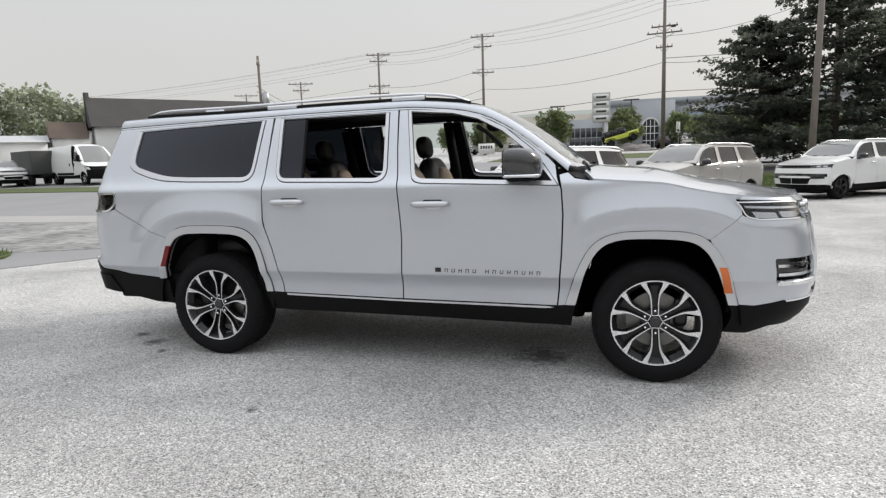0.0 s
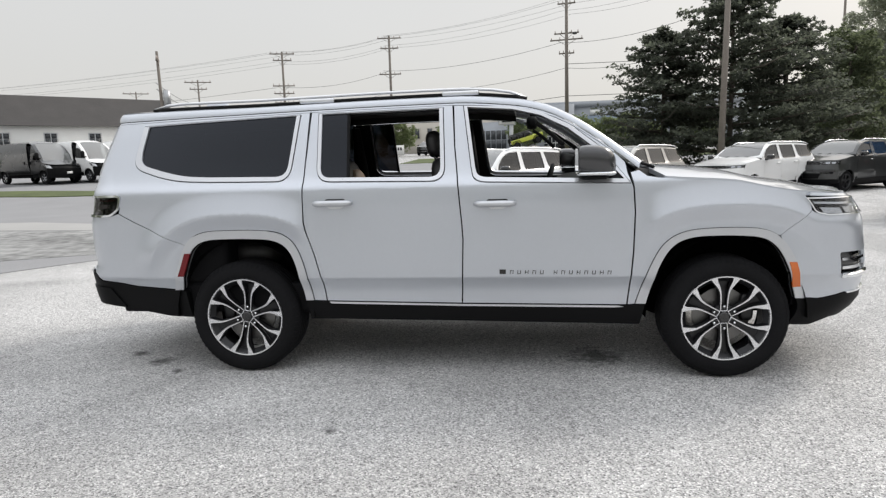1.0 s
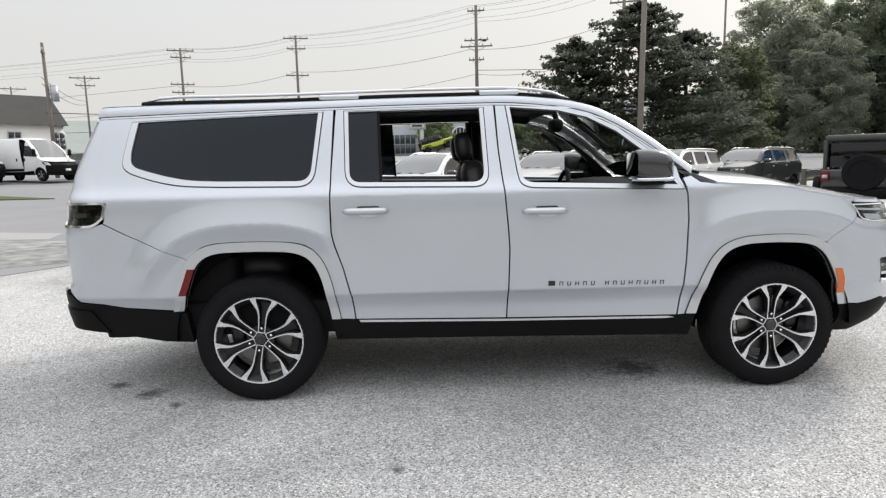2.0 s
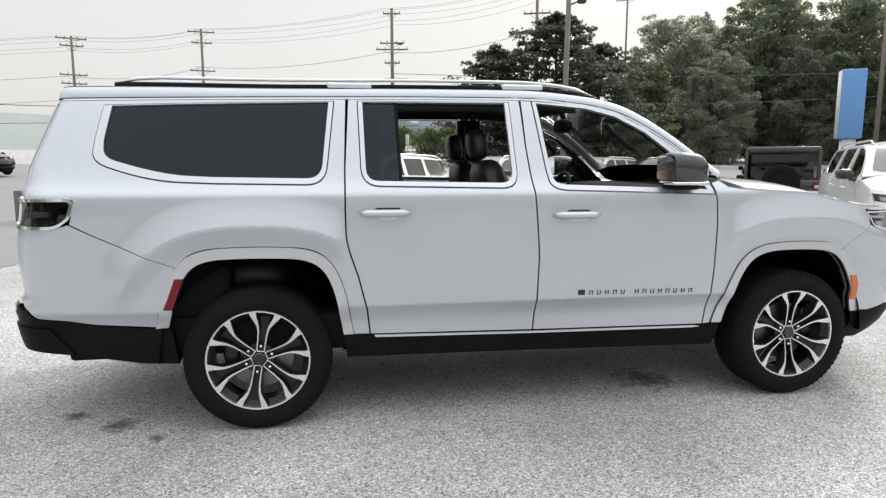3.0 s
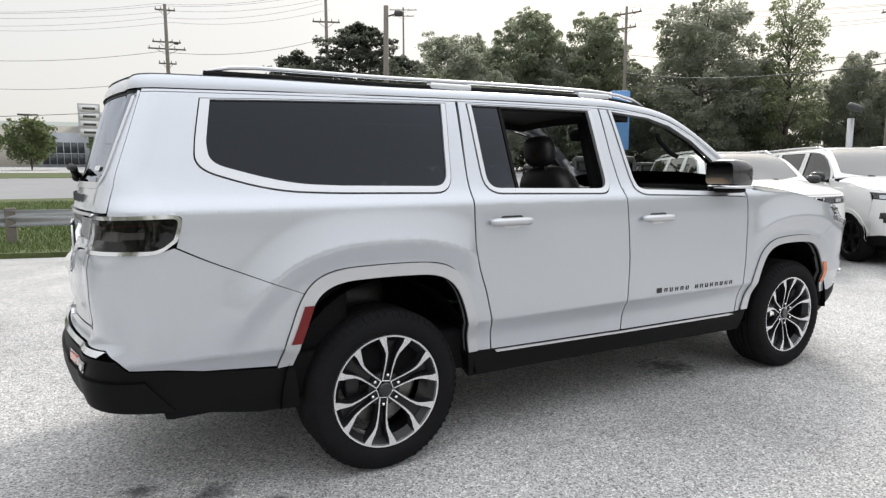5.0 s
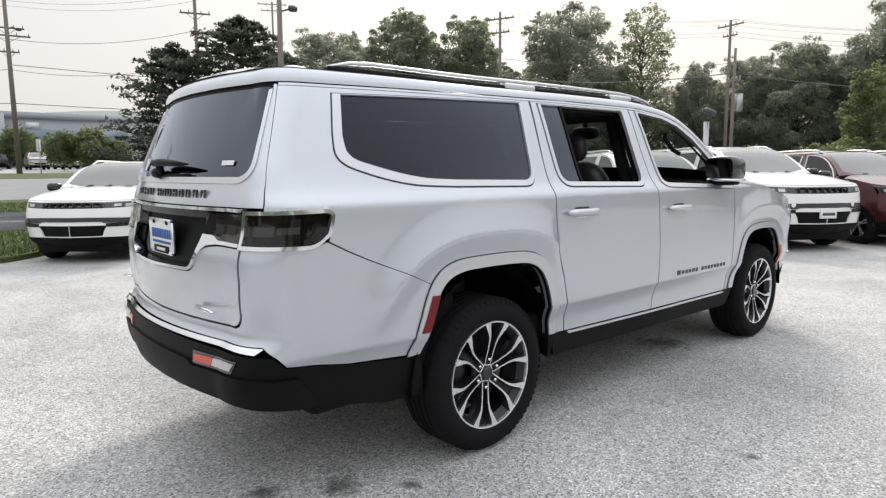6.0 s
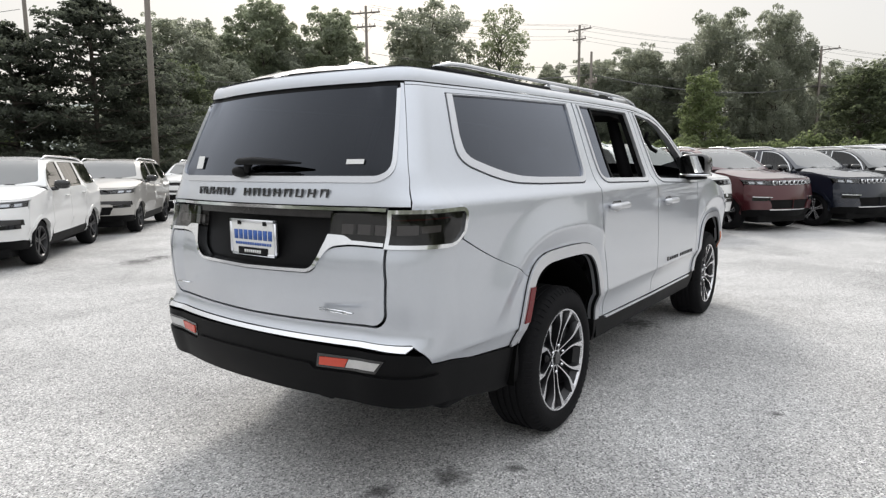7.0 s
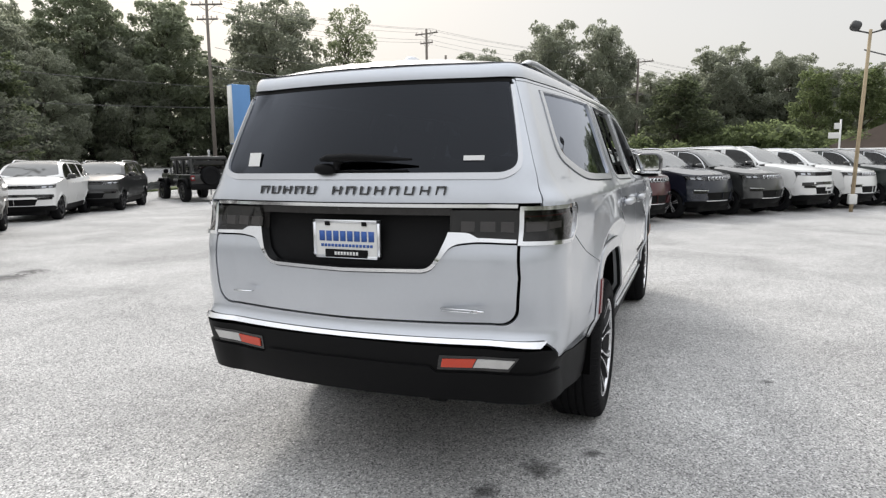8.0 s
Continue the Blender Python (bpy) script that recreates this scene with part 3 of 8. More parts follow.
R_GLASS = [(0.602, 1.813), (0.612, 1.370, 0.07), (1.455, 1.354, 0.08), (1.437, 1.819)]
F_MOULD = [(1.608, 1.832), (1.662, 1.42), (1.682, 1.318, 0.09), (2.690, 1.288), (2.520, 1.517), (2.318, 1.678), (2.13, 1.768), (1.94, 1.812)]
F_GLASS = [(1.632, 1.822), (1.686, 1.42), (1.705, 1.345, 0.07), (2.655, 1.312), (2.490, 1.508), (2.305, 1.655), (2.125, 1.748), (1.94, 1.795)]
LAMP_OUT = [(-1.276, 1.267), (-0.935, 1.270, 0.025), (-0.949, 1.185), (-0.995, 1.142, 0.04), (-1.278, 1.143)]
LAMP_IN = [(-1.290, 1.267), (-1.290, 1.151), (-1.46, 1.152), (-1.50, 1.170, 0.02), (-1.585, 1.172), (-1.585, 1.266)]


def shift(pts, ds, dz=0.0):
    return [(p[0] + ds, p[1] + dz, *p[2:]) for p in pts]


def ring_part(name, shell, pts, width, material, parent, side, d, depth=0.012, label=""):
    return side_panel(name, shell, offset_ring(pts, width), material, parent, [pts], d=d, depth=depth, side=side, grid=0.2, label=label, step=0.025)


def hero_side(side):
    S, P_, kw = HERO, suv, dict(side=side)
    quarter = side_panel("quarter_panel", S, along_top(-1.163, 0.507, 16, 0.015) + [(p[0] - 0.004, *p[1:]) for p in GAP_Q[1:]] + ARCH_R_MID[::-1][:-2] + [(-0.405, 0.914), (-0.930, 1.152), (-0.930, 1.20), (-0.918, 1.282, 0.02), (-1.203, 1.284), (-1.172, 1.40), (-1.163, 1.60)],
                         M_PAINT, P_, [offset_ring(Q_MOULD, 0.006)], grid=0.021, **kw)
    side_panel("window_trim", S, Q_MOULD, M_TRIM, quarter, [Q_GLASS], d=0.006, **kw)
    side_panel("side_window", S, offset_ring(Q_GLASS, 0.008), G_DARK, quarter, d=-0.006, depth=0, grid=0.12, label="dark privacy glass", **kw)
    side_panel("drip_moulding", S, along_top(-1.16, 2.60, 40, 0.0125) + along_top(-1.16, 2.60, 40, 0.002)[::-1], M_PAINT, P_, d=0.001, depth=0.012, grid=0.2, step=0.05, **kw)
    # rear arch moulding and marker
    # black rim strip painted in for the shadow gap round the moulding
    side_panel("arch_shadow_line", S, offset_ring(ARCH_R_OUT + ARCH_R_IN[::-1], 0.0026), M_BLACK, P_, d=0.004, depth=0.02, grid=0.05, step=0.02, **kw)
    side_panel("arch_moulding", S, ARCH_R_OUT + ARCH_R_IN[::-1], M_TRIM, P_, d=0.014, depth=0.05, grid=0.05, step=0.02, **kw)
    side_panel("side_marker", S, [(-0.410, 0.858), (-0.366, 0.858), (-0.428, 0.692), (-0.472, 0.692)], M_RED, P_, d=0.020, depth=0.012, grid=0.05, label="dark red reflector", **kw)
    # rear bumper: painted cover, black lower part
    # rear door
    door = side_panel("door", S, along_top(0.524, 1.528, 8, 0.015) + [(p[0] - 0.004, *p[1:]) for p in GAP_D[1:]] + [(p[0] + 0.005, *p[1:]) for p in GAP_Q[::-1][:-1]], M_PAINT, P_, [offset_ring(R_MOULD, 0.006)], grid=0.026, **kw)
    side_panel("window_trim", S, R_MOULD, M_TRIM, door, [R_GLASS], d=0.006, **kw)
    side_panel("fixed_window", S, [(0.597, 1.816), (0.607, 1.380, 0.05), (0.800, 1.372), (0.782, 1.817)], G_DARK, door, d=-0.010, depth=0, label="dark privacy glass", **kw)
    side_panel("window_divider", S, [(0.782, 1.817), (0.797, 1.368), (0.815, 1.368), (0.800, 1.817)], M_BLACK, door, d=-0.004, depth=0.02, **kw)
    handle(door, 0.576, 0.844, 1.196, side)
    # front door
    front_top = along_top(1.541, 2.62, 14, 0.017) + [(2.668, 1.418), (2.680, 1.345)]
    fdoor = side_panel("door", S, front_top + [(p[0] - 0.004, *p[1:]) for p in GAP_F[1:]] + [(p[0] + 0.005, *p[1:]) for p in GAP_D[::-1][:-1]], M_PAINT, P_, [offset_ring(F_MOULD, 0.006)], grid=0.026, **kw)
    side_panel("window_trim", S, F_MOULD, M_TRIM, fdoor, [F_GLASS], d=0.006, grid=0.2, step=0.025, **kw)
    handle(fdoor, 1.686, 1.954, 1.172, side)
    side_panel("mirror_base", S, [(2.42, 1.318), (2.66, 1.310), (2.555, 1.435, 0.02), (2.49, 1.508)], M_BLACK, fdoor, d=0.004, depth=0.03, **kw)
    mirror(side, fdoor)
    # name strip on the front door
    x = 1.842
    bm = bmesh.new()

    def chip(s0, s1, z0, z1, lean):
        loop = outline([(s0, z0), (s1, z0), (s1 + lean, z1), (s0 + lean, z1)])
        bm = bmesh.new()
        sheet(bm, lambda s, z: (S.off(s, z, 0.004)[0], S.off(s, z, 0.004)[1] * side, z), loop, (), 0.1, lambda s, z: (S.off(s, z, 0)[0], S.off(s, z, 0)[1] * side, z), side < 0)
        part("badge", bm, M_LAMPDARK, fdoor)
    chip(1.842, 1.884, 0.697, 0.728, 0.0)
    for k in range(13):
        s0 = 1.910 + k * 0.0500 + (0.040 if k > 4 else 0)
        zz = 0.697 - 0.008 * (k / 13)
        for e in (0.0, 0.019):
            chip(s0 + e, s0 + e + 0.0042, zz, zz + 0.026, 0.003)
        chip(s0 + 0.0055, s0 + 0.0175, zz + (0.021, 0.0, 0.011)[k % 3], zz + (0.025, 0.004, 0.015)[k % 3], 0.001)
    bm.free()
    # front wing
    side_panel("fender", S, [(2.70, 1.352), (2.752, 1.365)] + along_top(2.80, 3.93, 14, 0.008) + [(3.905, 1.175), (3.871, 1.0860), (3.641, 0.9315)] + ARCH_F_MID[::-1][3:] + [(p[0] + 0.006, *p[1:]) for p in GAP_F[::-1][:-1]], M_PAINT, P_, grid=0.021, **kw)
    # same black strip, standing in for the front moulding's shadow gap
    side_panel("arch_shadow_line", S, offset_ring(ARCH_F_OUT + ARCH_F_IN[::-1], 0.0026), M_BLACK, P_, d=0.004, depth=0.02, grid=0.05, step=0.02, **kw)
    side_panel("arch_moulding", S, ARCH_F_OUT + ARCH_F_IN[::-1], M_TRIM, P_, d=0.014, depth=0.05, grid=0.05, step=0.02, **kw)
    side_panel("side_marker", S, [(3.672, 0.761), (3.716, 0.759), (3.757, 0.598), (3.708, 0.596)], M_AMBER, P_, d=0.020, depth=0.012, grid=0.05, label="orange reflector", **kw)
    # sills
    side_panel("rocker_panel", S, [(0.470, 0.507), (0.62, 0.502), (1.58, 0.484), (2.682, 0.472), (2.80, 0.480), (2.77, 0.335), (1.6, 0.358), (0.488, 0.372)], M_BLACK, P_, d=0.004, depth=0.25, **kw)
    side_panel("sill_strip", S, [(0.64, 0.502), (1.58, 0.483), (2.62, 0.472), (2.66, 0.464), (2.60, 0.460), (1.58, 0.471), (0.65, 0.489)], M_SATIN, P_, d=0.014, depth=0.012, grid=0.1, label="thin bright sill strip", **kw)
    # lamps
    lamp = side_panel("tail_lamp", S, LAMP_OUT, M_LAMPDARK, P_, d=-0.060, depth=0, label="smoked wraparound lamp in a chrome frame", **kw)
    ring_part("lamp_frame", S, LAMP_OUT, 0.016, M_CHROME, lamp, side, 0.012, 0.05)
    side_panel("lens", S, LAMP_OUT, G_SMOKE, lamp, d=0.002, depth=0, **kw)
    for a, b, z0, z1 in ((-1.265, -1.17, 1.185, 1.222), (-1.155, -1.06, 1.190, 1.218)):
        side_panel("reflector", S, [(a, z0), (b, z0), (b, z1), (a, z1)], M_LAMPWHITE, lamp, d=-0.025, depth=0.03, **kw)
    side_panel("reflector", S, [(-1.27, 1.240), (-1.00, 1.244), (-1.00, 1.250), (-1.27, 1.246)], M_RED, lamp, d=-0.02, depth=0.02, **kw)
    head_pts = [(3.900, 1.158), (4.18, 1.150), (4.62, 1.125), (4.62, 1.052), (4.25, 1.056), (3.955, 1.060), (3.885, 1.080, 0.03)]
    hl = side_panel("headlamp", S, head_pts, M_LAMPDARK, P_, d=-0.07, depth=0, label="clear headlamp with a chrome frame", **kw)
    ring_part("lamp_frame", S, head_pts, 0.008, M_CHROME, hl, side, 0.008, 0.03)
    side_panel("lens", S, head_pts, G_LENS, hl, d=0.003, depth=0, **kw)
    for a, b in ((3.95, 4.10), (4.13, 4.30), (4.33, 4.55)):
        side_panel("reflector", S, [(a, 1.068), (b, 1.064), (b - 0.01, 1.100), (a - 0.01, 1.106)], M_REFLECTOR, hl, d=-0.02, depth=0.05, **kw)
    side_panel("reflector", S, [(3.92, 1.128), (4.55, 1.112), (4.55, 1.125), (3.92, 1.142)], M_REFLECTOR, hl, d=-0.015, depth=0.04, **kw)
    # wheels and wells
    for x in (0.0, 3.31):
        wheel(P_, x, side, turn=-0.17 if x < 1 else 0.03)
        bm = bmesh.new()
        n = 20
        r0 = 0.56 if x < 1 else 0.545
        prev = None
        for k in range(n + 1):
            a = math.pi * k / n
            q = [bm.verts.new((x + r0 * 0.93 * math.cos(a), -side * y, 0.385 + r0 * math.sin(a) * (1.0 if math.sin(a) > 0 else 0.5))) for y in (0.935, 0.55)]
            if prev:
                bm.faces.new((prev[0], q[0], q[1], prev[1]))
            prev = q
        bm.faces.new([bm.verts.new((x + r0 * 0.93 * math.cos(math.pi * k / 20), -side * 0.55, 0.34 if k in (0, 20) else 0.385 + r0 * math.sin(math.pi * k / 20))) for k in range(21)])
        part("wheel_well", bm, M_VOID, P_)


def handle(door, s0, s1, z, side):
    S = HERO
    bm = bmesh.new()
    n = 14
    pts, rad = [], []
    for k in range(n + 1):
        u = k / n
        s = s0 + (s1 - s0) * u
        lift = 0.014 + 0.030 * min(1.0, math.sin(math.pi * u) * 2.2)
        p = S.off(s, z, lift)
        pts.append((p[0], p[1] * side, p[2]))
        rad.append(0.014 + 0.008 * min(1.0, math.sin(math.pi * u) * 3))
    tube(bm, pts, rad, 10, flat=1.0)
    h = part("door_handle", bm, M_TRIM, door, "bright bar handle")
    a, b = s0 + 0.085, s1 - 0.055
    # no hollow here: a flat dark plate paints the shade in the cup's top
    side_panel("handle_cup", S, [(a, z + 0.030, 0.01), (b, z + 0.030, 0.01), (b + 0.02, z + 0.006), (a - 0.02, z + 0.006)], M_GREYCAP, door, d=0.0025, depth=0.004, side=side, grid=0.05)
    side_panel("handle_cup", S, [(a - 0.01, z - 0.012), (b + 0.01, z - 0.012), (b - 0.02, z - 0.036, 0.02), (a + 0.02, z - 0.036, 0.02)], M_SATIN, door, d=0.002, depth=0.004, side=side, grid=0.05)
    return h


def mirror(side, door):
    """Door mirror: dark cap, bright strip, black foot and glass turned to the tail."""
    def T(x, y, z):
        return Vector((x, -side * y, z))
    bm = bmesh.new()
    blob(bm, T(2.462, 1.010, 1.440), (0.265, 0.245, 0.185), 3.4, seg=32, rings=18)
    for v in bm.verts:
        k = (v.co.x - 2.462) / 0.13
        v.co.z -= 0.030 * max(0, k) ** 2 + 0.008 * k
        v.co.y += side * 0.030 * max(0, k) ** 2
        v.co.x = max(v.co.x, 2.352)
    m = part("mirror", sharp(bm, 40), M_GREYCAP, door, "dark grey mirror housing with a chrome strip")
    bm = bmesh.new()
    blob(bm, T(2.468, 1.005, 1.355), (0.25, 0.240, 0.030), 4)
    part("mirror_strip", bm, M_CHROME, m)
    bm = bmesh.new()
    blob(bm, T(2.455, 0.990, 1.330), (0.18, 0.22, 0.034), 3)
    tube(bm, [T(2.52, 0.95, 1.335), T(2.54, 0.91, 1.330), T(2.56, 0.87, 1.335)], [0.032, 0.040, 0.05], 10)
    part("mirror_foot", bm, M_BLACK, m)
    bm = bmesh.new()
    loop = outline([(0.905, 1.372, 0.03), (1.105, 1.374, 0.03), (1.100, 1.512, 0.04), (0.905, 1.515, 0.03)])
    sheet(bm, lambda y, z: T(2.349 + 0.02 * (y - 1.0), y, z), loop, (), 0.08, None, side > 0)
    part("mirror_glass", bm, M_MIRROR, m)


for hand_side in (1, -1):
    hero_side(hand_side)

# tail
cover = side_panel("rear_bumper", HERO, [(TAIL, 0.742), (TAIL, 0.790), (-1.335, 0.798, 0.03), (-1.292, 0.840, 0.03), (-1.278, 1.000), (-1.284, 1.132), (-1.0, 1.128, 0.03), (-0.938, 1.1490), (-0.405, 0.9112), (-0.428, 0.819), (-0.495, 0.588), (-0.80, 0.612), (-0.93, 0.637), (-1.075, 0.655), (-1.12, 0.700), (-1.19, 0.742)], M_PAINT, suv, centre=True, grid=0.026)
side_panel("bumper_strip", HERO, [(TAIL, 0.719), (TAIL, 0.734), (-1.33, 0.736), (-1.175, 0.735, 0.01), (-1.20, 0.712), (-1.32, 0.718)], M_CHROME, cover, d=0.012, depth=0.03, centre=True, label="chrome strip across the bumper")
side_panel("bumper_lower", HERO, [(TAIL, 0.714), (-1.19, 0.704), (-1.125, 0.694), (-1.08, 0.650), (-0.93, 0.632), (-0.80, 0.607), (-0.45, 0.572), (-0.425, 0.375), (-0.62, 0.382), (-0.93, 0.440), (-1.27, 0.480), (TAIL, 0.490)], M_BLACK, cover, d=0.004, depth=0.30, centre=True, label="black textured lower bumper")
side_panel("bumper_skirt", HERO, [(TAIL, 0.494), (TAIL, 0.634), (-1.640, 0.628), (-1.605, 0.606), (-1.280, 0.612), (-1.02, 0.596), (-0.94, 0.450), (-1.27, 0.485)], M_BLACK, cover, d=0.016, depth=0.02, centre=True, grid=0.05)
for k in (1, -1):
    side_panel("lamp_surround", HERO, [(-1.612, 0.676), (-1.600, 0.616), (-1.290, 0.622), (-1.275, 0.680)], M_GLOSSBLACK, cover, d=0.007, depth=0.01, side=k)
    side_panel("reflector", HERO, [(-1.592, 0.663), (-1.585, 0.628), (-1.445, 0.632), (-1.445, 0.668)], M_REDORANGE, cover, d=0.012, depth=0.012, side=k)
    side_panel("bumper_lamp", HERO, [(-1.440, 0.668), (-1.440, 0.632), (-1.298, 0.636), (-1.290, 0.670)], M_LAMPWHITE, cover, d=0.012, depth=0.012, side=k)

RW_MOULD = [(TAIL, 1.390), (-1.35, 1.390, 0.06), (-1.243, 1.440, 0.06), (-1.215, 1.60), (-1.188, 1.790), (TAIL, 1.790)]
RW_GLASS = [(TAIL, 1.417), (-1.36, 1.417, 0.05), (-1.272, 1.450, 0.05), (-1.240, 1.60), (-1.213, 1.778), (TAIL, 1.778)]
gate = side_panel("tailgate", HERO, [(TAIL, 1.296), (TAIL, 1.390)] + RW_MOULD[1:-1] + [(-1.188, 1.806), (-1.167, 1.804), (-1.167, 1.60), (-1.176, 1.40), (-1.207, 1.296)], M_PAINT, suv, centre=True, grid=0.03, label="silver tailgate with a wide dark window")
side_panel("window_trim", HERO, RW_MOULD[:-1] + [(-1.188, 1.782), (-1.213, 1.778)] + RW_GLASS[::-1][2:], M_TRIM, gate, d=0.006, centre=True, step=0.025)
side_panel("rear_window", HERO, [(TAIL, 1.412), (-1.365, 1.412, 0.05), (-1.267, 1.45, 0.05), (-1.235, 1.60), (-1.207, 1.80), (TAIL, 1.80)], G_DARK, gate, d=-0.006, depth=0, centre=True, grid=0.12, label="dark privacy glass")
side_panel("gate_strip", HERO, [(TAIL, 1.276), (TAIL, 1.290), (-1.30, 1.290), (-1.30, 1.276)], M_CHROME, gate, d=0.012, depth=0.03, centre=True, label="chrome strip")
side_panel("gate_lower", HERO, [(TAIL, 0.800), (TAIL, 1.000), (-1.665, 1.008, 0.05), (-1.615, 1.070), (-1.575, 1.120, 0.04), (-1.47, 1.132, 0.03), (-1.296, 1.130), (-1.290, 1.000), (-1.304, 0.845, 0.03), (-1.345, 0.808, 0.03)], M_PAINT, gate, centre=True, grid=0.03)
side_panel("gate_chrome", HERO, [(TAIL, 1.006), (TAIL, 1.020), (-1.668, 1.028, 0.04), (-1.625, 1.085), (-1.598, 1.150), (-1.590, 1.176), (-1.500, 1.174, 0.02), (-1.460, 1.154), (-1.300, 1.150), (-1.300, 1.136), (-1.47, 1.138, 0.03), (-1.570, 1.126, 0.04), (-1.610, 1.074), (-1.662, 1.014, 0.05)], M_CHROME, gate, d=0.010, depth=0.05, centre=True, step=0.025, label="chrome frame under the plate recess")
side_panel("plate_recess", HERO, [(TAIL, 1.012), (TAIL, 1.284), (-1.30, 1.284), (-1.30, 1.14), (-1.46, 1.14), (-1.56, 1.135), (-1.615, 1.06), (-1.665, 1.012)], M_BLACK, gate, d=-0.050, depth=0, centre=True, grid=0.035, label="gloss black plate recess")
side_panel("recess_band", HERO, [(TAIL, 1.245), (TAIL, 1.274), (-1.58, 1.274), (-1.58, 1.245)], M_LAMPDARK, gate, d=-0.004, depth=0.03, centre=True, grid=0.03)
for k in (1, -1):
    il = side_panel("tail_lamp", HERO, LAMP_IN, M_LAMPDARK, gate, d=-0.045, depth=0, side=k)
    side_panel("lens", HERO, LAMP_IN, G_SMOKE, gate, d=0.001, depth=0.012, side=k)
    for a, b in ((-1.37, -1.315), (-1.455, -1.395), (-1.54, -1.48)):
        side_panel("reflector", HERO, [(a, 1.183), (b, 1.183), (b, 1.222), (a, 1.222)], M_LAMPWHITE, gate, d=-0.022, depth=0.03, side=k)
# plate
bm = bmesh.new()
box(bm, -1.300, -1.292, -0.152, 0.152, 1.062, 1.212, 0.003)
plate = part("licence_plate", bm, M_WHITE, gate, "white dealer plate with blue bars")
bm = bmesh.new()
for y0, y1, z0, z1 in ((-0.162, 0.162, 1.208, 1.220), (-0.162, 0.162, 1.054, 1.066), (-0.162, -0.150, 1.054, 1.220), (0.150, 0.162, 1.054, 1.220)):
    box(bm, -1.304, -1.290, y0, y1, z0, z1)
part("plate_frame", bm, M_SATIN, plate)
bm = bmesh.new()
for k in range(8):
    y = 0.132 - k * 0.0345
    box(bm, -1.3025, -1.2995, y - 0.026, y, 1.128, 1.172)
for k in range(15):
    y = 0.125 - k * 0.0172
    box(bm, -1.3025, -1.2995, y - 0.012, y, 1.103, 1.115)
part("plate_print", bm, M_BLUE, plate)
bm = bmesh.new()
box(bm, -1.305, -1.298, -0.105, 0.105, 1.056, 1.092, 0.004)
for y in (-0.09, 0.09):
    box(bm, -1.306, -1.298, y - 0.012, y + 0.012, 1.195, 1.214, 0.003)
part("plate_holder", bm, M_BLACK, plate)
bm = bmesh.new()
for k in range(8):
    y = 0.056 - k * 0.015
    box(bm, -1.307, -1.304, y - 0.010, y, 1.068, 1.082)
part("plate_print", bm, M_WHITE, plate)
# marks across the gate
for k in range(13):
    y = 0.452 - k * 0.0675 - (0.065 if k > 4 else 0)
    bm = bmesh.new()
    x = curve(HERO.tail, 1.345) + 0.07 * (y / 0.62) ** 2
    # plain slanted strokes
    for ya, yb, za, zb in ((0.022, 0.015, 1.328, 1.364), (-0.013, -0.020, 1.328, 1.364), (0.0145, -0.0125, (1.358, 1.328, 1.343)[k % 3], (1.364, 1.334, 1.349)[k % 3])):
        lean = 0.22
        vs = [bm.verts.new((x - dx, y + yy - (zz - 1.346) * lean, zz)) for dx in (0.0, 0.010) for yy, zz in ((ya, za), (yb, za), (yb, zb), (ya, zb))]
        for q in ((4, 5, 6, 7), (3, 2, 1, 0), (0, 1, 5, 4), (1, 2, 6, 5), (2, 3, 7, 6), (3, 0, 4, 7)):
            bm.faces.new([vs[n_] for n_ in q])
    bmesh.ops.recalc_face_normals(bm, faces=bm.faces)
    part("badge", bm, M_GREYCAP, gate, smooth=False)
bm = bmesh.new()
for z in (0.858, 0.868):
    box(bm, -1.318, -1.300, -0.60, -0.44, z, z + 0.003)
box(bm, -1.318, -1.300, -0.625, -0.575, z - 0.006, z + 0.001)
box(bm, -1.322, -1.302, 0.50, 0.60, 0.878, 0.882)
part("badge", bm, M_CHROME, gate)
# stickers on the rear window
for y0, y1, z0, z1 in ((0.515, 0.590, 1.452, 1.515), (-0.585, -0.500, 1.468, 1.488)):
    bm = bmesh.new()
    vs = []
    for y, z in ((y0, z0), (y1, z0), (y1, z1), (y0, z1)):
        x = curve(HERO.tail, z) + 0.07 * (y / 0.62) ** 2 - 0.004
        vs.append(bm.verts.new((x, y, z)))
    bm.faces.new(vs[::-1])
    part("sticker", bm, M_WHITE, gate)
# rear wiper
bm = bmesh.new()
blob(bm, (-1.262, 0.115, 1.437), (0.05, 0.11, 0.05), 2.4)
tube(bm, [(-1.262, 0.06, 1.440), (-1.272, 0.05, 1.462), (-1.276, 0.03, 1.480)], [0.016, 0.018, 0.020], 8)
tube(bm, [(-1.272, 0.13, 1.478), (-1.282, 0.09, 1.484), (-1.284, -0.02, 1.486), (-1.276, -0.16, 1.480), (-1.262, -0.30, 1.474)], [0.010, 0.021, 0.023, 0.018, 0.005], 10, flat=0.8)
tube(bm, [(-1.252, 0.14, 1.428), (-1.246, -0.10, 1.426), (-1.243, -0.27, 1.428)], 0.006, 6)
part("wiper", bm, M_BLACK, gate)

# roof, windscreen, bonnet
DECK = Deck(HERO, HERO_EDGE, [(-1.3, 0.045), (-0.2, 0.040), (1.6, 0.042), (2.2, 0.035), (2.8, 0.030)], 2.4, 0.040, 0.046, 0.004)
HOOD = Deck(HERO, HERO_EDGE, [(-1.3, 0.075), (2.9, 0.075), (3.6, 0.062), (4.4, 0.05)], 3.2)


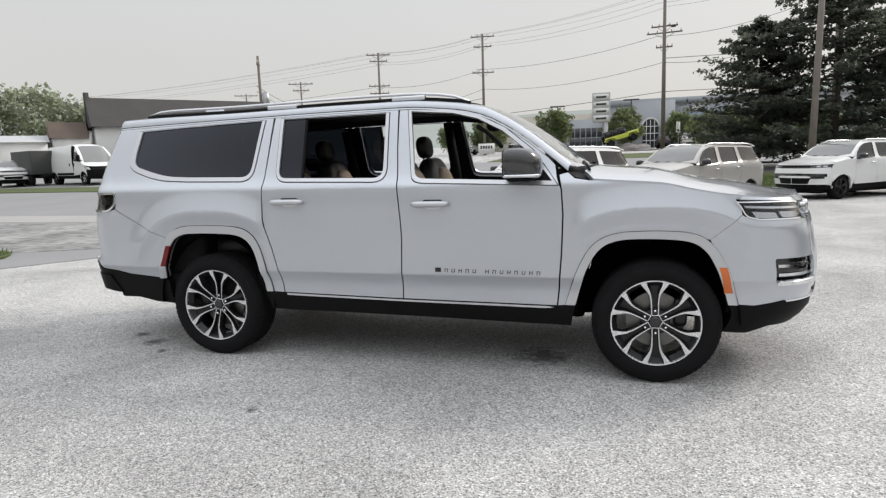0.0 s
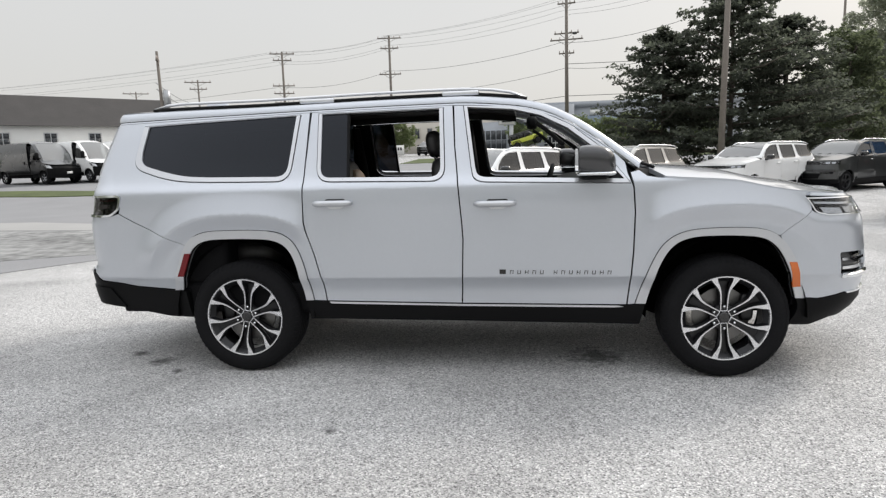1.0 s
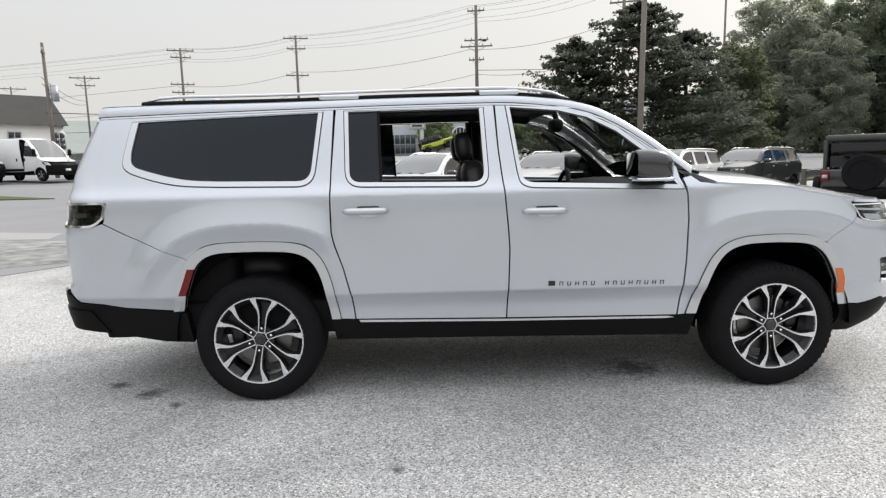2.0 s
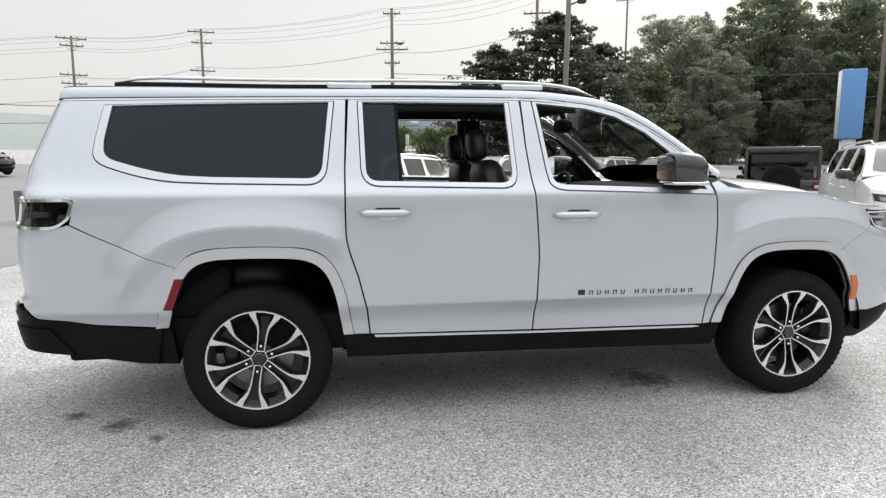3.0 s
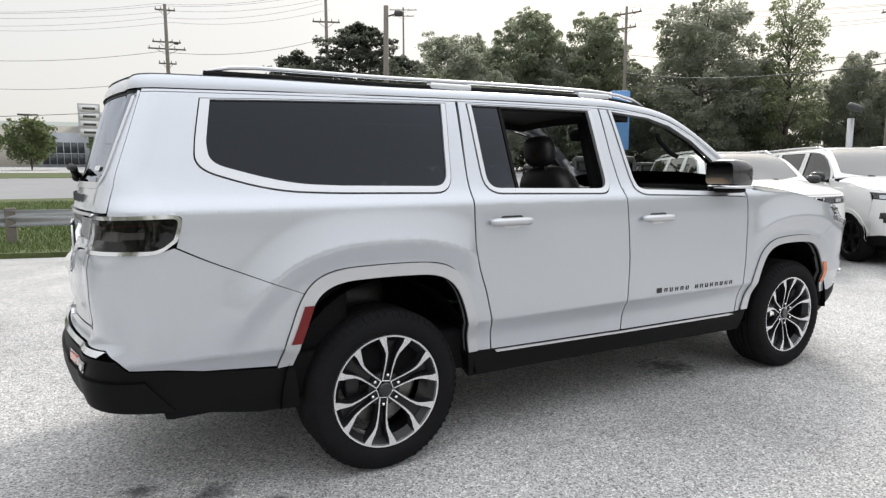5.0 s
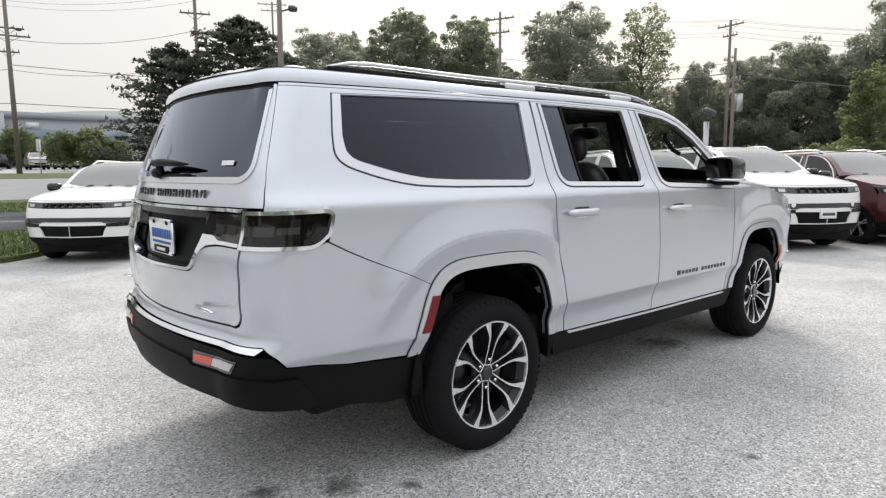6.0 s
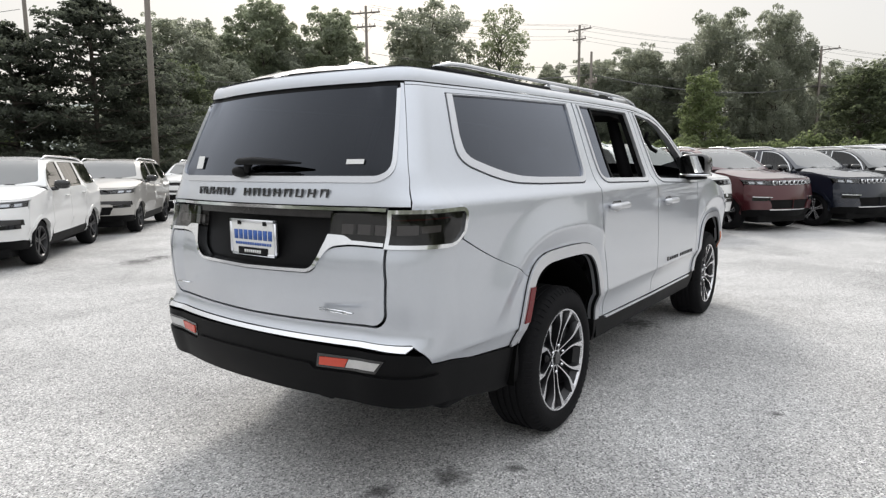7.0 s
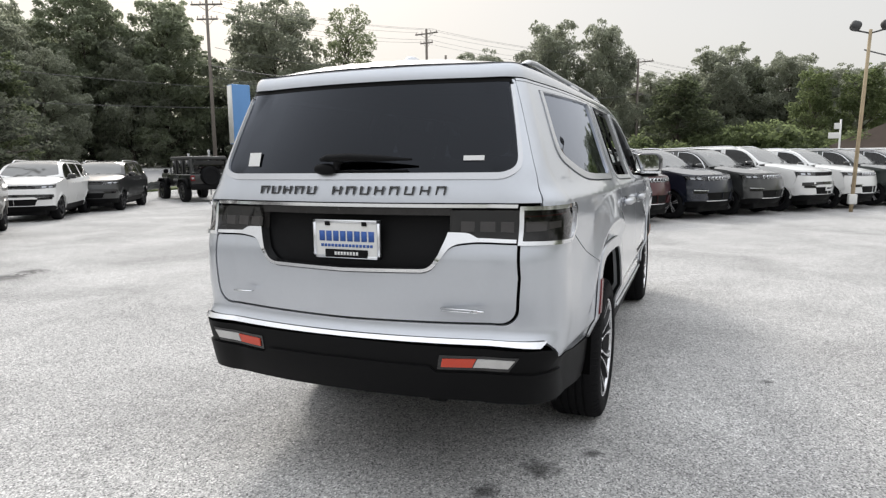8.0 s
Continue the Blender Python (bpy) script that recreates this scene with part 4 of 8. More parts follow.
def roof_band(s, v):
    """The rounded edge of the roof above the gutter; v runs from 0 at the gutter to 1 at the top."""
    p, q, r = (Vector(DECK.rim(min(max(s + e, TAIL), 2.9))) for e in (0.0, -0.01, 0.01))
    t = r - q
    n = Vector((-t.y, t.x, 0)).normalized()
    if s <= TAIL + 0.002:
        n = Vector((1, 0, 0))
    a = v * radians(82)
    rise = 0.048 + 0.018 * ramp((0.3 - p.x) / 1.2)
    return p + n * 0.046 * (1 - math.cos(a)) + Vector((0, 0, 0.004 + rise * math.sin(a)))
SCREEN = [(1.96, -0.60, 0.06), (2.70, -0.775, 0.05), (2.82, -0.45), (2.86, 0.0), (2.82, 0.45), (2.70, 0.775, 0.05), (1.96, 0.60, 0.06), (2.00, 0.0)]


def deck_edge(s0, s1, n, inset=0.004):
    out = []
    for i in range(n + 1):
        s = s0 + (s1 - s0) * i / n
        p = HERO.at(s, curve(HERO_EDGE, s))
        out.append((p[0], p[1] + inset))
    return out


inner_edge = [tuple(roof_band(TAIL + (2.755 - TAIL) * i / 100, 0.80)[:2]) for i in range(101)]
roof_pts = inner_edge + [(2.80, -0.72), (2.86, -0.40), (2.90, 0.0), (2.86, 0.40), (2.80, 0.72)] + [(x, -y) for x, y in inner_edge[::-1][:-1]]
roof = deck_panel("roof", DECK, roof_pts, M_PAINT, suv, [SCREEN], d=0.0035, depth=0, step=0.2)
bm = bmesh.new()
for k in (1, -1):
    rows = []
    for i in range(101):
        row = []
        for v in (0.0, 0.15, 0.35, 0.6, 0.8, 1.0):
            q = roof_band(TAIL + (2.755 - TAIL) * i / 100, v)
            row.append(bm.verts.new((q.x, q.y * k if i else 0.0, q.z)))
        rows.append(row)
    for a, b in zip(rows, rows[1:]):
        for v in range(5):
            bm.faces.new((a[v], b[v], b[v + 1], a[v + 1]) if k > 0 else (a[v], a[v + 1], b[v + 1], b[v]))
part("roof_edge", bm, M_PAINT, suv)
deck_panel("windscreen", DECK, offset_ring(SCREEN, 0.012), G_CLEAR, suv, d=-0.004, depth=0, label="clear windscreen")
hood_edge = deck_edge(2.86, NOSE, 40, 0.012)
deck_panel("hood", HOOD, [(2.945, 0.0), (2.90, -0.42), (2.85, -0.74)] + hood_edge[1:] + [(x, -y) for x, y in hood_edge[::-1][1:-1]] + [(2.85, 0.74), (2.90, 0.42)], M_PAINT, suv, d=0.003, depth=0.03)
deck_panel("cowl", HOOD, [(2.70, -0.80), (3.0, -0.83), (3.0, 0.83), (2.70, 0.80)], M_BLACK, suv, d=-0.035, depth=0)
for y0, y1 in ((-0.72, -0.10), (0.02, 0.62)):
    bm = bmesh.new()
    tube(bm, [(x, y, HOOD.at(x, y)[2] + 0.012) for x, y in ((2.88, y0), (2.84, (y0 + y1) / 2), (2.80, y1))], 0.011, 6)
    part("wiper", bm, M_BLACK, suv)
bm = bmesh.new()
blob(bm, (-0.55, 0, 1.955), (0.22, 0.06, 0.11), 2.2)
part("antenna_fin", bm, M_PAINT, suv)
# roof spoiler lip
side_panel("spoiler_edge", HERO, [(TAIL, 1.798), (TAIL, 1.814), (-1.10, 1.814), (-1.10, 1.798)], M_BLACK, suv, d=-0.004, depth=0.02, centre=True)
# rails
for k in (1, -1):
    bm = bmesh.new()
    pts = [(-0.74 + 2.78 * i / 24, -k * (0.648 - 0.02 * (i / 24) - 0.02 * (1 - i / 24) ** 4), 0) for i in range(25)]
    base = [(x, y, DECK.at(x, y)[2] + 0.008) for x, y, _ in pts]
    tube(bm, base, 0.021, 8, flat=0.9)
    rail = part("roof_rail", bm, M_BLACK, suv, "bright roof rail on a black base")
    bm = bmesh.new()
    bar = []
    for i, (x, y, z) in enumerate(base):
        u = i / 24
        end = min(1.0, min(u, 1 - u) / 0.06)
        bar.append((x, y, z + 0.012 + 0.030 * ramp(end)))
    tube(bm, bar, [0.019 if 0 < i < 24 else 0.010 for i in range(25)], 8, flat=0.55)
    for u in (0.455, 0.845):
        i = round(u * 24)
        x, y, z = base[i]
        box(bm, x - 0.13, x + 0.13, y - 0.026, y + 0.026, z - 0.005, z + 0.030, 0.012)
    part("rail_bar", bm, M_SATIN, rail)

# nose
side_panel("front_bumper", HERO, [(NOSE, 0.545), (4.07, 0.545), (3.89, 0.512), (3.775, 0.518), (3.695, 0.748), (3.642, 0.9300), (3.873, 1.0845), (3.884, 1.074), (3.955, 1.052), (4.25, 1.048), (NOSE, 1.044)][::-1], M_PAINT, suv, [[(4.00, 0.655, 0.03), (4.40, 0.65), (4.40, 0.81), (4.00, 0.812, 0.02)]], centre=True, grid=0.03)
for k in (1, -1):
    fl = side_panel("fog_lamp", HERO, [(3.995, 0.65), (4.41, 0.645), (4.41, 0.815), (3.995, 0.818)], M_GLOSSBLACK, suv, d=-0.03, depth=0, side=k, label="dark fog lamp with bright strips")
    for z in (0.70, 0.755):
        side_panel("lamp_strip", HERO, [(4.02, z), (4.39, z), (4.39, z + 0.018), (4.02, z + 0.018)], M_CHROME, fl, d=-0.008, depth=0.02, side=k)
    side_panel("lamp_strip", HERO, [(4.01, 0.648), (4.40, 0.640), (4.40, 0.668), (4.01, 0.672)], M_CHROME, fl, d=0.010, depth=0.02, side=k)
side_panel("grille", HERO, [(NOSE, 1.04), (4.64, 1.04), (4.64, 1.13), (NOSE, 1.13)][::-1], M_GLOSSBLACK, suv, d=-0.02, depth=0.02, centre=True)
for k in range(7):
    bm = bmesh.new()
    y = (k - 3) * 0.15
    gx = 4.335 - 0.13 * (y / 0.54) ** 2
    box(bm, gx - 0.05, gx + 0.004, y - 0.055, y + 0.055, 1.045, 1.125, 0.01)
    part("grille_slot", bm, M_CHROME, suv)
side_panel("nose_panel", HERO, [(NOSE, 1.135), (4.64, 1.135), (4.15, 1.168), (3.93, 1.178), (3.96, 1.197), (4.2, 1.178), (NOSE, 1.162)][::-1], M_PAINT, suv, centre=True)
side_panel("bumper_lower", HERO, [(NOSE, 0.540), (4.07, 0.540), (3.89, 0.507), (3.745, 0.510), (3.86, 0.330), (4.01, 0.325), (4.10, 0.372), (NOSE, 0.37)][::-1], M_BLACK, suv, d=0.004, depth=0.3, centre=True)
side_panel("bumper_strip", HERO, [(4.08, 0.545), (4.5, 0.555), (4.5, 0.545), (4.08, 0.534)], M_CHROME, suv, d=0.012, depth=0.02, centre=False)

# inner shell behind the panels, cabin and underbody
def inner_side(side):
    holes = [offset_ring(h, 0.012) for h in (Q_GLASS, R_GLASS, F_GLASS)]
    cut_r = [(-0.46, 0.36)] + ARCH_R_IN + [(0.47, 0.36)]
    loop = [(TAIL, 0.50), (-0.455, 0.50)] + ARCH_R_IN + [(0.6, 0.40), (2.75, 0.40)] + ARCH_F_IN + [(3.76, 0.45), (NOSE, 0.45), (NOSE, 1.14)] + along_top(4.2, -1.2, 40, 0.016)[::1] + [(TAIL, 1.795)]
    rear = [(-1.37, 1.425), (-1.276, 1.47), (-1.246, 1.60), (-1.22, 1.77), (TAIL + 0.004, 1.77), (TAIL + 0.004, 1.425)]
    return side_panel("inner_body", HERO, loop, M_INNER, suv, holes + [rear], d=-0.055, depth=0, side=side, grid=0.16, step=0.06)


for k in (1, -1):
    inner_side(k)


# cabin and underbody
bm = bmesh.new()
box(bm, -1.0, 2.75, -0.86, 0.86, 0.40, 0.62, 0.03)
box(bm, -1.0, -0.15, -0.84, 0.84, 0.6, 1.05, 0.05)
part("cabin_floor", bm, M_INNER, suv)
deck_panel("headliner", DECK, [(-0.95, -0.60), (1.95, -0.58), (1.95, 0.58), (-0.95, 0.60)], M_HEAD, suv, d=-0.05, depth=0.05, grid=0.2, step=0.2)
bm = bmesh.new()
blob(bm, (2.62, 0, 1.12), (0.75, 1.62, 0.42), 4.5)
part("dashboard", bm, M_INNER, suv)
bm = bmesh.new()
pts = [(2.20 + 0.06 * math.sin(a), 0.40 + 0.19 * math.cos(a), 1.20 + 0.19 * math.sin(a)) for a in [2 * math.pi * k / 24 for k in range(24)]]
tube(bm, pts, 0.017, 8, closed=True)
blob(bm, (2.24, 0.40, 1.20), (0.08, 0.16, 0.14), 3)
rod(bm, (2.24, 0.40, 1.20), (2.24, 0.58, 1.20), 0.015)
rod(bm, (2.24, 0.40, 1.20), (2.24, 0.22, 1.20), 0.015)
part("steering_wheel", bm, M_INNER, suv)


def seat(x, y, name, tan):
    bm = bmesh.new()
    blob(bm, (x + 0.18, y, 0.80), (0.58, 0.54, 0.22), 3.6)
    s = part(name, bm, M_LEATHER, suv)
    bm = bmesh.new()
    blob(bm, (x - 0.14, y, 1.15), (0.20, 0.54, 0.70), 3.4, pose(0, 0, 0, 0, -14, 0))
    part("backrest", bm, M_LEATHER, s)
    bm = bmesh.new()
    blob(bm, (x - 0.07, y, 1.13), (0.16, 0.34, 0.56), 3.4, pose(0, 0, 0, 0, -14, 0))
    part("seat_insert", bm, tan, s)
    bm = bmesh.new()
    blob(bm, (x - 0.27, y, 1.585), (0.12, 0.27, 0.20), 2.8, pose(0, 0, 0, 0, -8, 0))
    for yy in (-0.06, 0.06):
        rod(bm, (x - 0.25, y + yy, 1.40), (x - 0.27, y + yy, 1.52), 0.008, 0.008, 6)
    part("headrest", bm, M_LEATHER, s)


for y in (-0.40, 0.40):
    seat(1.62, y, "front_seat", M_TAN)
    seat(0.62, y, "rear_seat", M_TAN)
    seat(-0.30, y, "third_row_seat", M_LEATHER)
bm = bmesh.new()
blob(bm, (2.08, 0.0, 1.735), (0.09, 0.26, 0.10), 3)
rod(bm, (2.10, 0, 1.75), (2.06, 0, 1.86), 0.02)
part("inner_mirror", bm, M_INNER, suv)
for k in (1, -1):
    bm = bmesh.new()
    tube(bm, [(2.10, k * 0.70, 1.70), (2.16, k * 0.67, 1.66), (2.25, k * 0.69, 1.58), (2.28, k * 0.73, 1.55)], 0.016, 6)
    part("grab_handle", bm, M_INNER, suv)
    for x, z0, z1, y0, y1 in ((1.55, 0.9, 1.77, 0.85, 0.62), (0.50, 0.9, 1.77, 0.85, 0.62)):
        bm = bmesh.new()
        tube(bm, [(x, k * y0, z0), (x, k * (y0 + y1) / 2, 1.36), (x - 0.03, k * y1, z1)], [0.06, 0.05, 0.04], 8)
        part("pillar_trim", bm, M_INNER, suv)
bm = bmesh.new()
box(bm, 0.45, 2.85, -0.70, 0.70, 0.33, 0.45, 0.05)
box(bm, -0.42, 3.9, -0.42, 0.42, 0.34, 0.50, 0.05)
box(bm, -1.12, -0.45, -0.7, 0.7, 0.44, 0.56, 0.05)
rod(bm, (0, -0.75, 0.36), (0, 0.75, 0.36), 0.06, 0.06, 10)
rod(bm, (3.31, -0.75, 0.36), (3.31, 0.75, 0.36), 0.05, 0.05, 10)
# shade under the car is in this near-black colour
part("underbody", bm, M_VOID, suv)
bm = bmesh.new()
box(bm, -1.26, -1.16, -0.44, -0.36, 0.445, 0.485, 0.008)
part("tow_hook", bm, M_BLACK, suv)

# ---- ground ----
RISE = [(2.0, -0.02), (17.0, 0.0), (22.0, 0.12), (28.0, 0.36), (40.0, 0.75), (52.0, 1.10), (60.0, 1.38), (90.0, 2.10), (200.0, 5.0)]


def gz(x, y):
    """Height of the ground: level round the car, climbing towards and beyond the road."""
    return curve(RISE, y) + 0.25 * ramp((-12 - x) / 14) * ramp((y - 14) / 10)


def lot_material():
    m = mat("pale_asphalt", (0.46, 0.455, 0.45), 0.92, 0, 0.10, 0.35, 40)
    n, l = m.node_tree.nodes, m.node_tree.links
    b = n["Principled BSDF"]
    base = b.inputs["Base Color"].links[0].from_socket
    co = n.new("ShaderNodeTexCoord")
    vo = n.new("ShaderNodeTexVoronoi")
    vo.inputs["Scale"].default_value = 135
    l.new(co.outputs["Object"], vo.inputs["Vector"])
    sep = n.new("ShaderNodeSeparateColor")
    l.new(vo.outputs["Color"], sep.inputs[0])
    ramp_ = n.new("ShaderNodeValToRGB")
    r = ramp_.color_ramp
    r.elements[0].position, r.elements[0].color = 0.0, (0.24, 0.24, 0.24, 1)
    r.elements[1].position, r.elements[1].color = 1.0, (1.75, 1.75, 1.73, 1)
    for pos, v in ((0.22, 0.68), (0.5, 0.95), (0.8, 1.14)):
        e = r.elements.new(pos)
        e.color = (v, v, v, 1)
    l.new(sep.outputs[0], ramp_.inputs["Fac"])
    v2 = n.new("ShaderNodeTexVoronoi")
    v2.inputs["Scale"].default_value = 38
    l.new(co.outputs["Object"], v2.inputs["Vector"])
    sep2 = n.new("ShaderNodeSeparateColor")
    l.new(v2.outputs["Color"], sep2.inputs[0])
    mr = n.new("ShaderNodeMapRange")
    mr.inputs["To Min"].default_value, mr.inputs["To Max"].default_value = 0.93, 1.07
    l.new(sep2.outputs[0], mr.inputs["Value"])
    mul = n.new("ShaderNodeMix")
    mul.data_type, mul.blend_type = "RGBA", "MULTIPLY"
    mul.inputs[0].default_value = 1.0
    l.new(base, mul.inputs[6])
    l.new(ramp_.outputs["Color"], mul.inputs[7])
    sc = n.new("ShaderNodeVectorMath")
    sc.operation = "SCALE"
    l.new(mul.outputs[2], sc.inputs[0])
    l.new(mr.outputs[0], sc.inputs["Scale"])
    # worn tracks and stains of tens of centimetres to metres
    big = n.new("ShaderNodeTexNoise")
    big.inputs["Scale"].default_value, big.inputs["Detail"].default_value, big.inputs["Roughness"].default_value = 0.55, 6, 0.62
    big.inputs["Distortion"].default_value = 0.6
    l.new(co.outputs["Object"], big.inputs["Vector"])
    mb = n.new("ShaderNodeMapRange")
    mb.inputs["From Min"].default_value, mb.inputs["From Max"].default_value = 0.32, 0.66
    mb.inputs["To Min"].default_value, mb.inputs["To Max"].default_value = 0.73, 1.13
    l.new(big.outputs["Fac"], mb.inputs["Value"])
    sc2 = n.new("ShaderNodeVectorMath")
    sc2.operation = "SCALE"
    l.new(sc.outputs[0], sc2.inputs[0])
    l.new(mb.outputs[0], sc2.inputs["Scale"])
    # oil spots
    out = sc2.outputs[0]
    wob = n.new("ShaderNodeTexNoise")
    wob.inputs["Scale"].default_value, wob.inputs["Detail"].default_value = 14, 4
    l.new(co.outputs["Object"], wob.inputs["Vector"])
    for x, y, rad in ((-0.80, -0.75, 0.12), (-1.10, -0.56, 0.08), (2.53, -0.50, 0.24), (2.0, 7.20, 0.30), (2.42, 7.34, 0.26), (0.9, -1.9, 0.05), (-0.55, -0.95, 0.05)):
        d = n.new("ShaderNodeVectorMath")
        d.operation = "DISTANCE"
        l.new(co.outputs["Object"], d.inputs[0])
        d.inputs[1].default_value = (x, y, -0.02 if y < 5 else -0.01)
        a = n.new("ShaderNodeMath")
        a.operation = "MULTIPLY_ADD"
        l.new(wob.outputs["Fac"], a.inputs[0])
        a.inputs[1].default_value = rad * 2.2
        l.new(d.outputs["Value"], a.inputs[2])
        q = n.new("ShaderNodeMapRange")
        q.inputs["From Min"].default_value, q.inputs["From Max"].default_value = rad * 1.35, rad * 2.15
        q.inputs["To Min"].default_value, q.inputs["To Max"].default_value = 0.30, 1.0
        l.new(a.outputs[0], q.inputs["Value"])
        s3 = n.new("ShaderNodeVectorMath")
        s3.operation = "SCALE"
        l.new(out, s3.inputs[0])
        l.new(q.outputs[0], s3.inputs["Scale"])
        out = s3.outputs[0]
    l.new(out, b.inputs["Base Color"])
    bp = n.new("ShaderNodeBump")
    bp.inputs["Strength"].default_value, bp.inputs["Distance"].default_value = 0.55, 0.006
    l.new(vo.outputs["Distance"], bp.inputs["Height"])
    l.new(bp.outputs[0], b.inputs["Normal"])
    return m


M_LOT = lot_material()
M_ROAD = mat("road_asphalt", (0.245, 0.245, 0.25), 0.9, 0, 0.14, 0.5, 30, bump=0.2)
M_PATCH = mat("patched_asphalt", (0.23, 0.23, 0.225), 0.85, 0, 0.75, 0.8, 4, bump=0.4)
M_SLAB = mat("pale_concrete", (0.34, 0.335, 0.325), 0.9, 0, 0.10, 0.6, 25, bump=0.2)
M_GRASS = mat("grass_soil", (0.075, 0.095, 0.030), 0.95, 0, 0.4, 0.8, 12, bump=0.8)
M_BLADE = mat("grass_blades", (0.105, 0.150, 0.040), 0.7, 0, 0.35, 1.5, 30)
M_CONC = mat("old_concrete", (0.30, 0.29, 0.27), 0.9, 0, 0.2, 3, 40, bump=0.3)


def lines(a, b, fine_a, fine_b, step):
    out, v = [], fine_a
    while v <= fine_b:
        out.append(v)
        v += step
    w, g = fine_b, step
    while w < b:
        g *= 1.5
        w += g
        out.append(min(w, b))
    w, g = fine_a, step
    while w > a:
        g *= 1.5
        w -= g
        out.insert(0, max(w, a))
    return out


def terrain(name, material, label, xs, ys, lift=0.0, shape=None):
    bm = bmesh.new()
    grid = [[bm.verts.new((x, y, gz(x, y) + lift)) for x in xs] for y in ys]
    for j in range(len(ys) - 1):
        for i in range(len(xs) - 1):
            bm.faces.new((grid[j][i], grid[j][i + 1], grid[j + 1][i + 1], grid[j + 1][i]))
    return tagged(part(name, bm, material), label, name.split("_")[0], kind="structure")


terrain("ground", M_LOT, "pale worn asphalt of a sales lot with oil spots", lines(-900, 900, -40, 60, 2.0), lines(-900, 900, -30, 60, 2.0))


def patch(name, pts, material, label, lift, category, kerb=0.0, step=1.0):
    """A flat area laid on the ground, with a real edge."""
    bm = bmesh.new()
    loop = outline(pts, step)
    sheet(bm, lambda x, y: (x, y, gz(x, y) + lift), loop, (), 1.5, lambda x, y: (x, y, gz(x, y) - 0.05))
    return tagged(part(name, bm, material), label, category, kind="structure")


VERGE = [(-3.9, 9.8, 0.8), (-1.1, 8.9, 0.8), (0.7, 10.8, 0.5), (7.2, 18.2), (13.0, 22.2, 1.5), (24.0, 24.6), (26.0, 26.8), (-6.0, 26.8), (-6.6, 15.0, 3.0)]
road = patch("road", [(-140, 60), (-60, 32), (-30, 27.2), (30, 27.2), (120, 27.2), (120, 50), (30, 50), (-12, 50), (-60, 58), (-140, 90)], M_ROAD, "grey two-lane road beside the lot", 0.006, "road", step=4)
patch("driveway", [(-30, 27.5), (-7.2, 27.5), (-5.0, 9.0), (-4.2, 5.5), (-4.6, 4.85), (-5.35, 3.7), (-6.3, 2.2), (-8.5, 0.6), (-14, 0.0), (-40, 4.0), (-60, 18)], M_ROAD, "grey worn asphalt driveway", 0.010, "road", step=2)
patch("driveway_patch", [(-4.7, 5.2), (-6.2, 8.4), (-11.2, 9.0), (-22, 8.0), (-18, 4.4), (-8.6, 3.3)], M_PATCH, "dark cracked and patched asphalt strip", 0.016, "road", step=1)
patch("driveway_slab", [(-7.4, 9.8), (-12, 11.2), (-30, 11.0), (-30, 8.6), (-12.0, 9.2), (-7.0, 8.6)], M_SLAB, "pale concrete strip across the driveway", 0.016, "road", step=1)
verge = patch("grass_verge", VERGE, M_GRASS, "green grass verge between lot and road", 0.09, "grass")
patch("far_verge", [(-9, 50.3), (34, 50.3), (34, 61), (-9, 61)], M_GRASS, "grass strip across the road", 0.03, "grass", step=4)
patch("van_verge", [(-62, 26), (-34, 21.6), (-20, 21.4), (-15, 22.6), (-19, 24.0), (-34, 24.2), (-62, 31)], M_GRASS, "grass strip before the parked vans", 0.05, "grass", step=4)
patch("weedy_edge", [(-7.2, 3.0, 0.2), (-8.2, 2.6, 0.3), (-11, 3.6), (-9.4, 4.1), (-7.7, 3.6, 0.3)], M_GRASS, "weedy dirt beside the driveway", 0.05, "grass")


def grass(name, areas, count, seed, label):
    """Blades of grass on given boxes, one object."""
    rnd = random.Random(seed)
    verts, faces = [], []
    tot = sum((a[1] - a[0]) * (a[3] - a[2]) for a in areas)
    for x0, x1, y0, y1, poly, lift in areas:
        k = int(count * (x1 - x0) * (y1 - y0) / tot)
        px = np.array([rnd.uniform(x0, x1) for _ in range(k)])
        py = np.array([rnd.uniform(y0, y1) for _ in range(k)])
        ok = inside([p[:2] for p in poly], px, py) if poly else np.ones(k, bool)
        for x, y in zip(px[ok], py[ok]):
            z, h, a = gz(x, y) + lift - 0.01, rnd.uniform(0.04, 0.13), rnd.uniform(0, 6.28)
            w = 0.012
            dx, dy = math.cos(a) * w, math.sin(a) * w
            lx, ly = rnd.uniform(-0.05, 0.05), rnd.uniform(-0.05, 0.05)
            i = len(verts)
            verts += [(x - dx, y - dy, z), (x + dx, y + dy, z), (x + lx, y + ly, z + h)]
            faces.append((i, i + 1, i + 2))
    me = bpy.data.meshes.new(name)
    me.from_pydata(verts, [], faces)
    me.materials.append(M_BLADE)
    return tagged(new(name, me), label, "grass", kind="stuff")


grass("grass", [(-6.5, 9, 8.9, 25, VERGE, 0.09), (-11, -7.0, 2.5, 4.3, [(-7.2, 3.0), (-8.2, 2.6), (-11, 3.6), (-9.4, 4.1), (-7.7, 3.6)], 0.05)], 70000, 3, "short green grass blades on the verge")

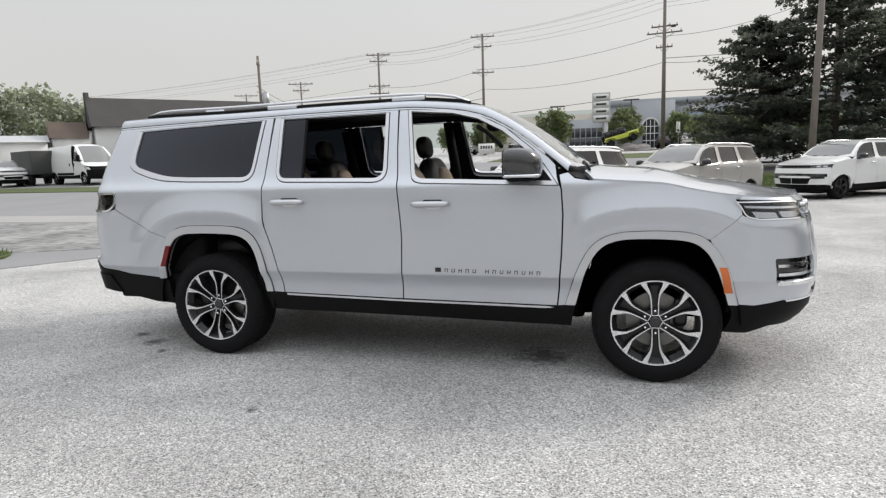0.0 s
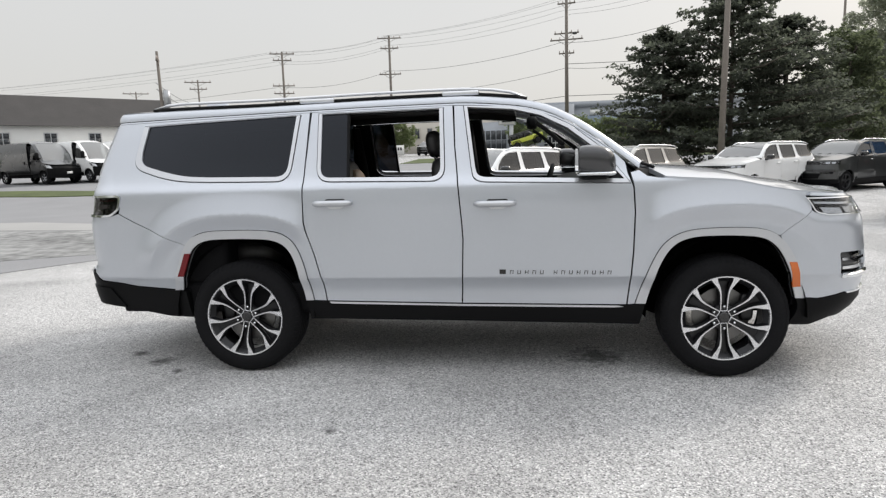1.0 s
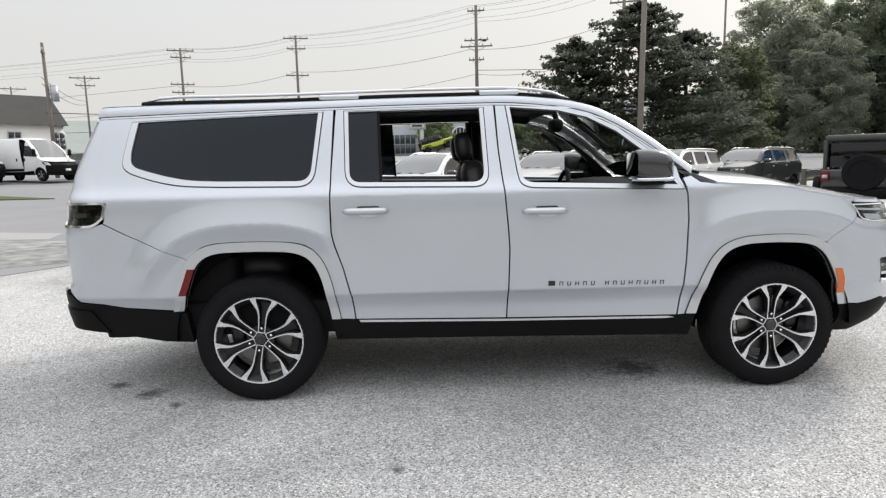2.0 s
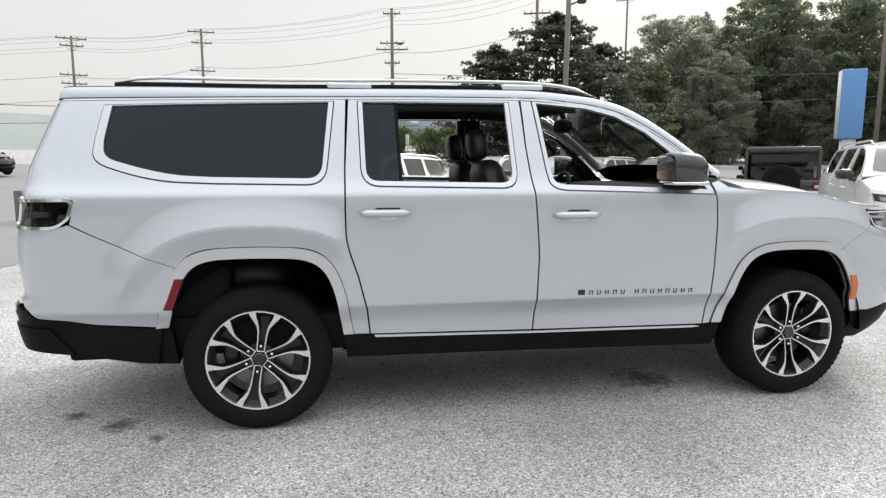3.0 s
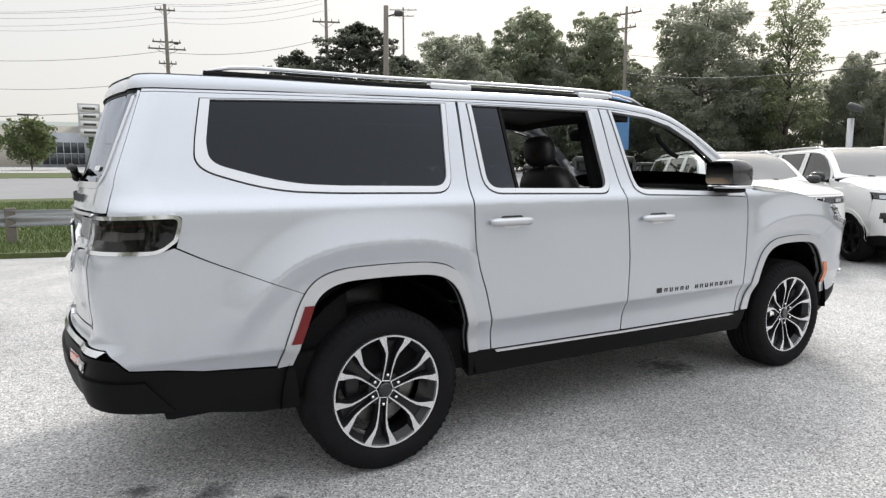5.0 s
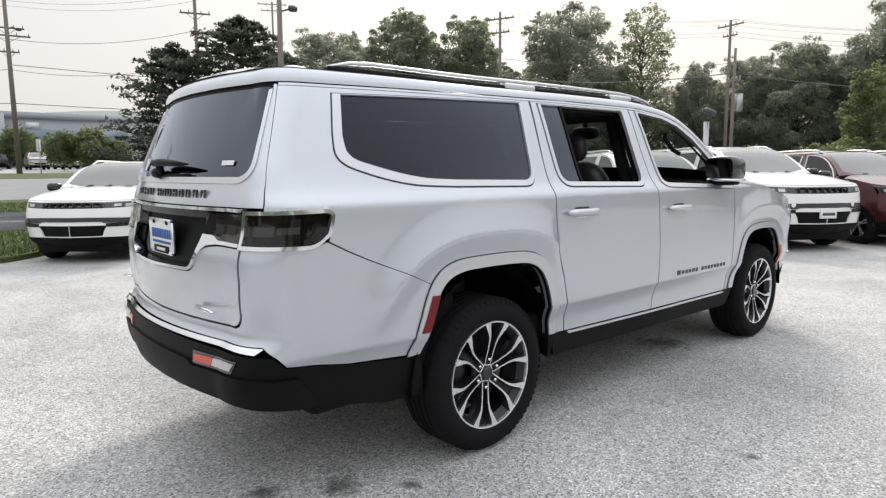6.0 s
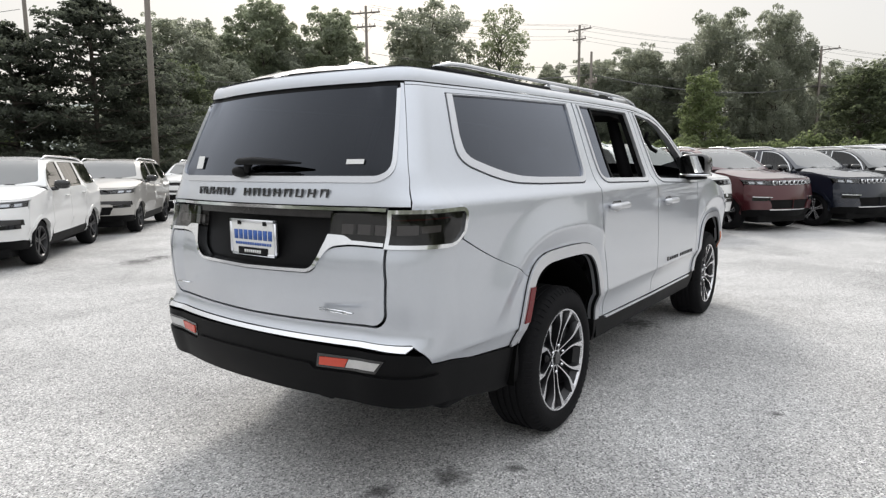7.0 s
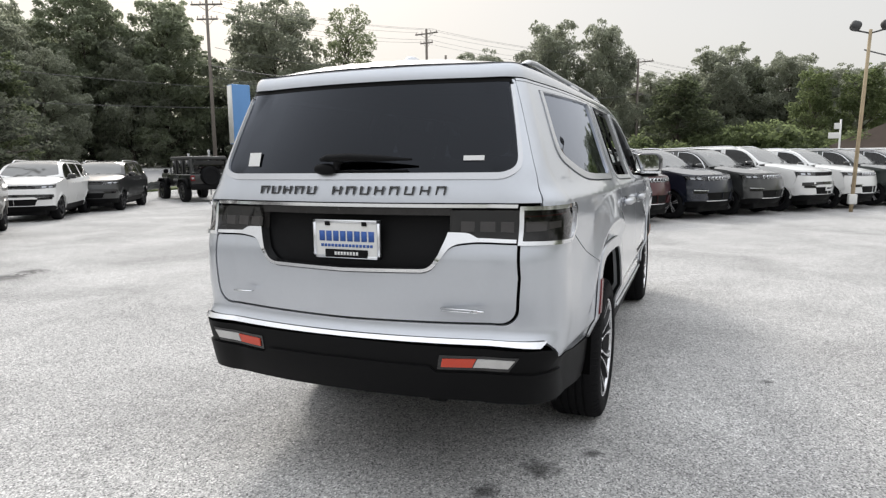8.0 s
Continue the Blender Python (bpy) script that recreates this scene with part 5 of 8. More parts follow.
# ---- the other vehicles ----
P_WHITE = mat("white_car_paint", (0.78, 0.78, 0.775), 0.35, 0, 0.02, 2, 300, coat=0.9, rvary=0.03)
P_SILVERGREY = mat("warm_silver_car_paint", (0.46, 0.445, 0.42), 0.36, 0.4, 0.03, 2, 300, coat=0.9, rvary=0.03)
P_MAROON = mat("maroon_car_paint", (0.070, 0.012, 0.016), 0.30, 0.3, 0.05, 2, 300, coat=1.0, rvary=0.03)
P_NAVY = mat("navy_car_paint", (0.010, 0.014, 0.026), 0.28, 0.3, 0.05, 2, 300, coat=1.0, rvary=0.03)
P_GREY = mat("dark_grey_car_paint", (0.040, 0.042, 0.042), 0.30, 0.4, 0.05, 2, 300, coat=1.0, rvary=0.03)
P_GREEN = mat("dark_green_car_paint", (0.020, 0.028, 0.026), 0.30, 0.4, 0.05, 2, 300, coat=1.0, rvary=0.03)
P_BLACK = mat("black_car_paint", (0.010, 0.010, 0.011), 0.28, 0.1, 0.05, 2, 300, coat=1.0, rvary=0.03)
P_YELLOW = mat("yellow_green_paint", (0.50, 0.55, 0.06), 0.35, 0, 0.05, 2, 300, coat=0.6)
G_CAR = glass("car_window", (0.10, 0.105, 0.11))
# film whitens the screens, standing in for reflected sky as well as dust
G_SCREEN = glass("car_windscreen", (0.30, 0.32, 0.32), least=0.14, film=0.22)


def simple_wheel(parent, x, side, r, face, bright, width=0.24):
    c, ax = Vector((x, -side * face, r)), Vector((0, -side, 0))
    rim = r * 0.69
    bm = bmesh.new()
    spin(bm, [(rim, -0.15), (rim - 0.03, -0.12), (rim - 0.03, -0.03), (rim - 0.012, -0.006), (rim + 0.002, -0.004)], c, ax, 28, 1)
    spin(bm, [(0.0, -0.03), (0.05, -0.03), (0.06, -0.06)], c, ax, 14, 0)
    spin(bm, [(0.0, -0.125), (rim - 0.02, -0.125)], c, ax, 28, 1)
    bmesh.ops.recalc_face_normals(bm, faces=bm.faces)
    w = part("wheel", sharp(bm, 40), M_RIM if bright else M_RIMDARK, parent, mats=(M_RIMDARK,))
    for k in range(5):
        bm = bmesh.new()
        a0 = 2 * math.pi * k / 5 + 0.3
        rows = []
        for rad, hw, h in ((0.040, 0.022, -0.034), (rim * 0.6, 0.034, -0.022), (rim - 0.008, 0.052, -0.010)):
            t = Vector((-math.sin(a0), 0, math.cos(a0)))
            p = c + Vector((rad * math.cos(a0), 0, rad * math.sin(a0))) + ax * h
            rows.append([bm.verts.new(v) for v in (p - t * hw, p - t * hw * 0.28, p - t * hw * 0.22 - ax * 0.014, p + t * hw * 0.22 - ax * 0.014, p + t * hw * 0.28, p + t * hw, p + t * hw - ax * 0.03, p - t * hw - ax * 0.03)])
        for a, b in zip(rows, rows[1:]):
            for q in range(8):
                bm.faces.new((a[q], a[(q + 1) % 8], b[(q + 1) % 8], b[q])).material_index = 1 if q in (2, 5, 6, 7) else 0
        bmesh.ops.recalc_face_normals(bm, faces=bm.faces)
        part("spoke", sharp(bm, 30), M_RIM if bright else M_RIMDARK, w, mats=(M_RIMDARK,))
    bm = bmesh.new()
    spin(bm, [(rim, -0.01), (rim + 0.03, 0.006), (r - 0.03, 0.003), (r - 0.004, -0.03), (r, -0.05), (r, -width + 0.05), (r - 0.03, -width), (rim, -width)], c, ax, 36)
    bmesh.ops.recalc_face_normals(bm, faces=bm.faces)
    part("tyre", sharp(bm, 50), M_RUBBER, w)


def parked_suv(label, paint, sx, sy, sz, wheel_r=0.36, tail_x=-0.95, nose_x=0.95, grille="slots", black_roof=False, bright=False, plate=True, group="", clad=M_BLACK, arches=None, hood_paint=None, category="car"):
    """A parked sport utility car, its rear axle at the origin, nose towards +x."""
    wb = 3.31 * sx
    half = [(z * sz, y * sy) for z, y in HERO.half]
    half[0] = (half[0][0], half[0][1] * 0.97)
    tail = [(z * sz, (x + 1.33) * 1.1 + tail_x) for z, x in HERO.tail]
    nose = [(0.30 * sz, wb + nose_x - 0.16), (0.50 * sz, wb + nose_x - 0.01), (0.70 * sz, wb + nose_x), (0.92 * sz, wb + nose_x - 0.03), (1.12 * sz, wb + nose_x - 0.09), (1.2 * sz, wb + nose_x - 0.16), (1.35 * sz, wb + nose_x - 0.3)]
    S = Shell(half, tail, nose, 0.26, 0.36, 0.07, 0.12, (0.0, wb), 0.02, taper=(0.05, 0.06), width=0.96 * sy)
    edge = [(s * sx if s > -0.3 else s, z * sz) for s, z in HERO_EDGE]
    car = thing("suv", label, category, group)
    T_, N_ = S.s_tail, S.s_nose

    def q(pts, dz=0.0):
        return [(p[0] * sx if p[0] > -0.3 else p[0] * (0.3 + sx * 0.7), p[1] * sz + dz, *p[2:]) for p in pts]

    def tp(a, b, n, d):
        return [(a + (b - a) * i / n, curve(edge, a + (b - a) * i / n) - d) for i in range(n + 1)]

    def arch(x, r, z0):
        n = 10
        return [(x + r * math.cos(math.pi - a), wheel_r + r * math.sin(a)) for a in [(-0.12 + (math.pi + 0.24) * i / n) for i in range(n + 1)]]

    ra = wheel_r + 0.075
    low = 0.40 * sz + 0.03
    A1, A2 = arch(0.0, ra, low), arch(wb, ra, low)
    a1, a2 = arch(0.0, ra - 0.06, low), arch(wb, ra - 0.06, low)
    kw = dict(grid=0.16, step=0.06)

    def noz(y):
        return S.f1 + (1 - y / (S.width - S.fc)) * (S.s_nose - S.f1)

    roof_paint = P_BLACK if black_roof else paint
    z_hl0, z_hl1 = 1.03 * sz, 1.155 * sz
    s_hl = S.f0 + 0.10
    s_gr = noz(0.50 * sy)
    QM, RM, FM = q(Q_MOULD), q(R_MOULD), q(F_MOULD)
    QG, RG, FG = q(Q_GLASS), q(R_GLASS), q(F_GLASS)
    qtop = 1.834 * sz
    for side in (1, -1):
        k = dict(side=side, **kw)
        g = q(GAP_Q)
        side_panel("quarter_panel", S, tp(-1.18, 0.507 * sx, 8, 0.008) + [(p[0] - 0.004, *p[1:]) for p in g[1:-1]] + [(ra + 0.015, low + 0.06)] + A1[::-1][1:-1] + [(-ra - 0.02, low + 0.04), (T_ + 0.70, low + 0.08), (T_ + 0.70, 1.12 * sz), (-0.90, 1.12 * sz), (-0.90, 1.275 * sz), (-1.18, 1.275 * sz)], paint, car, [QM], **k)
        d1 = side_panel("door", S, tp(0.524 * sx, 1.528 * sx, 6, 0.008) + q([(p[0] - 0.004, *p[1:]) for p in GAP_D[1:]]) + q([(p[0] + 0.005, *p[1:]) for p in GAP_Q[::-1][:-1]]), paint, car, [RM], **k)
        ft = tp(1.541 * sx, 2.62 * sx, 8, 0.012) + q([(2.668, 1.418), (2.680, 1.345)])
        d2 = side_panel("door", S, ft + q([(p[0] - 0.004, *p[1:]) for p in GAP_F[1:]]) + q([(p[0] + 0.005, *p[1:]) for p in GAP_D[::-1][:-1]]), paint, car, [FM], **k)
        gf = q(GAP_F)
        side_panel("fender", S, q([(2.70, 1.352), (2.752, 1.365)]) + tp(2.80 * sx, S.f0 + 0.05, 8, 0.006) + [(S.f0 + 0.06, 1.0 * sz), (wb + ra + 0.02, 0.80 * sz), (wb + ra + 0.02, low + 0.05)] + A2[::-1][1:-1] + [(wb - ra - 0.02, low + 0.05)] + [(p[0] + 0.006, *p[1:]) for p in gf[::-1][1:-1]], paint, car, **k)
        for pts, inner, dr in ((QM, QG, None), (RM, RG, d1), (FM, FG, d2)):
            side_panel("window_frame", S, pts, M_GLOSSBLACK if not bright else M_SATIN, dr or car, [inner], d=0.003, **k)
            side_panel("window", S, inner, G_CAR, dr or car, d=-0.006, depth=0, **k)
        for dr, s0, s1, z in ((d1, 0.60 * sx, 0.83 * sx, 1.19 * sz), (d2, 1.70 * sx, 1.94 * sx, 1.17 * sz)):
            bm = bmesh.new()
            tube(bm, [(S.off(s, z, 0.02 if 0 < i < 4 else 0.002)[0], S.off(s, z, 0.02 if 0 < i < 4 else 0.002)[1] * side, z) for i, s in enumerate([s0 + (s1 - s0) * j / 4 for j in range(5)])], 0.016, 6)
            part("door_handle", bm, paint if not bright else M_SATIN, dr)
        bm = bmesh.new()
        mx, my, mz = 2.52 * sx + 0.04, S.w(2.5 * sx, 1.3 * sz) + 0.13, 1.40 * sz
        blob(bm, (mx, -side * my, mz), (0.17, 0.23, 0.15), 3.2, seg=14, rings=8)
        tube(bm, [(mx + 0.03, -side * (my - 0.05), mz - 0.06), (mx + 0.05, -side * (my - 0.18), mz - 0.08)], 0.035, 6)
        part("mirror", bm, M_GLOSSBLACK if black_roof or not bright else M_GLOSSBLACK, d2)
        # cladding round the wheels and along the sill
        for AA, aa in ((A1, a1), (A2, a2)):
            side_panel("arch_moulding", S, AA + aa[::-1], arches or clad, car, d=0.010, depth=0.06, side=side, grid=0.1, step=0.05)
        side_panel("rocker_panel", S, [(ra - 0.03, low + 0.04), (0.6 * sx, 0.50 * sz), (2.68 * sx, 0.475 * sz), (wb - ra + 0.03, low + 0.04), (wb - ra + 0.05, low - 0.10), (ra - 0.05, low - 0.10)], clad, car, d=0.004, depth=0.2, **k)
        # lamps
        hl = side_panel("headlamp", S, [(s_hl, z_hl0 + 0.035), (s_hl - 0.02, z_hl1), (s_gr - 0.01, z_hl1 - 0.015), (s_gr - 0.01, z_hl0 + 0.012)], M_LAMPDARK, car, d=-0.02, depth=0.02, **k)
        side_panel("lens", S, [(s_hl, z_hl0 + 0.035), (s_hl - 0.02, z_hl1), (s_gr - 0.01, z_hl1 - 0.015), (s_gr - 0.01, z_hl0 + 0.012)], G_LENS, hl, d=0.004, depth=0, **k)
        for j in range(2):
            c0 = s_hl + 0.10 + j * 0.17
            side_panel("reflector", S, [(c0, z_hl0 + 0.035), (c0 + 0.11, z_hl0 + 0.03), (c0 + 0.11, z_hl1 - 0.035), (c0, z_hl1 - 0.03)], M_REFLECTOR, hl, d=-0.004, depth=0.01, **k)
        side_panel("fog_lamp", S, [(S.f0 + 0.22, 0.70 * sz), (noz(0.56 * sy), 0.69 * sz), (noz(0.56 * sy), 0.755 * sz), (S.f0 + 0.22, 0.775 * sz)], M_GLOSSBLACK, car, d=0.004, depth=0.01, **k)
        side_panel("lamp_strip", S, [(S.f0 + 0.24, 0.778 * sz), (noz(0.52 * sy), 0.762 * sz), (noz(0.52 * sy), 0.780 * sz), (S.f0 + 0.22, 0.795 * sz)], M_CHROME if bright else M_LAMPDARK, car, d=0.006, depth=0.01, **k)
        tl = side_panel("tail_lamp", S, [(-0.90, 1.262 * sz), (-0.91, 1.135 * sz), (T_ + 0.28, 1.135 * sz), (T_ + 0.28, 1.262 * sz)], M_RED, car, d=0.002, depth=0.02, **k)
        for x in (0.0, wb):
            simple_wheel(car, x, side, wheel_r, S.w(1.6 * sx, 0.6 * sz) - 0.02, bright)
            bm = bmesh.new()
            prev = None
            for j in range(13):
                a = math.pi * j / 12
                v = [bm.verts.new((x + (ra - 0.02) * math.cos(a), -side * y, wheel_r + (ra - 0.02) * math.sin(a))) for y in (S.w(x, 0.8 * sz) - 0.03, 0.45)]
                if prev:
                    bm.faces.new((prev[0], v[0], v[1], prev[1]))
                prev = v
            part("wheel_well", bm, M_BLACK, car)
    # tail
    RWM = [(T_, 1.390 * sz), (-1.33, 1.390 * sz, 0.06), (-1.25, 1.44 * sz, 0.06), (-1.222, 1.815 * sz), (T_, 1.815 * sz)]
    dT = T_ - TAIL
    RWM = [(p[0] + (dT if p[0] > T_ else 0), *p[1:]) for p in RWM]
    gate_ = side_panel("tailgate", S, [(T_, 0.80 * sz), (T_, 1.39 * sz)] + RWM[1:-1] + [(T_, 1.815 * sz), (T_, 1.83 * sz), (-1.185, 1.83 * sz), (-1.185, 1.275 * sz), (T_ + 0.26, 1.27 * sz), (T_ + 0.26, 1.12 * sz), (T_ + 0.68, 1.12 * sz), (T_ + 0.68, 0.80 * sz)], paint, car, centre=True, **kw)
    side_panel("rear_window", S, [(p[0], p[1], *p[2:]) for p in RWM], G_CAR, gate_, d=-0.006, depth=0, centre=True, **kw)
    side_panel("rear_bumper", S, [(T_, low - 0.06), (T_, 0.79 * sz), (T_ + 0.68, 0.79 * sz), (T_ + 0.69, low + 0.07), (-ra - 0.03, low + 0.03), (-ra + 0.03, low - 0.09), (-0.7, low - 0.06)], clad, car, d=0.004, depth=0.25, centre=True, **kw)
    # nose
    z_in0, z_in1 = 0.515 * sz, 0.715 * sz
    front = side_panel("front_bumper", S, [(N_, 0.50 * sz), (S.f0 + 0.15, 0.50 * sz), (wb + ra + 0.025, low + 0.04), (wb + ra + 0.025, 0.79 * sz), (S.f0 + 0.065, 0.99 * sz), (s_hl, z_hl0 + 0.025), (s_gr, z_hl0), (N_, z_hl0)][::-1], paint, car, [[(noz(0.54 * sy), z_in0, 0.03), (N_ - 0.002, z_in0), (N_ - 0.002, z_in1), (noz(0.57 * sy), z_in1, 0.03)]], centre=True, **kw)
    side_panel("lower_intake", S, [(noz(0.58 * sy), z_in0 - 0.01), (N_, z_in0 - 0.01), (N_, z_in1 + 0.01), (noz(0.58 * sy), z_in1 + 0.01)][::-1], M_BLACK, car, d=-0.025, depth=0, centre=True, **kw)
    side_panel("upper_intake", S, [(S.f0 + 0.16, 0.755 * sz), (noz(0.4), 0.785 * sz), (N_, 0.785 * sz), (N_, 0.865 * sz), (noz(0.3), 0.865 * sz), (S.f0 + 0.18, 0.85 * sz)][::-1], M_GLOSSBLACK, car, d=0.004, depth=0.02, centre=True, **kw) if grille != "chrome" else None
    side_panel("bumper_lower", S, [(N_, 0.495 * sz), (S.f0 + 0.15, 0.495 * sz), (wb + ra - 0.02, low + 0.03), (wb + ra + 0.02, low - 0.10), (S.f0 + 0.25, 0.33 * sz), (N_, 0.34 * sz)][::-1], clad, car, d=0.006, depth=0.25, centre=True, **kw)
    if bright:
        side_panel("bumper_strip", S, [(N_, 0.49 * sz), (noz(0.6 * sy), 0.49 * sz), (noz(0.6 * sy), 0.508 * sz), (N_, 0.508 * sz)][::-1], M_CHROME, car, d=0.02, depth=0.02, centre=True, **kw)
    gr = side_panel("grille", S, [(s_gr, z_hl0 + 0.004), (s_gr, z_hl1 - 0.012), (N_, z_hl1 - 0.012), (N_, z_hl0 + 0.004)], M_GLOSSBLACK, car, d=-0.02, depth=0, centre=True, **kw)
    for j in range(7):
        y0 = (j - 3) * 0.138 * sy
        hwid = 0.052 * sy
        bm = bmesh.new()
        for ya, yb, za, zb in ((y0 - hwid - 0.006, y0 - hwid + 0.004, z_hl0 + 0.01, z_hl1 - 0.02), (y0 + hwid - 0.004, y0 + hwid + 0.006, z_hl0 + 0.01, z_hl1 - 0.02), (y0 - hwid, y0 + hwid, z_hl1 - 0.032, z_hl1 - 0.020), (y0 - hwid, y0 + hwid, z_hl0 + 0.010, z_hl0 + 0.020)):
            xx = curve(nose, (z_hl0 + z_hl1) / 2) - 0.12 * (y0 / (S.width - S.fc)) ** 2
            box(bm, xx - 0.03, xx + 0.006, ya, yb, za, zb)
        part("grille_slot", bm, M_CHROME if grille == "chrome" else M_LAMPDARK, gr)
    side_panel("nose_panel", S, [(N_, z_hl1 - 0.008), (s_gr, z_hl1 - 0.010), (s_hl - 0.02, z_hl1 + 0.006), (S.f0 + 0.06, z_hl1 + 0.01)] + tp(S.f0 + 0.06, N_, 8, 0.010), paint, car, centre=True, **kw)
    if plate:
        bm = bmesh.new()
        xx = wb + nose_x
        box(bm, xx - 0.02, xx + 0.012, -0.155, 0.155, 0.60 * sz, 0.60 * sz + 0.15, 0.004)
        pl = part("licence_plate", bm, M_WHITE, car)
        bm = bmesh.new()
        box(bm, xx + 0.010, xx + 0.014, -0.12, 0.12, 0.60 * sz + 0.05, 0.60 * sz + 0.10)
        part("plate_print", bm, M_GREYCAP, pl)
    # upper skin
    D = Deck(S, edge, [(-1.3, 0.07 * sz), (1.6 * sx, 0.08 * sz), (2.9 * sx, 0.07), (3.6 * sx, 0.06), (4.6 * sx, 0.05)], 4.0)
    sc = [(x * sx, y * sy, *r) for x, y, *r in SCREEN]

    def de(s0, s1, n, ins):
        out = []
        for i in range(n + 1):
            p = S.at(s0 + (s1 - s0) * i / n, curve(edge, s0 + (s1 - s0) * i / n))
            out.append((p[0], p[1] + ins))
        return out

    re_ = de(T_, 2.755 * sx, 30, 0.004)
    deck_panel("roof", D, re_ + [(2.80 * sx, -0.72 * sy), (2.90 * sx, 0.0), (2.80 * sx, 0.72 * sy)] + [(x, -y) for x, y in re_[::-1][:-1]], roof_paint, car, [sc], d=0.002, grid=0.2, step=0.1)
    deck_panel("windscreen", D, offset_ring(sc, 0.012), G_SCREEN, car, d=-0.004, depth=0, grid=0.2, step=0.1)
    he = de(2.86 * sx, N_, 24, 0.010)
    deck_panel("hood", D, [(2.945 * sx, 0.0), (2.85 * sx, -0.74 * sy)] + he[1:] + [(x, -y) for x, y in he[::-1][1:-1]] + [(2.85 * sx, 0.74 * sy)], hood_paint or paint, car, d=0.003, depth=0.03, grid=0.2, step=0.1)
    deck_panel("cowl", D, [(2.70 * sx, -0.78 * sy), (3.0 * sx, -0.80 * sy), (3.0 * sx, 0.80 * sy), (2.70 * sx, 0.78 * sy)], M_BLACK, car, d=-0.03, depth=0, grid=0.2, step=0.1)
    for side in (1, -1):
        bm = bmesh.new()
        base = []
        for i in range(13):
            x = -0.62 + (1.95 * sx + 0.62) * i / 12
            y = -side * 0.63 * sy
            base.append((x, y, D.at(x, y)[2] + (0.045 if 0 < i < 12 else 0.0)))
        tube(bm, base, 0.017, 6)
        part("roof_rail", bm, M_SATIN if bright or not black_roof else M_GLOSSBLACK, car)
    # cabin
    bm = bmesh.new()
    box(bm, -0.7, 2.75 * sx, -0.74 * sy, 0.74 * sy, 0.35 * sz, 0.95 * sz, 0.05)
    box(bm, 2.2 * sx, 2.8 * sx, -0.74 * sy, 0.74 * sy, 0.9 * sz, 1.24 * sz, 0.05)
    part("cabin_floor", bm, M_INNER, car)
    for sxx in (0.62, 1.62):
        for yy in (-0.38, 0.38):
            bm = bmesh.new()
            blob(bm, (sxx * sx, yy * sy, 1.15 * sz), (0.22, 0.5, 0.6), 3.2, pose(0, 0, 0, 0, -12, 0), 12, 8)
            blob(bm, (sxx * sx - 0.09, yy * sy, 1.55 * sz), (0.12, 0.26, 0.19), 2.6, None, 12, 8)
            part("seat", bm, M_LEATHER, car)
    bm = bmesh.new()
    box(bm, tail_x + 0.25, wb + nose_x - 0.25, -0.70 * sy, 0.70 * sy, 0.20 * sz, 0.42 * sz, 0.04)
    part("underbody", bm, M_BLACK, car)
    return car


def at_front_wheel(x, y, heading, wb, track, side):
    """The pose of a car whose front wheel of that side (1: right) stands at x, y, with its nose turned to heading (degrees)."""
    h = radians(heading)
    f, r = Vector((math.cos(h), math.sin(h), 0)), Vector((math.sin(h), -math.cos(h), 0))
    o = Vector((x, y, 0)) - f * wb - r * track * side
    return pose(o.x, o.y, gz(x, y) + 0.002, 0, 0, heading)


def repaint(car, old, fresh, label):
    """Gives a copied car another paint."""
    for o in car.children_recursive:
        for slot in o.material_slots:
            if slot.material in old:
                slot.link = "OBJECT"
                slot.material = fresh
    return tagged(car, label)


# the angled row on the road side
crossover = parked_suv("white compact suv with light roof rails on the lot", P_WHITE, 0.80, 0.955, 0.86, 0.345, -0.86, 0.90, plate=False, group="suvs on the road side", arches=P_WHITE)
crossover.matrix_world = at_front_wheel(1.08, 8.30, 229.5, 2.648, 0.86, -1)
c2 = copy_thing(crossover, at_front_wheel(4.47, 11.6, 228, 2.648, 0.86, -1))
repaint(c2, (P_WHITE, P_BLACK), P_SILVERGREY, "warm silver compact suv parked on the lot")
c3 = copy_thing(crossover, at_front_wheel(8.9, 15.15, 217, 2.648, 0.86, -1))
tagged(c3, "white compact suv parked at the lot edge")
c4 = copy_thing(crossover, at_front_wheel(12.2, 16.5, 213, 2.648, 0.86, -1))
repaint(c4, (P_WHITE,), P_GREY, "dark grey compact suv parked at the lot edge")

# the row ahead of the silver car
ROW = "suvs in the row ahead"
ROW_TURN = 238
big = parked_suv("maroon suv with chrome grille in the row", P_MAROON, 0.935, 1.0, 0.945, 0.385, -1.12, 0.93, grille="chrome", bright=True, group=ROW, plate=False, clad=M_BLACK, arches=P_MAROON)
big.matrix_world = at_front_wheel(11.7, 0.56, ROW_TURN, 3.095, 0.86, 1)
for x, y, paint, label in ((13.52, -0.92, P_NAVY, "navy suv with chrome grille in the row"), (15.1, -2.30, P_GREY, "dark grey suv with chrome grille in the row"), (18.28, -5.22, P_WHITE, "white suv with chrome grille and bright wheels in the row"), (19.95, -6.76, P_GREEN, "dark green suv with chrome grille in the row"), (21.6, -8.3, P_BLACK, "black suv with chrome grille in the row"), (23.2, -9.8, P_GREY, "dark grey suv at the end of the row"), (7.65, 3.02, P_WHITE, "white suv with chrome grille in the row")):
    repaint(copy_thing(big, at_front_wheel(x, y, ROW_TURN, 3.095, 0.86, 1)), (P_MAROON,), paint, label)
large = parked_suv("white large suv with black grille in the row", P_WHITE, 0.985, 1.0, 0.985, 0.395, -1.25, 1.02, grille="slots", group=ROW, plate=True, arches=P_WHITE)
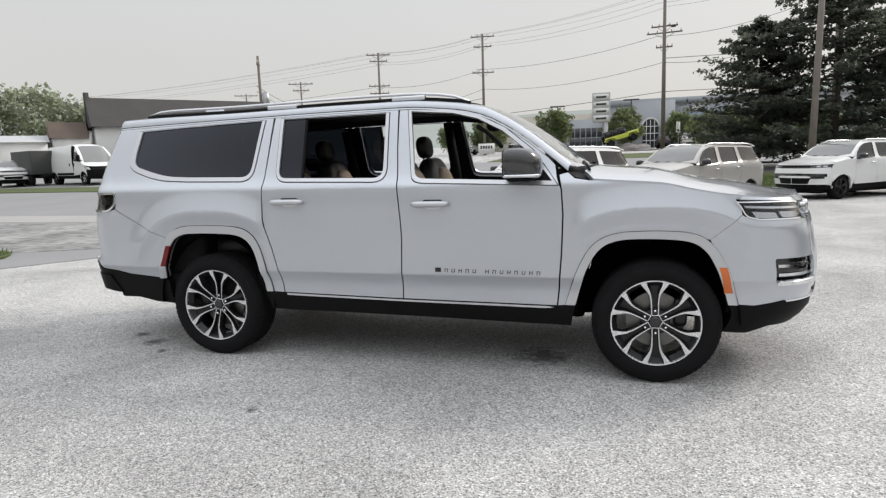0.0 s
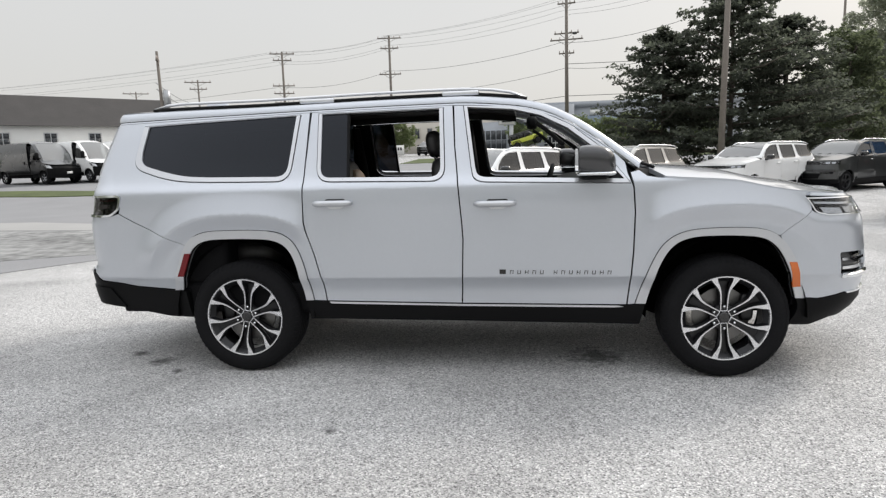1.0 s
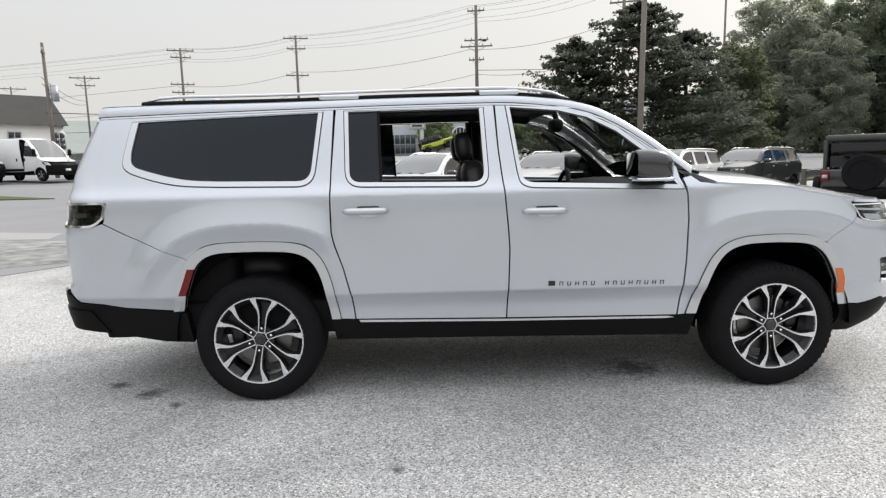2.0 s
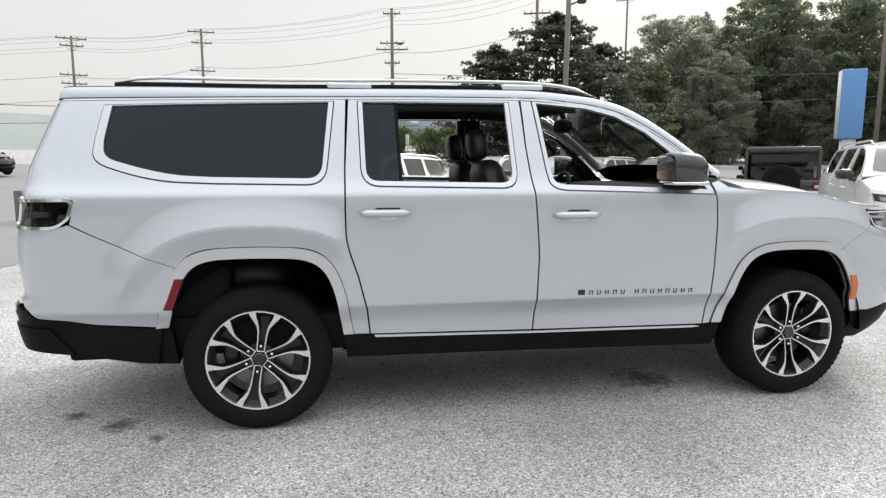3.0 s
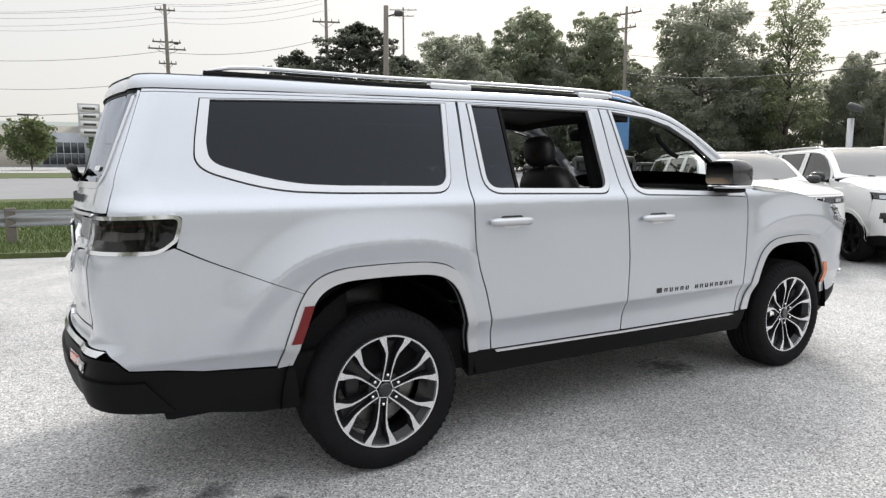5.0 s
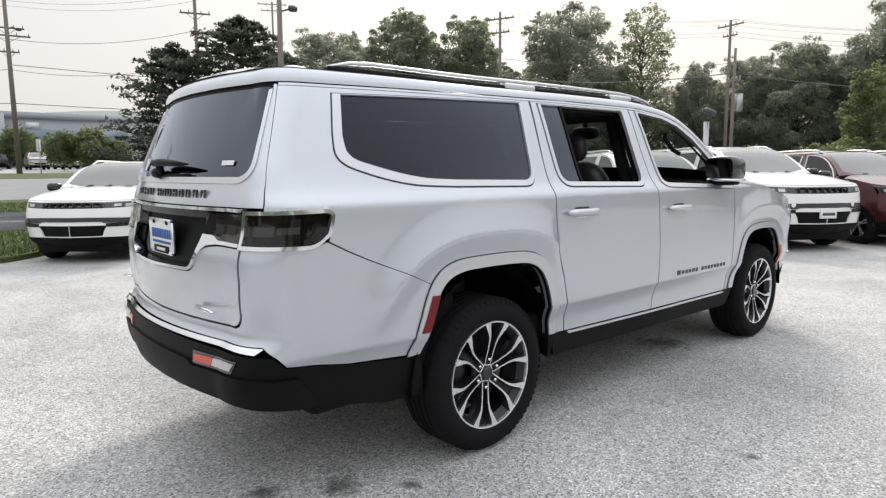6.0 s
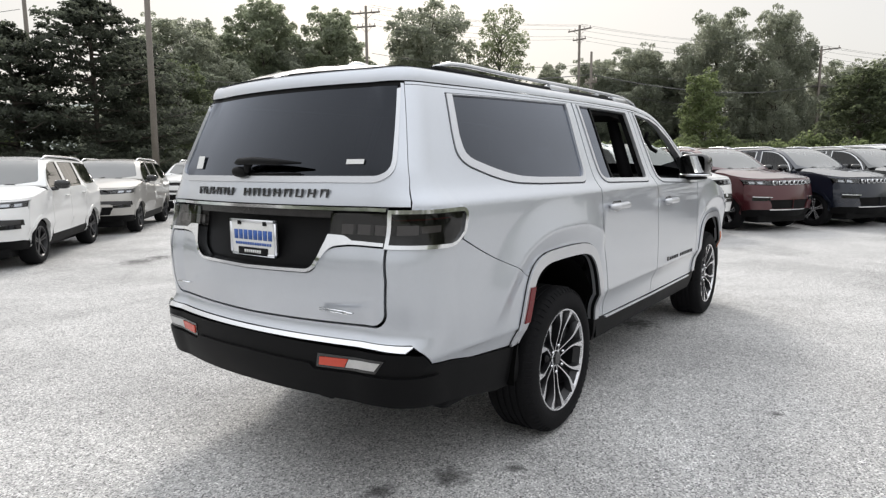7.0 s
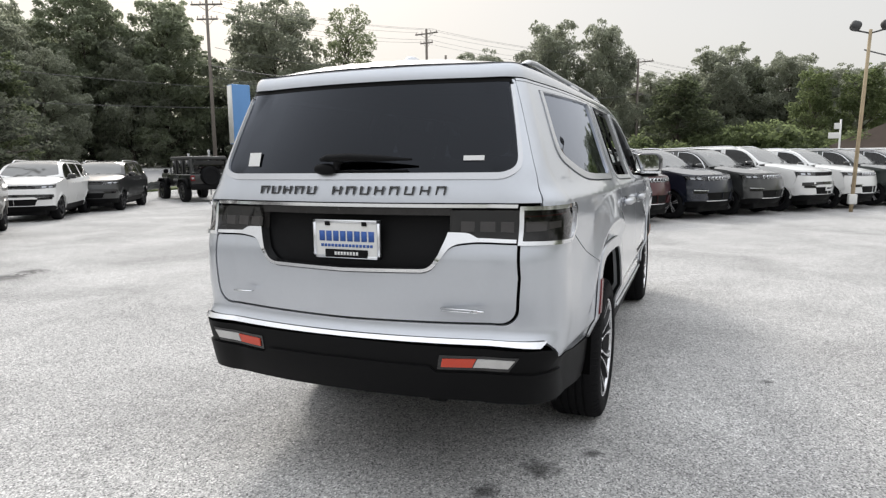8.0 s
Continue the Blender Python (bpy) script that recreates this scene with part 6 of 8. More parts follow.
large.matrix_world = at_front_wheel(9.6, 1.85, ROW_TURN, 3.26, 0.88, 1)
copy_thing(large, at_front_wheel(16.75, -3.70, ROW_TURN, 3.26, 0.88, 1))

# ---- trees ----
def leaf_material(name, color, vary):
    """Leaves: colour differs from clump to clump and a little light comes through."""
    m = bpy.data.materials.new(name)
    m.use_nodes = True
    n, l = m.node_tree.nodes, m.node_tree.links
    b = n["Principled BSDF"]
    geo = n.new("ShaderNodeNewGeometry")
    mr = n.new("ShaderNodeMapRange")
    mr.inputs["To Min"].default_value, mr.inputs["To Max"].default_value = 1 - vary, 1 + vary
    l.new(geo.outputs["Random Per Island"], mr.inputs["Value"])
    co, nz = n.new("ShaderNodeTexCoord"), n.new("ShaderNodeTexNoise")
    nz.inputs["Scale"].default_value = 0.35
    l.new(co.outputs["Object"], nz.inputs["Vector"])
    m2 = n.new("ShaderNodeMapRange")
    m2.inputs["From Min"].default_value, m2.inputs["From Max"].default_value = 0.3, 0.7
    m2.inputs["To Min"].default_value, m2.inputs["To Max"].default_value = 0.82, 1.2
    l.new(nz.outputs["Fac"], m2.inputs["Value"])
    mm = n.new("ShaderNodeMath")
    mm.operation = "MULTIPLY"
    l.new(mr.outputs[0], mm.inputs[0])
    l.new(m2.outputs[0], mm.inputs[1])
    sc = n.new("ShaderNodeVectorMath")
    sc.operation = "SCALE"
    sc.inputs[0].default_value = color
    l.new(mm.outputs[0], sc.inputs["Scale"])
    l.new(sc.outputs[0], b.inputs["Base Color"])
    b.inputs["Roughness"].default_value = 0.6
    tr, ad = n.new("ShaderNodeBsdfTranslucent"), n.new("ShaderNodeMixShader")
    ad.inputs[0].default_value = 0.7
    thru = n.new("ShaderNodeVectorMath")
    thru.operation = "MULTIPLY"
    thru.inputs[1].default_value = (2.5, 2.4, 2.3)
    l.new(sc.outputs[0], thru.inputs[0])
    l.new(thru.outputs[0], tr.inputs["Color"])
    l.new(b.outputs[0], ad.inputs[1])
    l.new(tr.outputs[0], ad.inputs[2])
    l.new(ad.outputs[0], n["Material Output"].inputs["Surface"])
    return m


L_DARK = leaf_material("cedar_needles", (0.050, 0.058, 0.045), 0.15)
# L_MID and L_WOODS are paler and greyer than leaves, with haze in the colour
L_MID = leaf_material("hazed_tree_leaves", (0.168, 0.190, 0.142), 0.14)
L_AIRY = leaf_material("airy_leaves", (0.130, 0.150, 0.095), 0.15)
L_BRIGHT = leaf_material("shrub_leaves", (0.098, 0.122, 0.060), 0.16)
L_WOODS = leaf_material("hazed_woodland_leaves", (0.180, 0.196, 0.160), 0.14)
L_IVY = leaf_material("ivy_leaves", (0.062, 0.076, 0.044), 0.16)
M_BARK = mat("bark", (0.10, 0.085, 0.07), 0.9, 0, 0.3, 4, 40, bump=0.5)


def leaf_cards(name, places, material, parent, size, seed, squash=1.0, spread=0.75):
    """Many small leaf clumps, each a bent pair of blades, at (position, scale, way it faces)."""
    rnd = np.random.RandomState(seed)
    n = len(places)
    arr = np.array(places)
    pos, sc = arr[:, :3], arr[:, 3:4]
    face = arr[:, 4:7] + rnd.normal(size=(n, 3)) * spread
    face /= np.linalg.norm(face, axis=1)[:, None]
    u = np.cross(face, rnd.normal(size=(n, 3)))
    u /= np.linalg.norm(u, axis=1)[:, None]
    v = np.cross(face, u)
    a, b = size * sc, size * sc * rnd.uniform(0.45, 0.8, (n, 1))
    pts = np.stack([pos - u * a, pos + v * b - face * a * 0.2, pos + u * a, pos - v * b - face * a * 0.2], 1).reshape(-1, 3)
    me = bpy.data.meshes.new(name)
    faces = np.arange(n * 4).reshape(n, 4)[:, ::-1]
    me.from_pydata(pts.tolist(), [], faces.tolist())
    me.materials.append(material)
    ob = new(name, me)
    if parent is not None:
        ob.parent = parent
    return ob


def clump(rnd, places, c, s, count, flat=0.8, low=0.25):
    """Leaves over a rounded clump: most on its outer and upper side, a few inside."""
    for _ in range(count):
        d = Vector((rnd.gauss(0, 1), rnd.gauss(0, 1), rnd.gauss(0, 1))).normalized()
        if d.z < -0.2 and rnd.random() > low:
            d.z = -d.z
        q = rnd.uniform(0.45, 1.08) ** 0.6
        q *= 1 + 0.22 * noise.noise(c * 0.7 + d * 2.2)
        p = c + Vector((d.x * s, d.y * s, d.z * s * flat)) * q
        places.append((p.x, p.y, p.z, rnd.uniform(0.55, 1.3), d.x, d.y, d.z + 0.45))


def broadleaf(label, height, width, material, seed, leaves=5200, size=0.26, bare=0.22, gaps=0.35, group="trees behind the lot", lobes_n=42):
    """A broad-leaved tree at the origin: tapered trunk, limbs, and a crown of leaf clumps in uneven lobes."""
    rnd = random.Random(seed)
    t = thing("tree", label, "tree", group)
    bm = bmesh.new()
    spine = [(0, 0, -0.4)]
    for i in range(1, 8):
        spine.append((rnd.uniform(-0.02, 0.02) * height * i / 7, rnd.uniform(-0.02, 0.02) * height * i / 7, height * 0.86 * i / 7))
    tube(bm, spine, [height * 0.018 * (1 - 0.85 * i / 7) + 0.02 for i in range(8)], 8)
    places = []
    for k in range(lobes_n):
        u = ((k + 0.5) / lobes_n) ** 0.9
        env = math.sin(math.pi * (0.10 + 0.84 * u)) ** 0.55
        a = k * 2.399 + rnd.uniform(-0.5, 0.5)
        r = width / 2 * env * rnd.uniform(0.35, 0.80)
        s = width * rnd.uniform(0.10, 0.175) * (0.75 + 0.5 * env)
        z = height * (bare + (1 - bare) * u) - s * 0.7
        c = Vector((r * math.cos(a), r * math.sin(a), z))
        z0 = max(0.12 * height, z - height * rnd.uniform(0.08, 0.18))
        p0 = Vector((0, 0, min(z0, height * 0.8)))
        tube(bm, [p0, p0.lerp(c, 0.5) + Vector((0, 0, -0.015 * height)), c], [height * 0.006, height * 0.004, height * 0.0015], 5)
        part_n = int(leaves / lobes_n * (s / (width * 0.13)) ** 2)
        clump(rnd, places, c, s, int(part_n * (1 - gaps * 0.5)))
        # ragged twigs at the edge of the lobe
        for _ in range(5):
            d = Vector((c.x + rnd.gauss(0, 0.6) * s, c.y + rnd.gauss(0, 0.6) * s, rnd.uniform(0.1, 1.6) * s)).normalized()
            clump(rnd, places, c + d * s * rnd.uniform(0.85, 1.25), s * rnd.uniform(0.18, 0.34), max(6, part_n // 22))
    part("trunk", bm, M_BARK, t)
    leaf_cards("crown", places, material, t, size, seed)
    return t


def cedar(label, height, width, seed, leaves=20000, group="cedars"):
    """A dark cedar: layered level limbs that reach unevenly, with flat sprays of needles."""
    rnd = random.Random(seed)
    t = thing("conifer", label, "tree", group)
    bm = bmesh.new()
    tube(bm, [(0, 0, -0.4), (0.05, 0, height * 0.5), (0, 0.05, height * 0.97)], [height * 0.024, height * 0.014, 0.03], 8)
    places = []
    limbs = 84
    per = leaves // limbs
    for k in range(limbs):
        u = (k + 0.5) / limbs
        z = height * (0.06 + 0.92 * u)
        reach = width / 2 * (1 - u ** 1.9) ** 0.7 * rnd.uniform(0.55, 1.12) + 0.35
        a = k * 2.399 + rnd.uniform(-0.4, 0.4)
        tip = Vector((math.cos(a) * reach, math.sin(a) * reach, z + reach * rnd.uniform(-0.04, 0.16)))
        root = Vector((0, 0, z - 0.2))
        if k % 2 == 0:
            bl = bmesh.new()
            tube(bl, [root, root.lerp(tip, 0.6) + Vector((0, 0, -0.04 * reach)), tip], [0.06, 0.04, 0.012], 4)
            part("branch", bl, M_BARK, t)
        # flat fans of needles on side twigs along the limb
        fans = max(4, int(reach * 2.4))
        for f in range(fans):
            q = 0.22 + 0.80 * (f + rnd.random()) / fans
            side = rnd.choice((-1, 1)) * rnd.uniform(0.05, 0.30) * reach * (1.1 - 0.5 * q)
            c = root.lerp(tip, q) + Vector((-math.sin(a) * side, math.cos(a) * side, rnd.uniform(-0.10, 0.16)))
            r = rnd.uniform(0.26, 0.55) * (0.7 + 0.12 * reach)
            for _ in range(per // fans):
                e, o = rnd.uniform(0, 6.28), r * rnd.random() ** 0.5
                places.append((c.x + o * math.cos(e), c.y + o * math.sin(e), c.z + rnd.gauss(0, 0.07) - 0.12 * o, rnd.uniform(0.5, 1.2), math.cos(e) * 0.35, math.sin(e) * 0.35, 1.0))
    part("trunk", bm, M_BARK, t)
    leaf_cards("crown", places, L_DARK, t, 0.12, seed, 0.5, 0.55)
    return t


def shrub(label, height, width, material, seed, leaves=4500, group="shrubs behind the row"):
    rnd = random.Random(seed)
    t = thing("shrub", label, "shrub", group)
    bm = bmesh.new()
    places = []
    for k in range(9):
        a, r = rnd.uniform(0, 6.28), width * rnd.uniform(0.05, 0.34)
        c = Vector((r * math.cos(a), r * math.sin(a), height * rnd.uniform(0.25, 0.72)))
        tube(bm, [(c.x * 0.2, c.y * 0.2, -0.2), (c.x * 0.6, c.y * 0.6, c.z * 0.6), c], [0.05, 0.03, 0.01], 5)
        clump(rnd, places, c, width * rnd.uniform(0.16, 0.26), leaves // 9, height / width * 1.1)
        for _ in range(4):
            clump(rnd, places, c + Vector((rnd.gauss(0, 0.13) * width, rnd.gauss(0, 0.13) * width, rnd.uniform(0.0, 0.22) * height)), width * rnd.uniform(0.04, 0.09), leaves // 60)
    places = [q for q in places if q[2] > 0]
    part("stem", bm, M_BARK, t)
    leaf_cards("crown", places, material, t, 0.11, seed)
    return t


def plant(master, x, y, scale, turn, label="", wide=1.0, sink=0.0):
    t = copy_thing(master, pose(x, y, gz(x, y) - sink, 0, 0, turn))
    t.matrix_basis = pose(x, y, gz(x, y) - sink, 0, 0, turn) @ Matrix.Diagonal((scale * wide, scale * wide, scale, 1))
    if label:
        tagged(t, label)
    return t


def bearing(x0, y0, degrees, dist):
    a = radians(degrees)
    return x0 + dist * math.cos(a), y0 + dist * math.sin(a)


# cedars beyond the angled row
c_a = cedar("dark spreading cedar behind the lamp post", 9.4, 11.0, 5, 30000)
c_a.matrix_world = pose(12.9, 30.6, gz(0, 30))
c_b = cedar("low dark cedar beside the verge", 7.6, 7.0, 9, 17000)
c_b.matrix_world = pose(9.6, 31.5, gz(0, 31.5))
plant(c_b, 16.6, 33.0, 1.08, 130, "dark cedar at the edge of the woods")

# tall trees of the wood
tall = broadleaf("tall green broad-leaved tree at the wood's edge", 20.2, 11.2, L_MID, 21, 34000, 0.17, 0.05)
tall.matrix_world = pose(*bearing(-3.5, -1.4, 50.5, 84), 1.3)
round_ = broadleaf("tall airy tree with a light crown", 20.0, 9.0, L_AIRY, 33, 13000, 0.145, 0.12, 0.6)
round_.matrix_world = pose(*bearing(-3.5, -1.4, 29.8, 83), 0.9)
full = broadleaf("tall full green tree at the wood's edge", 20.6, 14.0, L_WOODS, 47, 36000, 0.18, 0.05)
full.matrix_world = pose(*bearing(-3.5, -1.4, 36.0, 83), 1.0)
TALL = "tall green tree in the wood behind the lot"
for az, d, master, s, w, turn in ((44.9, 84, tall, 0.965, 1.08, 90), (57.0, 79.5, full, 0.82, 1.02, 200), (54.4, 86, tall, 0.84, 0.9, 250), (53.4, 74, full, 0.56, 1.0, 20), (47.5, 82, full, 0.72, 0.9, 160),
                                 (40.6, 88, full, 0.57, 1.0, 20), (33.0, 88, full, 0.66, 0.9, 310), (25.3, 84, full, 0.66, 0.66, 70), (21.4, 86, full, 0.70, 0.9, 150), (18.0, 84, full, 0.75, 0.95, 250),
                                 (11.8, 80, full, 0.89, 0.80, 30), (7.4, 80, full, 0.87, 0.66, 210), (14.8, 84, full, 0.68, 0.9, 10), (3.4, 84, full, 0.60, 0.9, 300), (0.4, 86, full, 0.60, 0.9, 60),
                                 (-2.2, 84, full, 0.735, 0.9, 110), (-4.8, 86, tall, 0.64, 1.0, 190), (-7.0, 84, full, 0.66, 0.9, 170), (-9.6, 82, full, 0.56, 1.0, 240), (-12.4, 80, full, 0.54, 1.1, 330), (-17.0, 78, full, 0.55, 1.0, 20), (-22, 78, full, 0.55, 1.0, 80)):
    plant(master, *bearing(-3.5, -1.4, az, d), s, turn, TALL, w)
ivy = broadleaf("narrow ivy-grown tree behind the row", 7.3, 3.6, L_BRIGHT, 61, 9000, 0.085, 0.02, 0.1)
ivy.matrix_world = pose(41.6, 8.3, 0.0)
repaint(plant(ivy, 42.4, -0.4, 0.95, 80, "", 1.45), (L_BRIGHT,), L_IVY, "dark round ivy-grown tree behind the row")
plant(ivy, 51.7, -9.9, 1.12, 200, "light green young tree behind the row", 0.95)
plant(ivy, 51.0, -12.9, 1.10, 100, "light green young tree behind the row", 1.1)
repaint(plant(ivy, 22.0, 37.4, 1.08, 300, "", 1.25), (L_BRIGHT,), L_IVY, "green young tree beside the cedars")
low = shrub("bright green shrub behind the parked row", 3.2, 4.4, L_BRIGHT, 71, 5200)
low.matrix_world = pose(*bearing(-3.5, -1.4, 5.0, 44), 0)
for az, d, s, w, turn in ((24.0, 46, 0.85, 1.0, 40), (20.5, 45, 0.9, 1.0, 40), (17.0, 44, 0.85, 1.2, 70), (14.0, 43, 1.0, 1.1, 100), (10.0, 44, 1.0, 1.0, 160), (8.0, 46, 0.8, 1.2, 220), (2.2, 42, 0.85, 1.1, 10), (-1.4, 46, 1.2, 0.9, 60), (-3.4, 46, 1.25, 0.9, 60), (-5.4, 46, 1.3, 1.0, 120), (-7.4, 50, 1.3, 0.9, 190), (-8.6, 44, 0.8, 1.1, 250), (-10.5, 46, 1.0, 1.1, 20)):
    plant(low, *bearing(-3.5, -1.4, az, d), s, turn, "", w)
# bare forked stems in the hedge behind the row
dead = thing("dead_tree", "bare grey forked dead stems in the hedge", "tree", "", pose(44.5, -2.2, gz(0, -2)))
for dx, dy, h in ((0.1, -0.1, 4.6), (-0.2, 0.75, 3.0), (0.1, -0.7, 2.2)):
    bm = bmesh.new()
    tube(bm, [(0, dy * 0.9, -0.2), (dx * 0.5, dy * 0.5, h * 0.55), (dx, -dy * 0.1, h)], [0.10, 0.08, 0.05], 7)
    part("stem", bm, M_BARK, dead)


def woods(name, label, spans, count, size, material, seed, clumps=900):
    """A far belt of woodland, one mass of leaf clumps: spans of (bearing, distance, height)."""
    rnd = random.Random(seed)
    az = [s[0] for s in spans]
    places = []
    for _ in range(clumps):
        a = rnd.uniform(az[0], az[-1])
        d = float(np.interp(a, az, [s[1] for s in spans])) + rnd.uniform(-2, 7)
        h = float(np.interp(a, az, [s[2] for s in spans]))
        h *= 0.88 + 0.30 * noise.noise(Vector((a * 0.9, seed, 0))) + 0.12 * noise.noise(Vector((a * 3.1, seed, 3)))
        x, y = bearing(-3.5, -1.4, a, d)
        s = size * rnd.uniform(4.5, 9.0)
        z = gz(x, y) + max(0.5, h * rnd.random() ** 0.7 - s * 0.6)
        clump(rnd, places, Vector((x, y, z)), s, count // clumps)
    ob = leaf_cards(name, places, material, None, size, seed)
    return tagged(ob, label, "woods", kind="stuff")


# the belts' haze comes only from their lightened leaf colours
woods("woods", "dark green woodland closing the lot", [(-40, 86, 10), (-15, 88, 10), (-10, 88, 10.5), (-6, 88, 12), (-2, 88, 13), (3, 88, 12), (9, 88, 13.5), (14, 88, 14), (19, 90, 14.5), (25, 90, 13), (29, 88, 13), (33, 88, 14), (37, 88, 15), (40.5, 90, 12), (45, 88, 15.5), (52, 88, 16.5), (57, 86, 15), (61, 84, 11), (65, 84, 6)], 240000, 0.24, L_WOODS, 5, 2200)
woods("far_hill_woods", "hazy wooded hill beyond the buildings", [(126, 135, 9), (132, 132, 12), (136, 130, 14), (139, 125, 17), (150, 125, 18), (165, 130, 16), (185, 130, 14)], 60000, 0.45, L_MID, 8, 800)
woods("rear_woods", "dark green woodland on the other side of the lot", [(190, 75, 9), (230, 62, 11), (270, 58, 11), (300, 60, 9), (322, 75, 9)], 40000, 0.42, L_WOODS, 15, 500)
# distant haze is painted into the ridge's pale base colour
M_RIDGE = mat("haze_paled_ridge", (0.30, 0.33, 0.31), 1.0, 0, 0.10, 0.03, 0.5)
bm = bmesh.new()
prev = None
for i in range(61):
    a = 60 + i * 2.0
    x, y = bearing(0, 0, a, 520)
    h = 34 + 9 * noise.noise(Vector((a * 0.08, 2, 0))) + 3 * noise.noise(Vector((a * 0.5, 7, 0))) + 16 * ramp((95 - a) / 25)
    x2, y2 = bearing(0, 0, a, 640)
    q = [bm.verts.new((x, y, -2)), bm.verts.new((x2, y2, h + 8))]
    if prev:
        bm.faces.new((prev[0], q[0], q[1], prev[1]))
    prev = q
tagged(part("backdrop_ridge", bm, M_RIDGE), "ridge on the horizon with haze in its pale colour", "hill", kind="structure")

# ---- poles, wires, signs, buildings, vans ----
M_POLE = mat("weathered_pole", (0.17, 0.15, 0.13), 0.9, 0, 0.25, 2, 30, bump=0.4)
M_GALV = mat("galvanised_steel", (0.42, 0.43, 0.44), 0.45, 0.7, 0.12, 4, 60)
M_WIRE = mat("wire", (0.09, 0.09, 0.09), 0.6, 0, 0.05, 2, 20)
M_PORC = mat("porcelain", (0.35, 0.30, 0.27), 0.3, 0, 0.1, 10, 60)
M_RUSTPOLE = mat("tan_painted_pole", (0.38, 0.30, 0.19), 0.7, 0, 0.25, 3, 25, bump=0.2)
M_LAMPHEAD = mat("lamp_head", (0.045, 0.045, 0.045), 0.5, 0, 0.1, 6, 60)
M_SIGNBLUE = mat("sign_blue", (0.13, 0.30, 0.60), 0.4, 0, 0.06, 2, 30)
M_SIGNWHITE = mat("sign_white", (0.70, 0.70, 0.68), 0.5, 0, 0.06, 2, 30)
M_SIGNGREY = mat("sign_grey", (0.45, 0.46, 0.47), 0.5, 0, 0.06, 2, 30)
M_SIDING = mat("white_siding", (0.66, 0.66, 0.64), 0.75, 0, 0.07, 0.8, 15)
M_ROOFDARK = mat("dark_shingles", (0.060, 0.056, 0.054), 0.9, 0, 0.25, 0.7, 12, bump=0.3)
M_ROOFBROWN = mat("brown_shingles", (0.095, 0.070, 0.055), 0.9, 0, 0.25, 0.7, 12, bump=0.3)
M_CLADGREY = mat("grey_cladding", (0.34, 0.36, 0.39), 0.6, 0.1, 0.05, 0.3, 10)
M_CLADBLUE = mat("blue_grey_cladding", (0.20, 0.25, 0.31), 0.6, 0.1, 0.05, 0.3, 10)
M_CLADBEIGE = mat("beige_render", (0.48, 0.45, 0.40), 0.8, 0, 0.06, 0.4, 10)
M_PANE = mat("dark_pane", (0.03, 0.035, 0.04), 0.08, 0, 0.1, 2, 20)
M_ROCK = mat("display_rock", (0.20, 0.19, 0.18), 0.9, 0, 0.3, 1.2, 10, bump=0.5)
M_BRICKTAN = mat("tan_wall", (0.30, 0.24, 0.19), 0.9, 0, 0.2, 2, 20)


def utility_pole(label, x, y, top, arms, turn, transformer=False, lean=0.0, light=False, r=0.16):
    """A wooden pole with cross-arms given as (height below the top, length)."""
    z0 = gz(x, y)
    t = thing("utility_pole", label, "pole", "utility poles", pose(x, y, z0, 0, lean, turn))
    h = top - z0
    bm = bmesh.new()
    rod(bm, (0, 0, -0.5), (0, 0, h), r, r * 0.62, 12)
    part("post", bm, M_POLE, t)
    for dz, ln in arms:
        bm = bmesh.new()
        box(bm, -0.06, 0.06, -ln / 2, ln / 2, h - dz - 0.06, h - dz + 0.06)
        rod(bm, (0.05, -ln * 0.3, h - dz), (0.05, 0, h - dz - 0.55), 0.02, 0.02, 5)
        rod(bm, (0.05, ln * 0.3, h - dz), (0.05, 0, h - dz - 0.55), 0.02, 0.02, 5)
        a = part("crossarm", bm, M_POLE, t)
        for u in (-0.46, -0.2, 0.2, 0.46):
            bm = bmesh.new()
            rod(bm, (0, ln * u, h - dz + 0.05), (0, ln * u, h - dz + 0.28), 0.05, 0.035, 8)
            part("insulator", bm, M_PORC, a)
    if transformer:
        bm = bmesh.new()
        rod(bm, (0.38, 0, h - 3.6), (0.38, 0, h - 2.6), 0.24, 0.24, 14)
        box(bm, 0.0, 0.4, -0.03, 0.03, h - 3.2, h - 3.1)
        part("transformer", bm, M_GALV, t)
    if light:
        bm = bmesh.new()
        tube(bm, [(0, 0, h - 3.4), (0.0, -0.35, h - 3.2), (0.0, -0.7, h - 3.3)], 0.035, 6)
        blob(bm, (0.0, -0.8, h - 3.35), (0.35, 0.45, 0.25), 3, None, 12, 8)
        part("street_light", bm, M_LAMPHEAD, t)
    return t


def wire(a, b, sag, r=0.012, n=12):
    bm = bmesh.new()
    a, b = Vector(a), Vector(b)
    pts = [a.lerp(b, i / n) - Vector((0, 0, 4 * sag * (i / n) * (1 - i / n))) for i in range(n + 1)]
    tube(bm, pts, r, 5)
    return tagged(part("overhead_wire", bm, M_WIRE), "thin dark overhead wire between the poles", "wire", "overhead wires")


ROADPOLES = [(-95.0, 92.0, 15.0), (-26.8, 69.9, 14.7), (-14.3, 73.3, 16.5), (6.3, 60.1, 16.5), (18.4, 51.3, 17.2)]
LABEL_P = "weathered wooden utility pole with cross-arms"
utility_pole(LABEL_P, *ROADPOLES[1], [(0.25, 2.9), (1.0, 2.2), (4.0, 2.6), (4.9, 2.4), (6.0, 2.3)], 108, r=0.18)
utility_pole(LABEL_P, *ROADPOLES[2], [(0.3, 2.9), (1.5, 2.2), (4.6, 2.7)], 98, r=0.2)
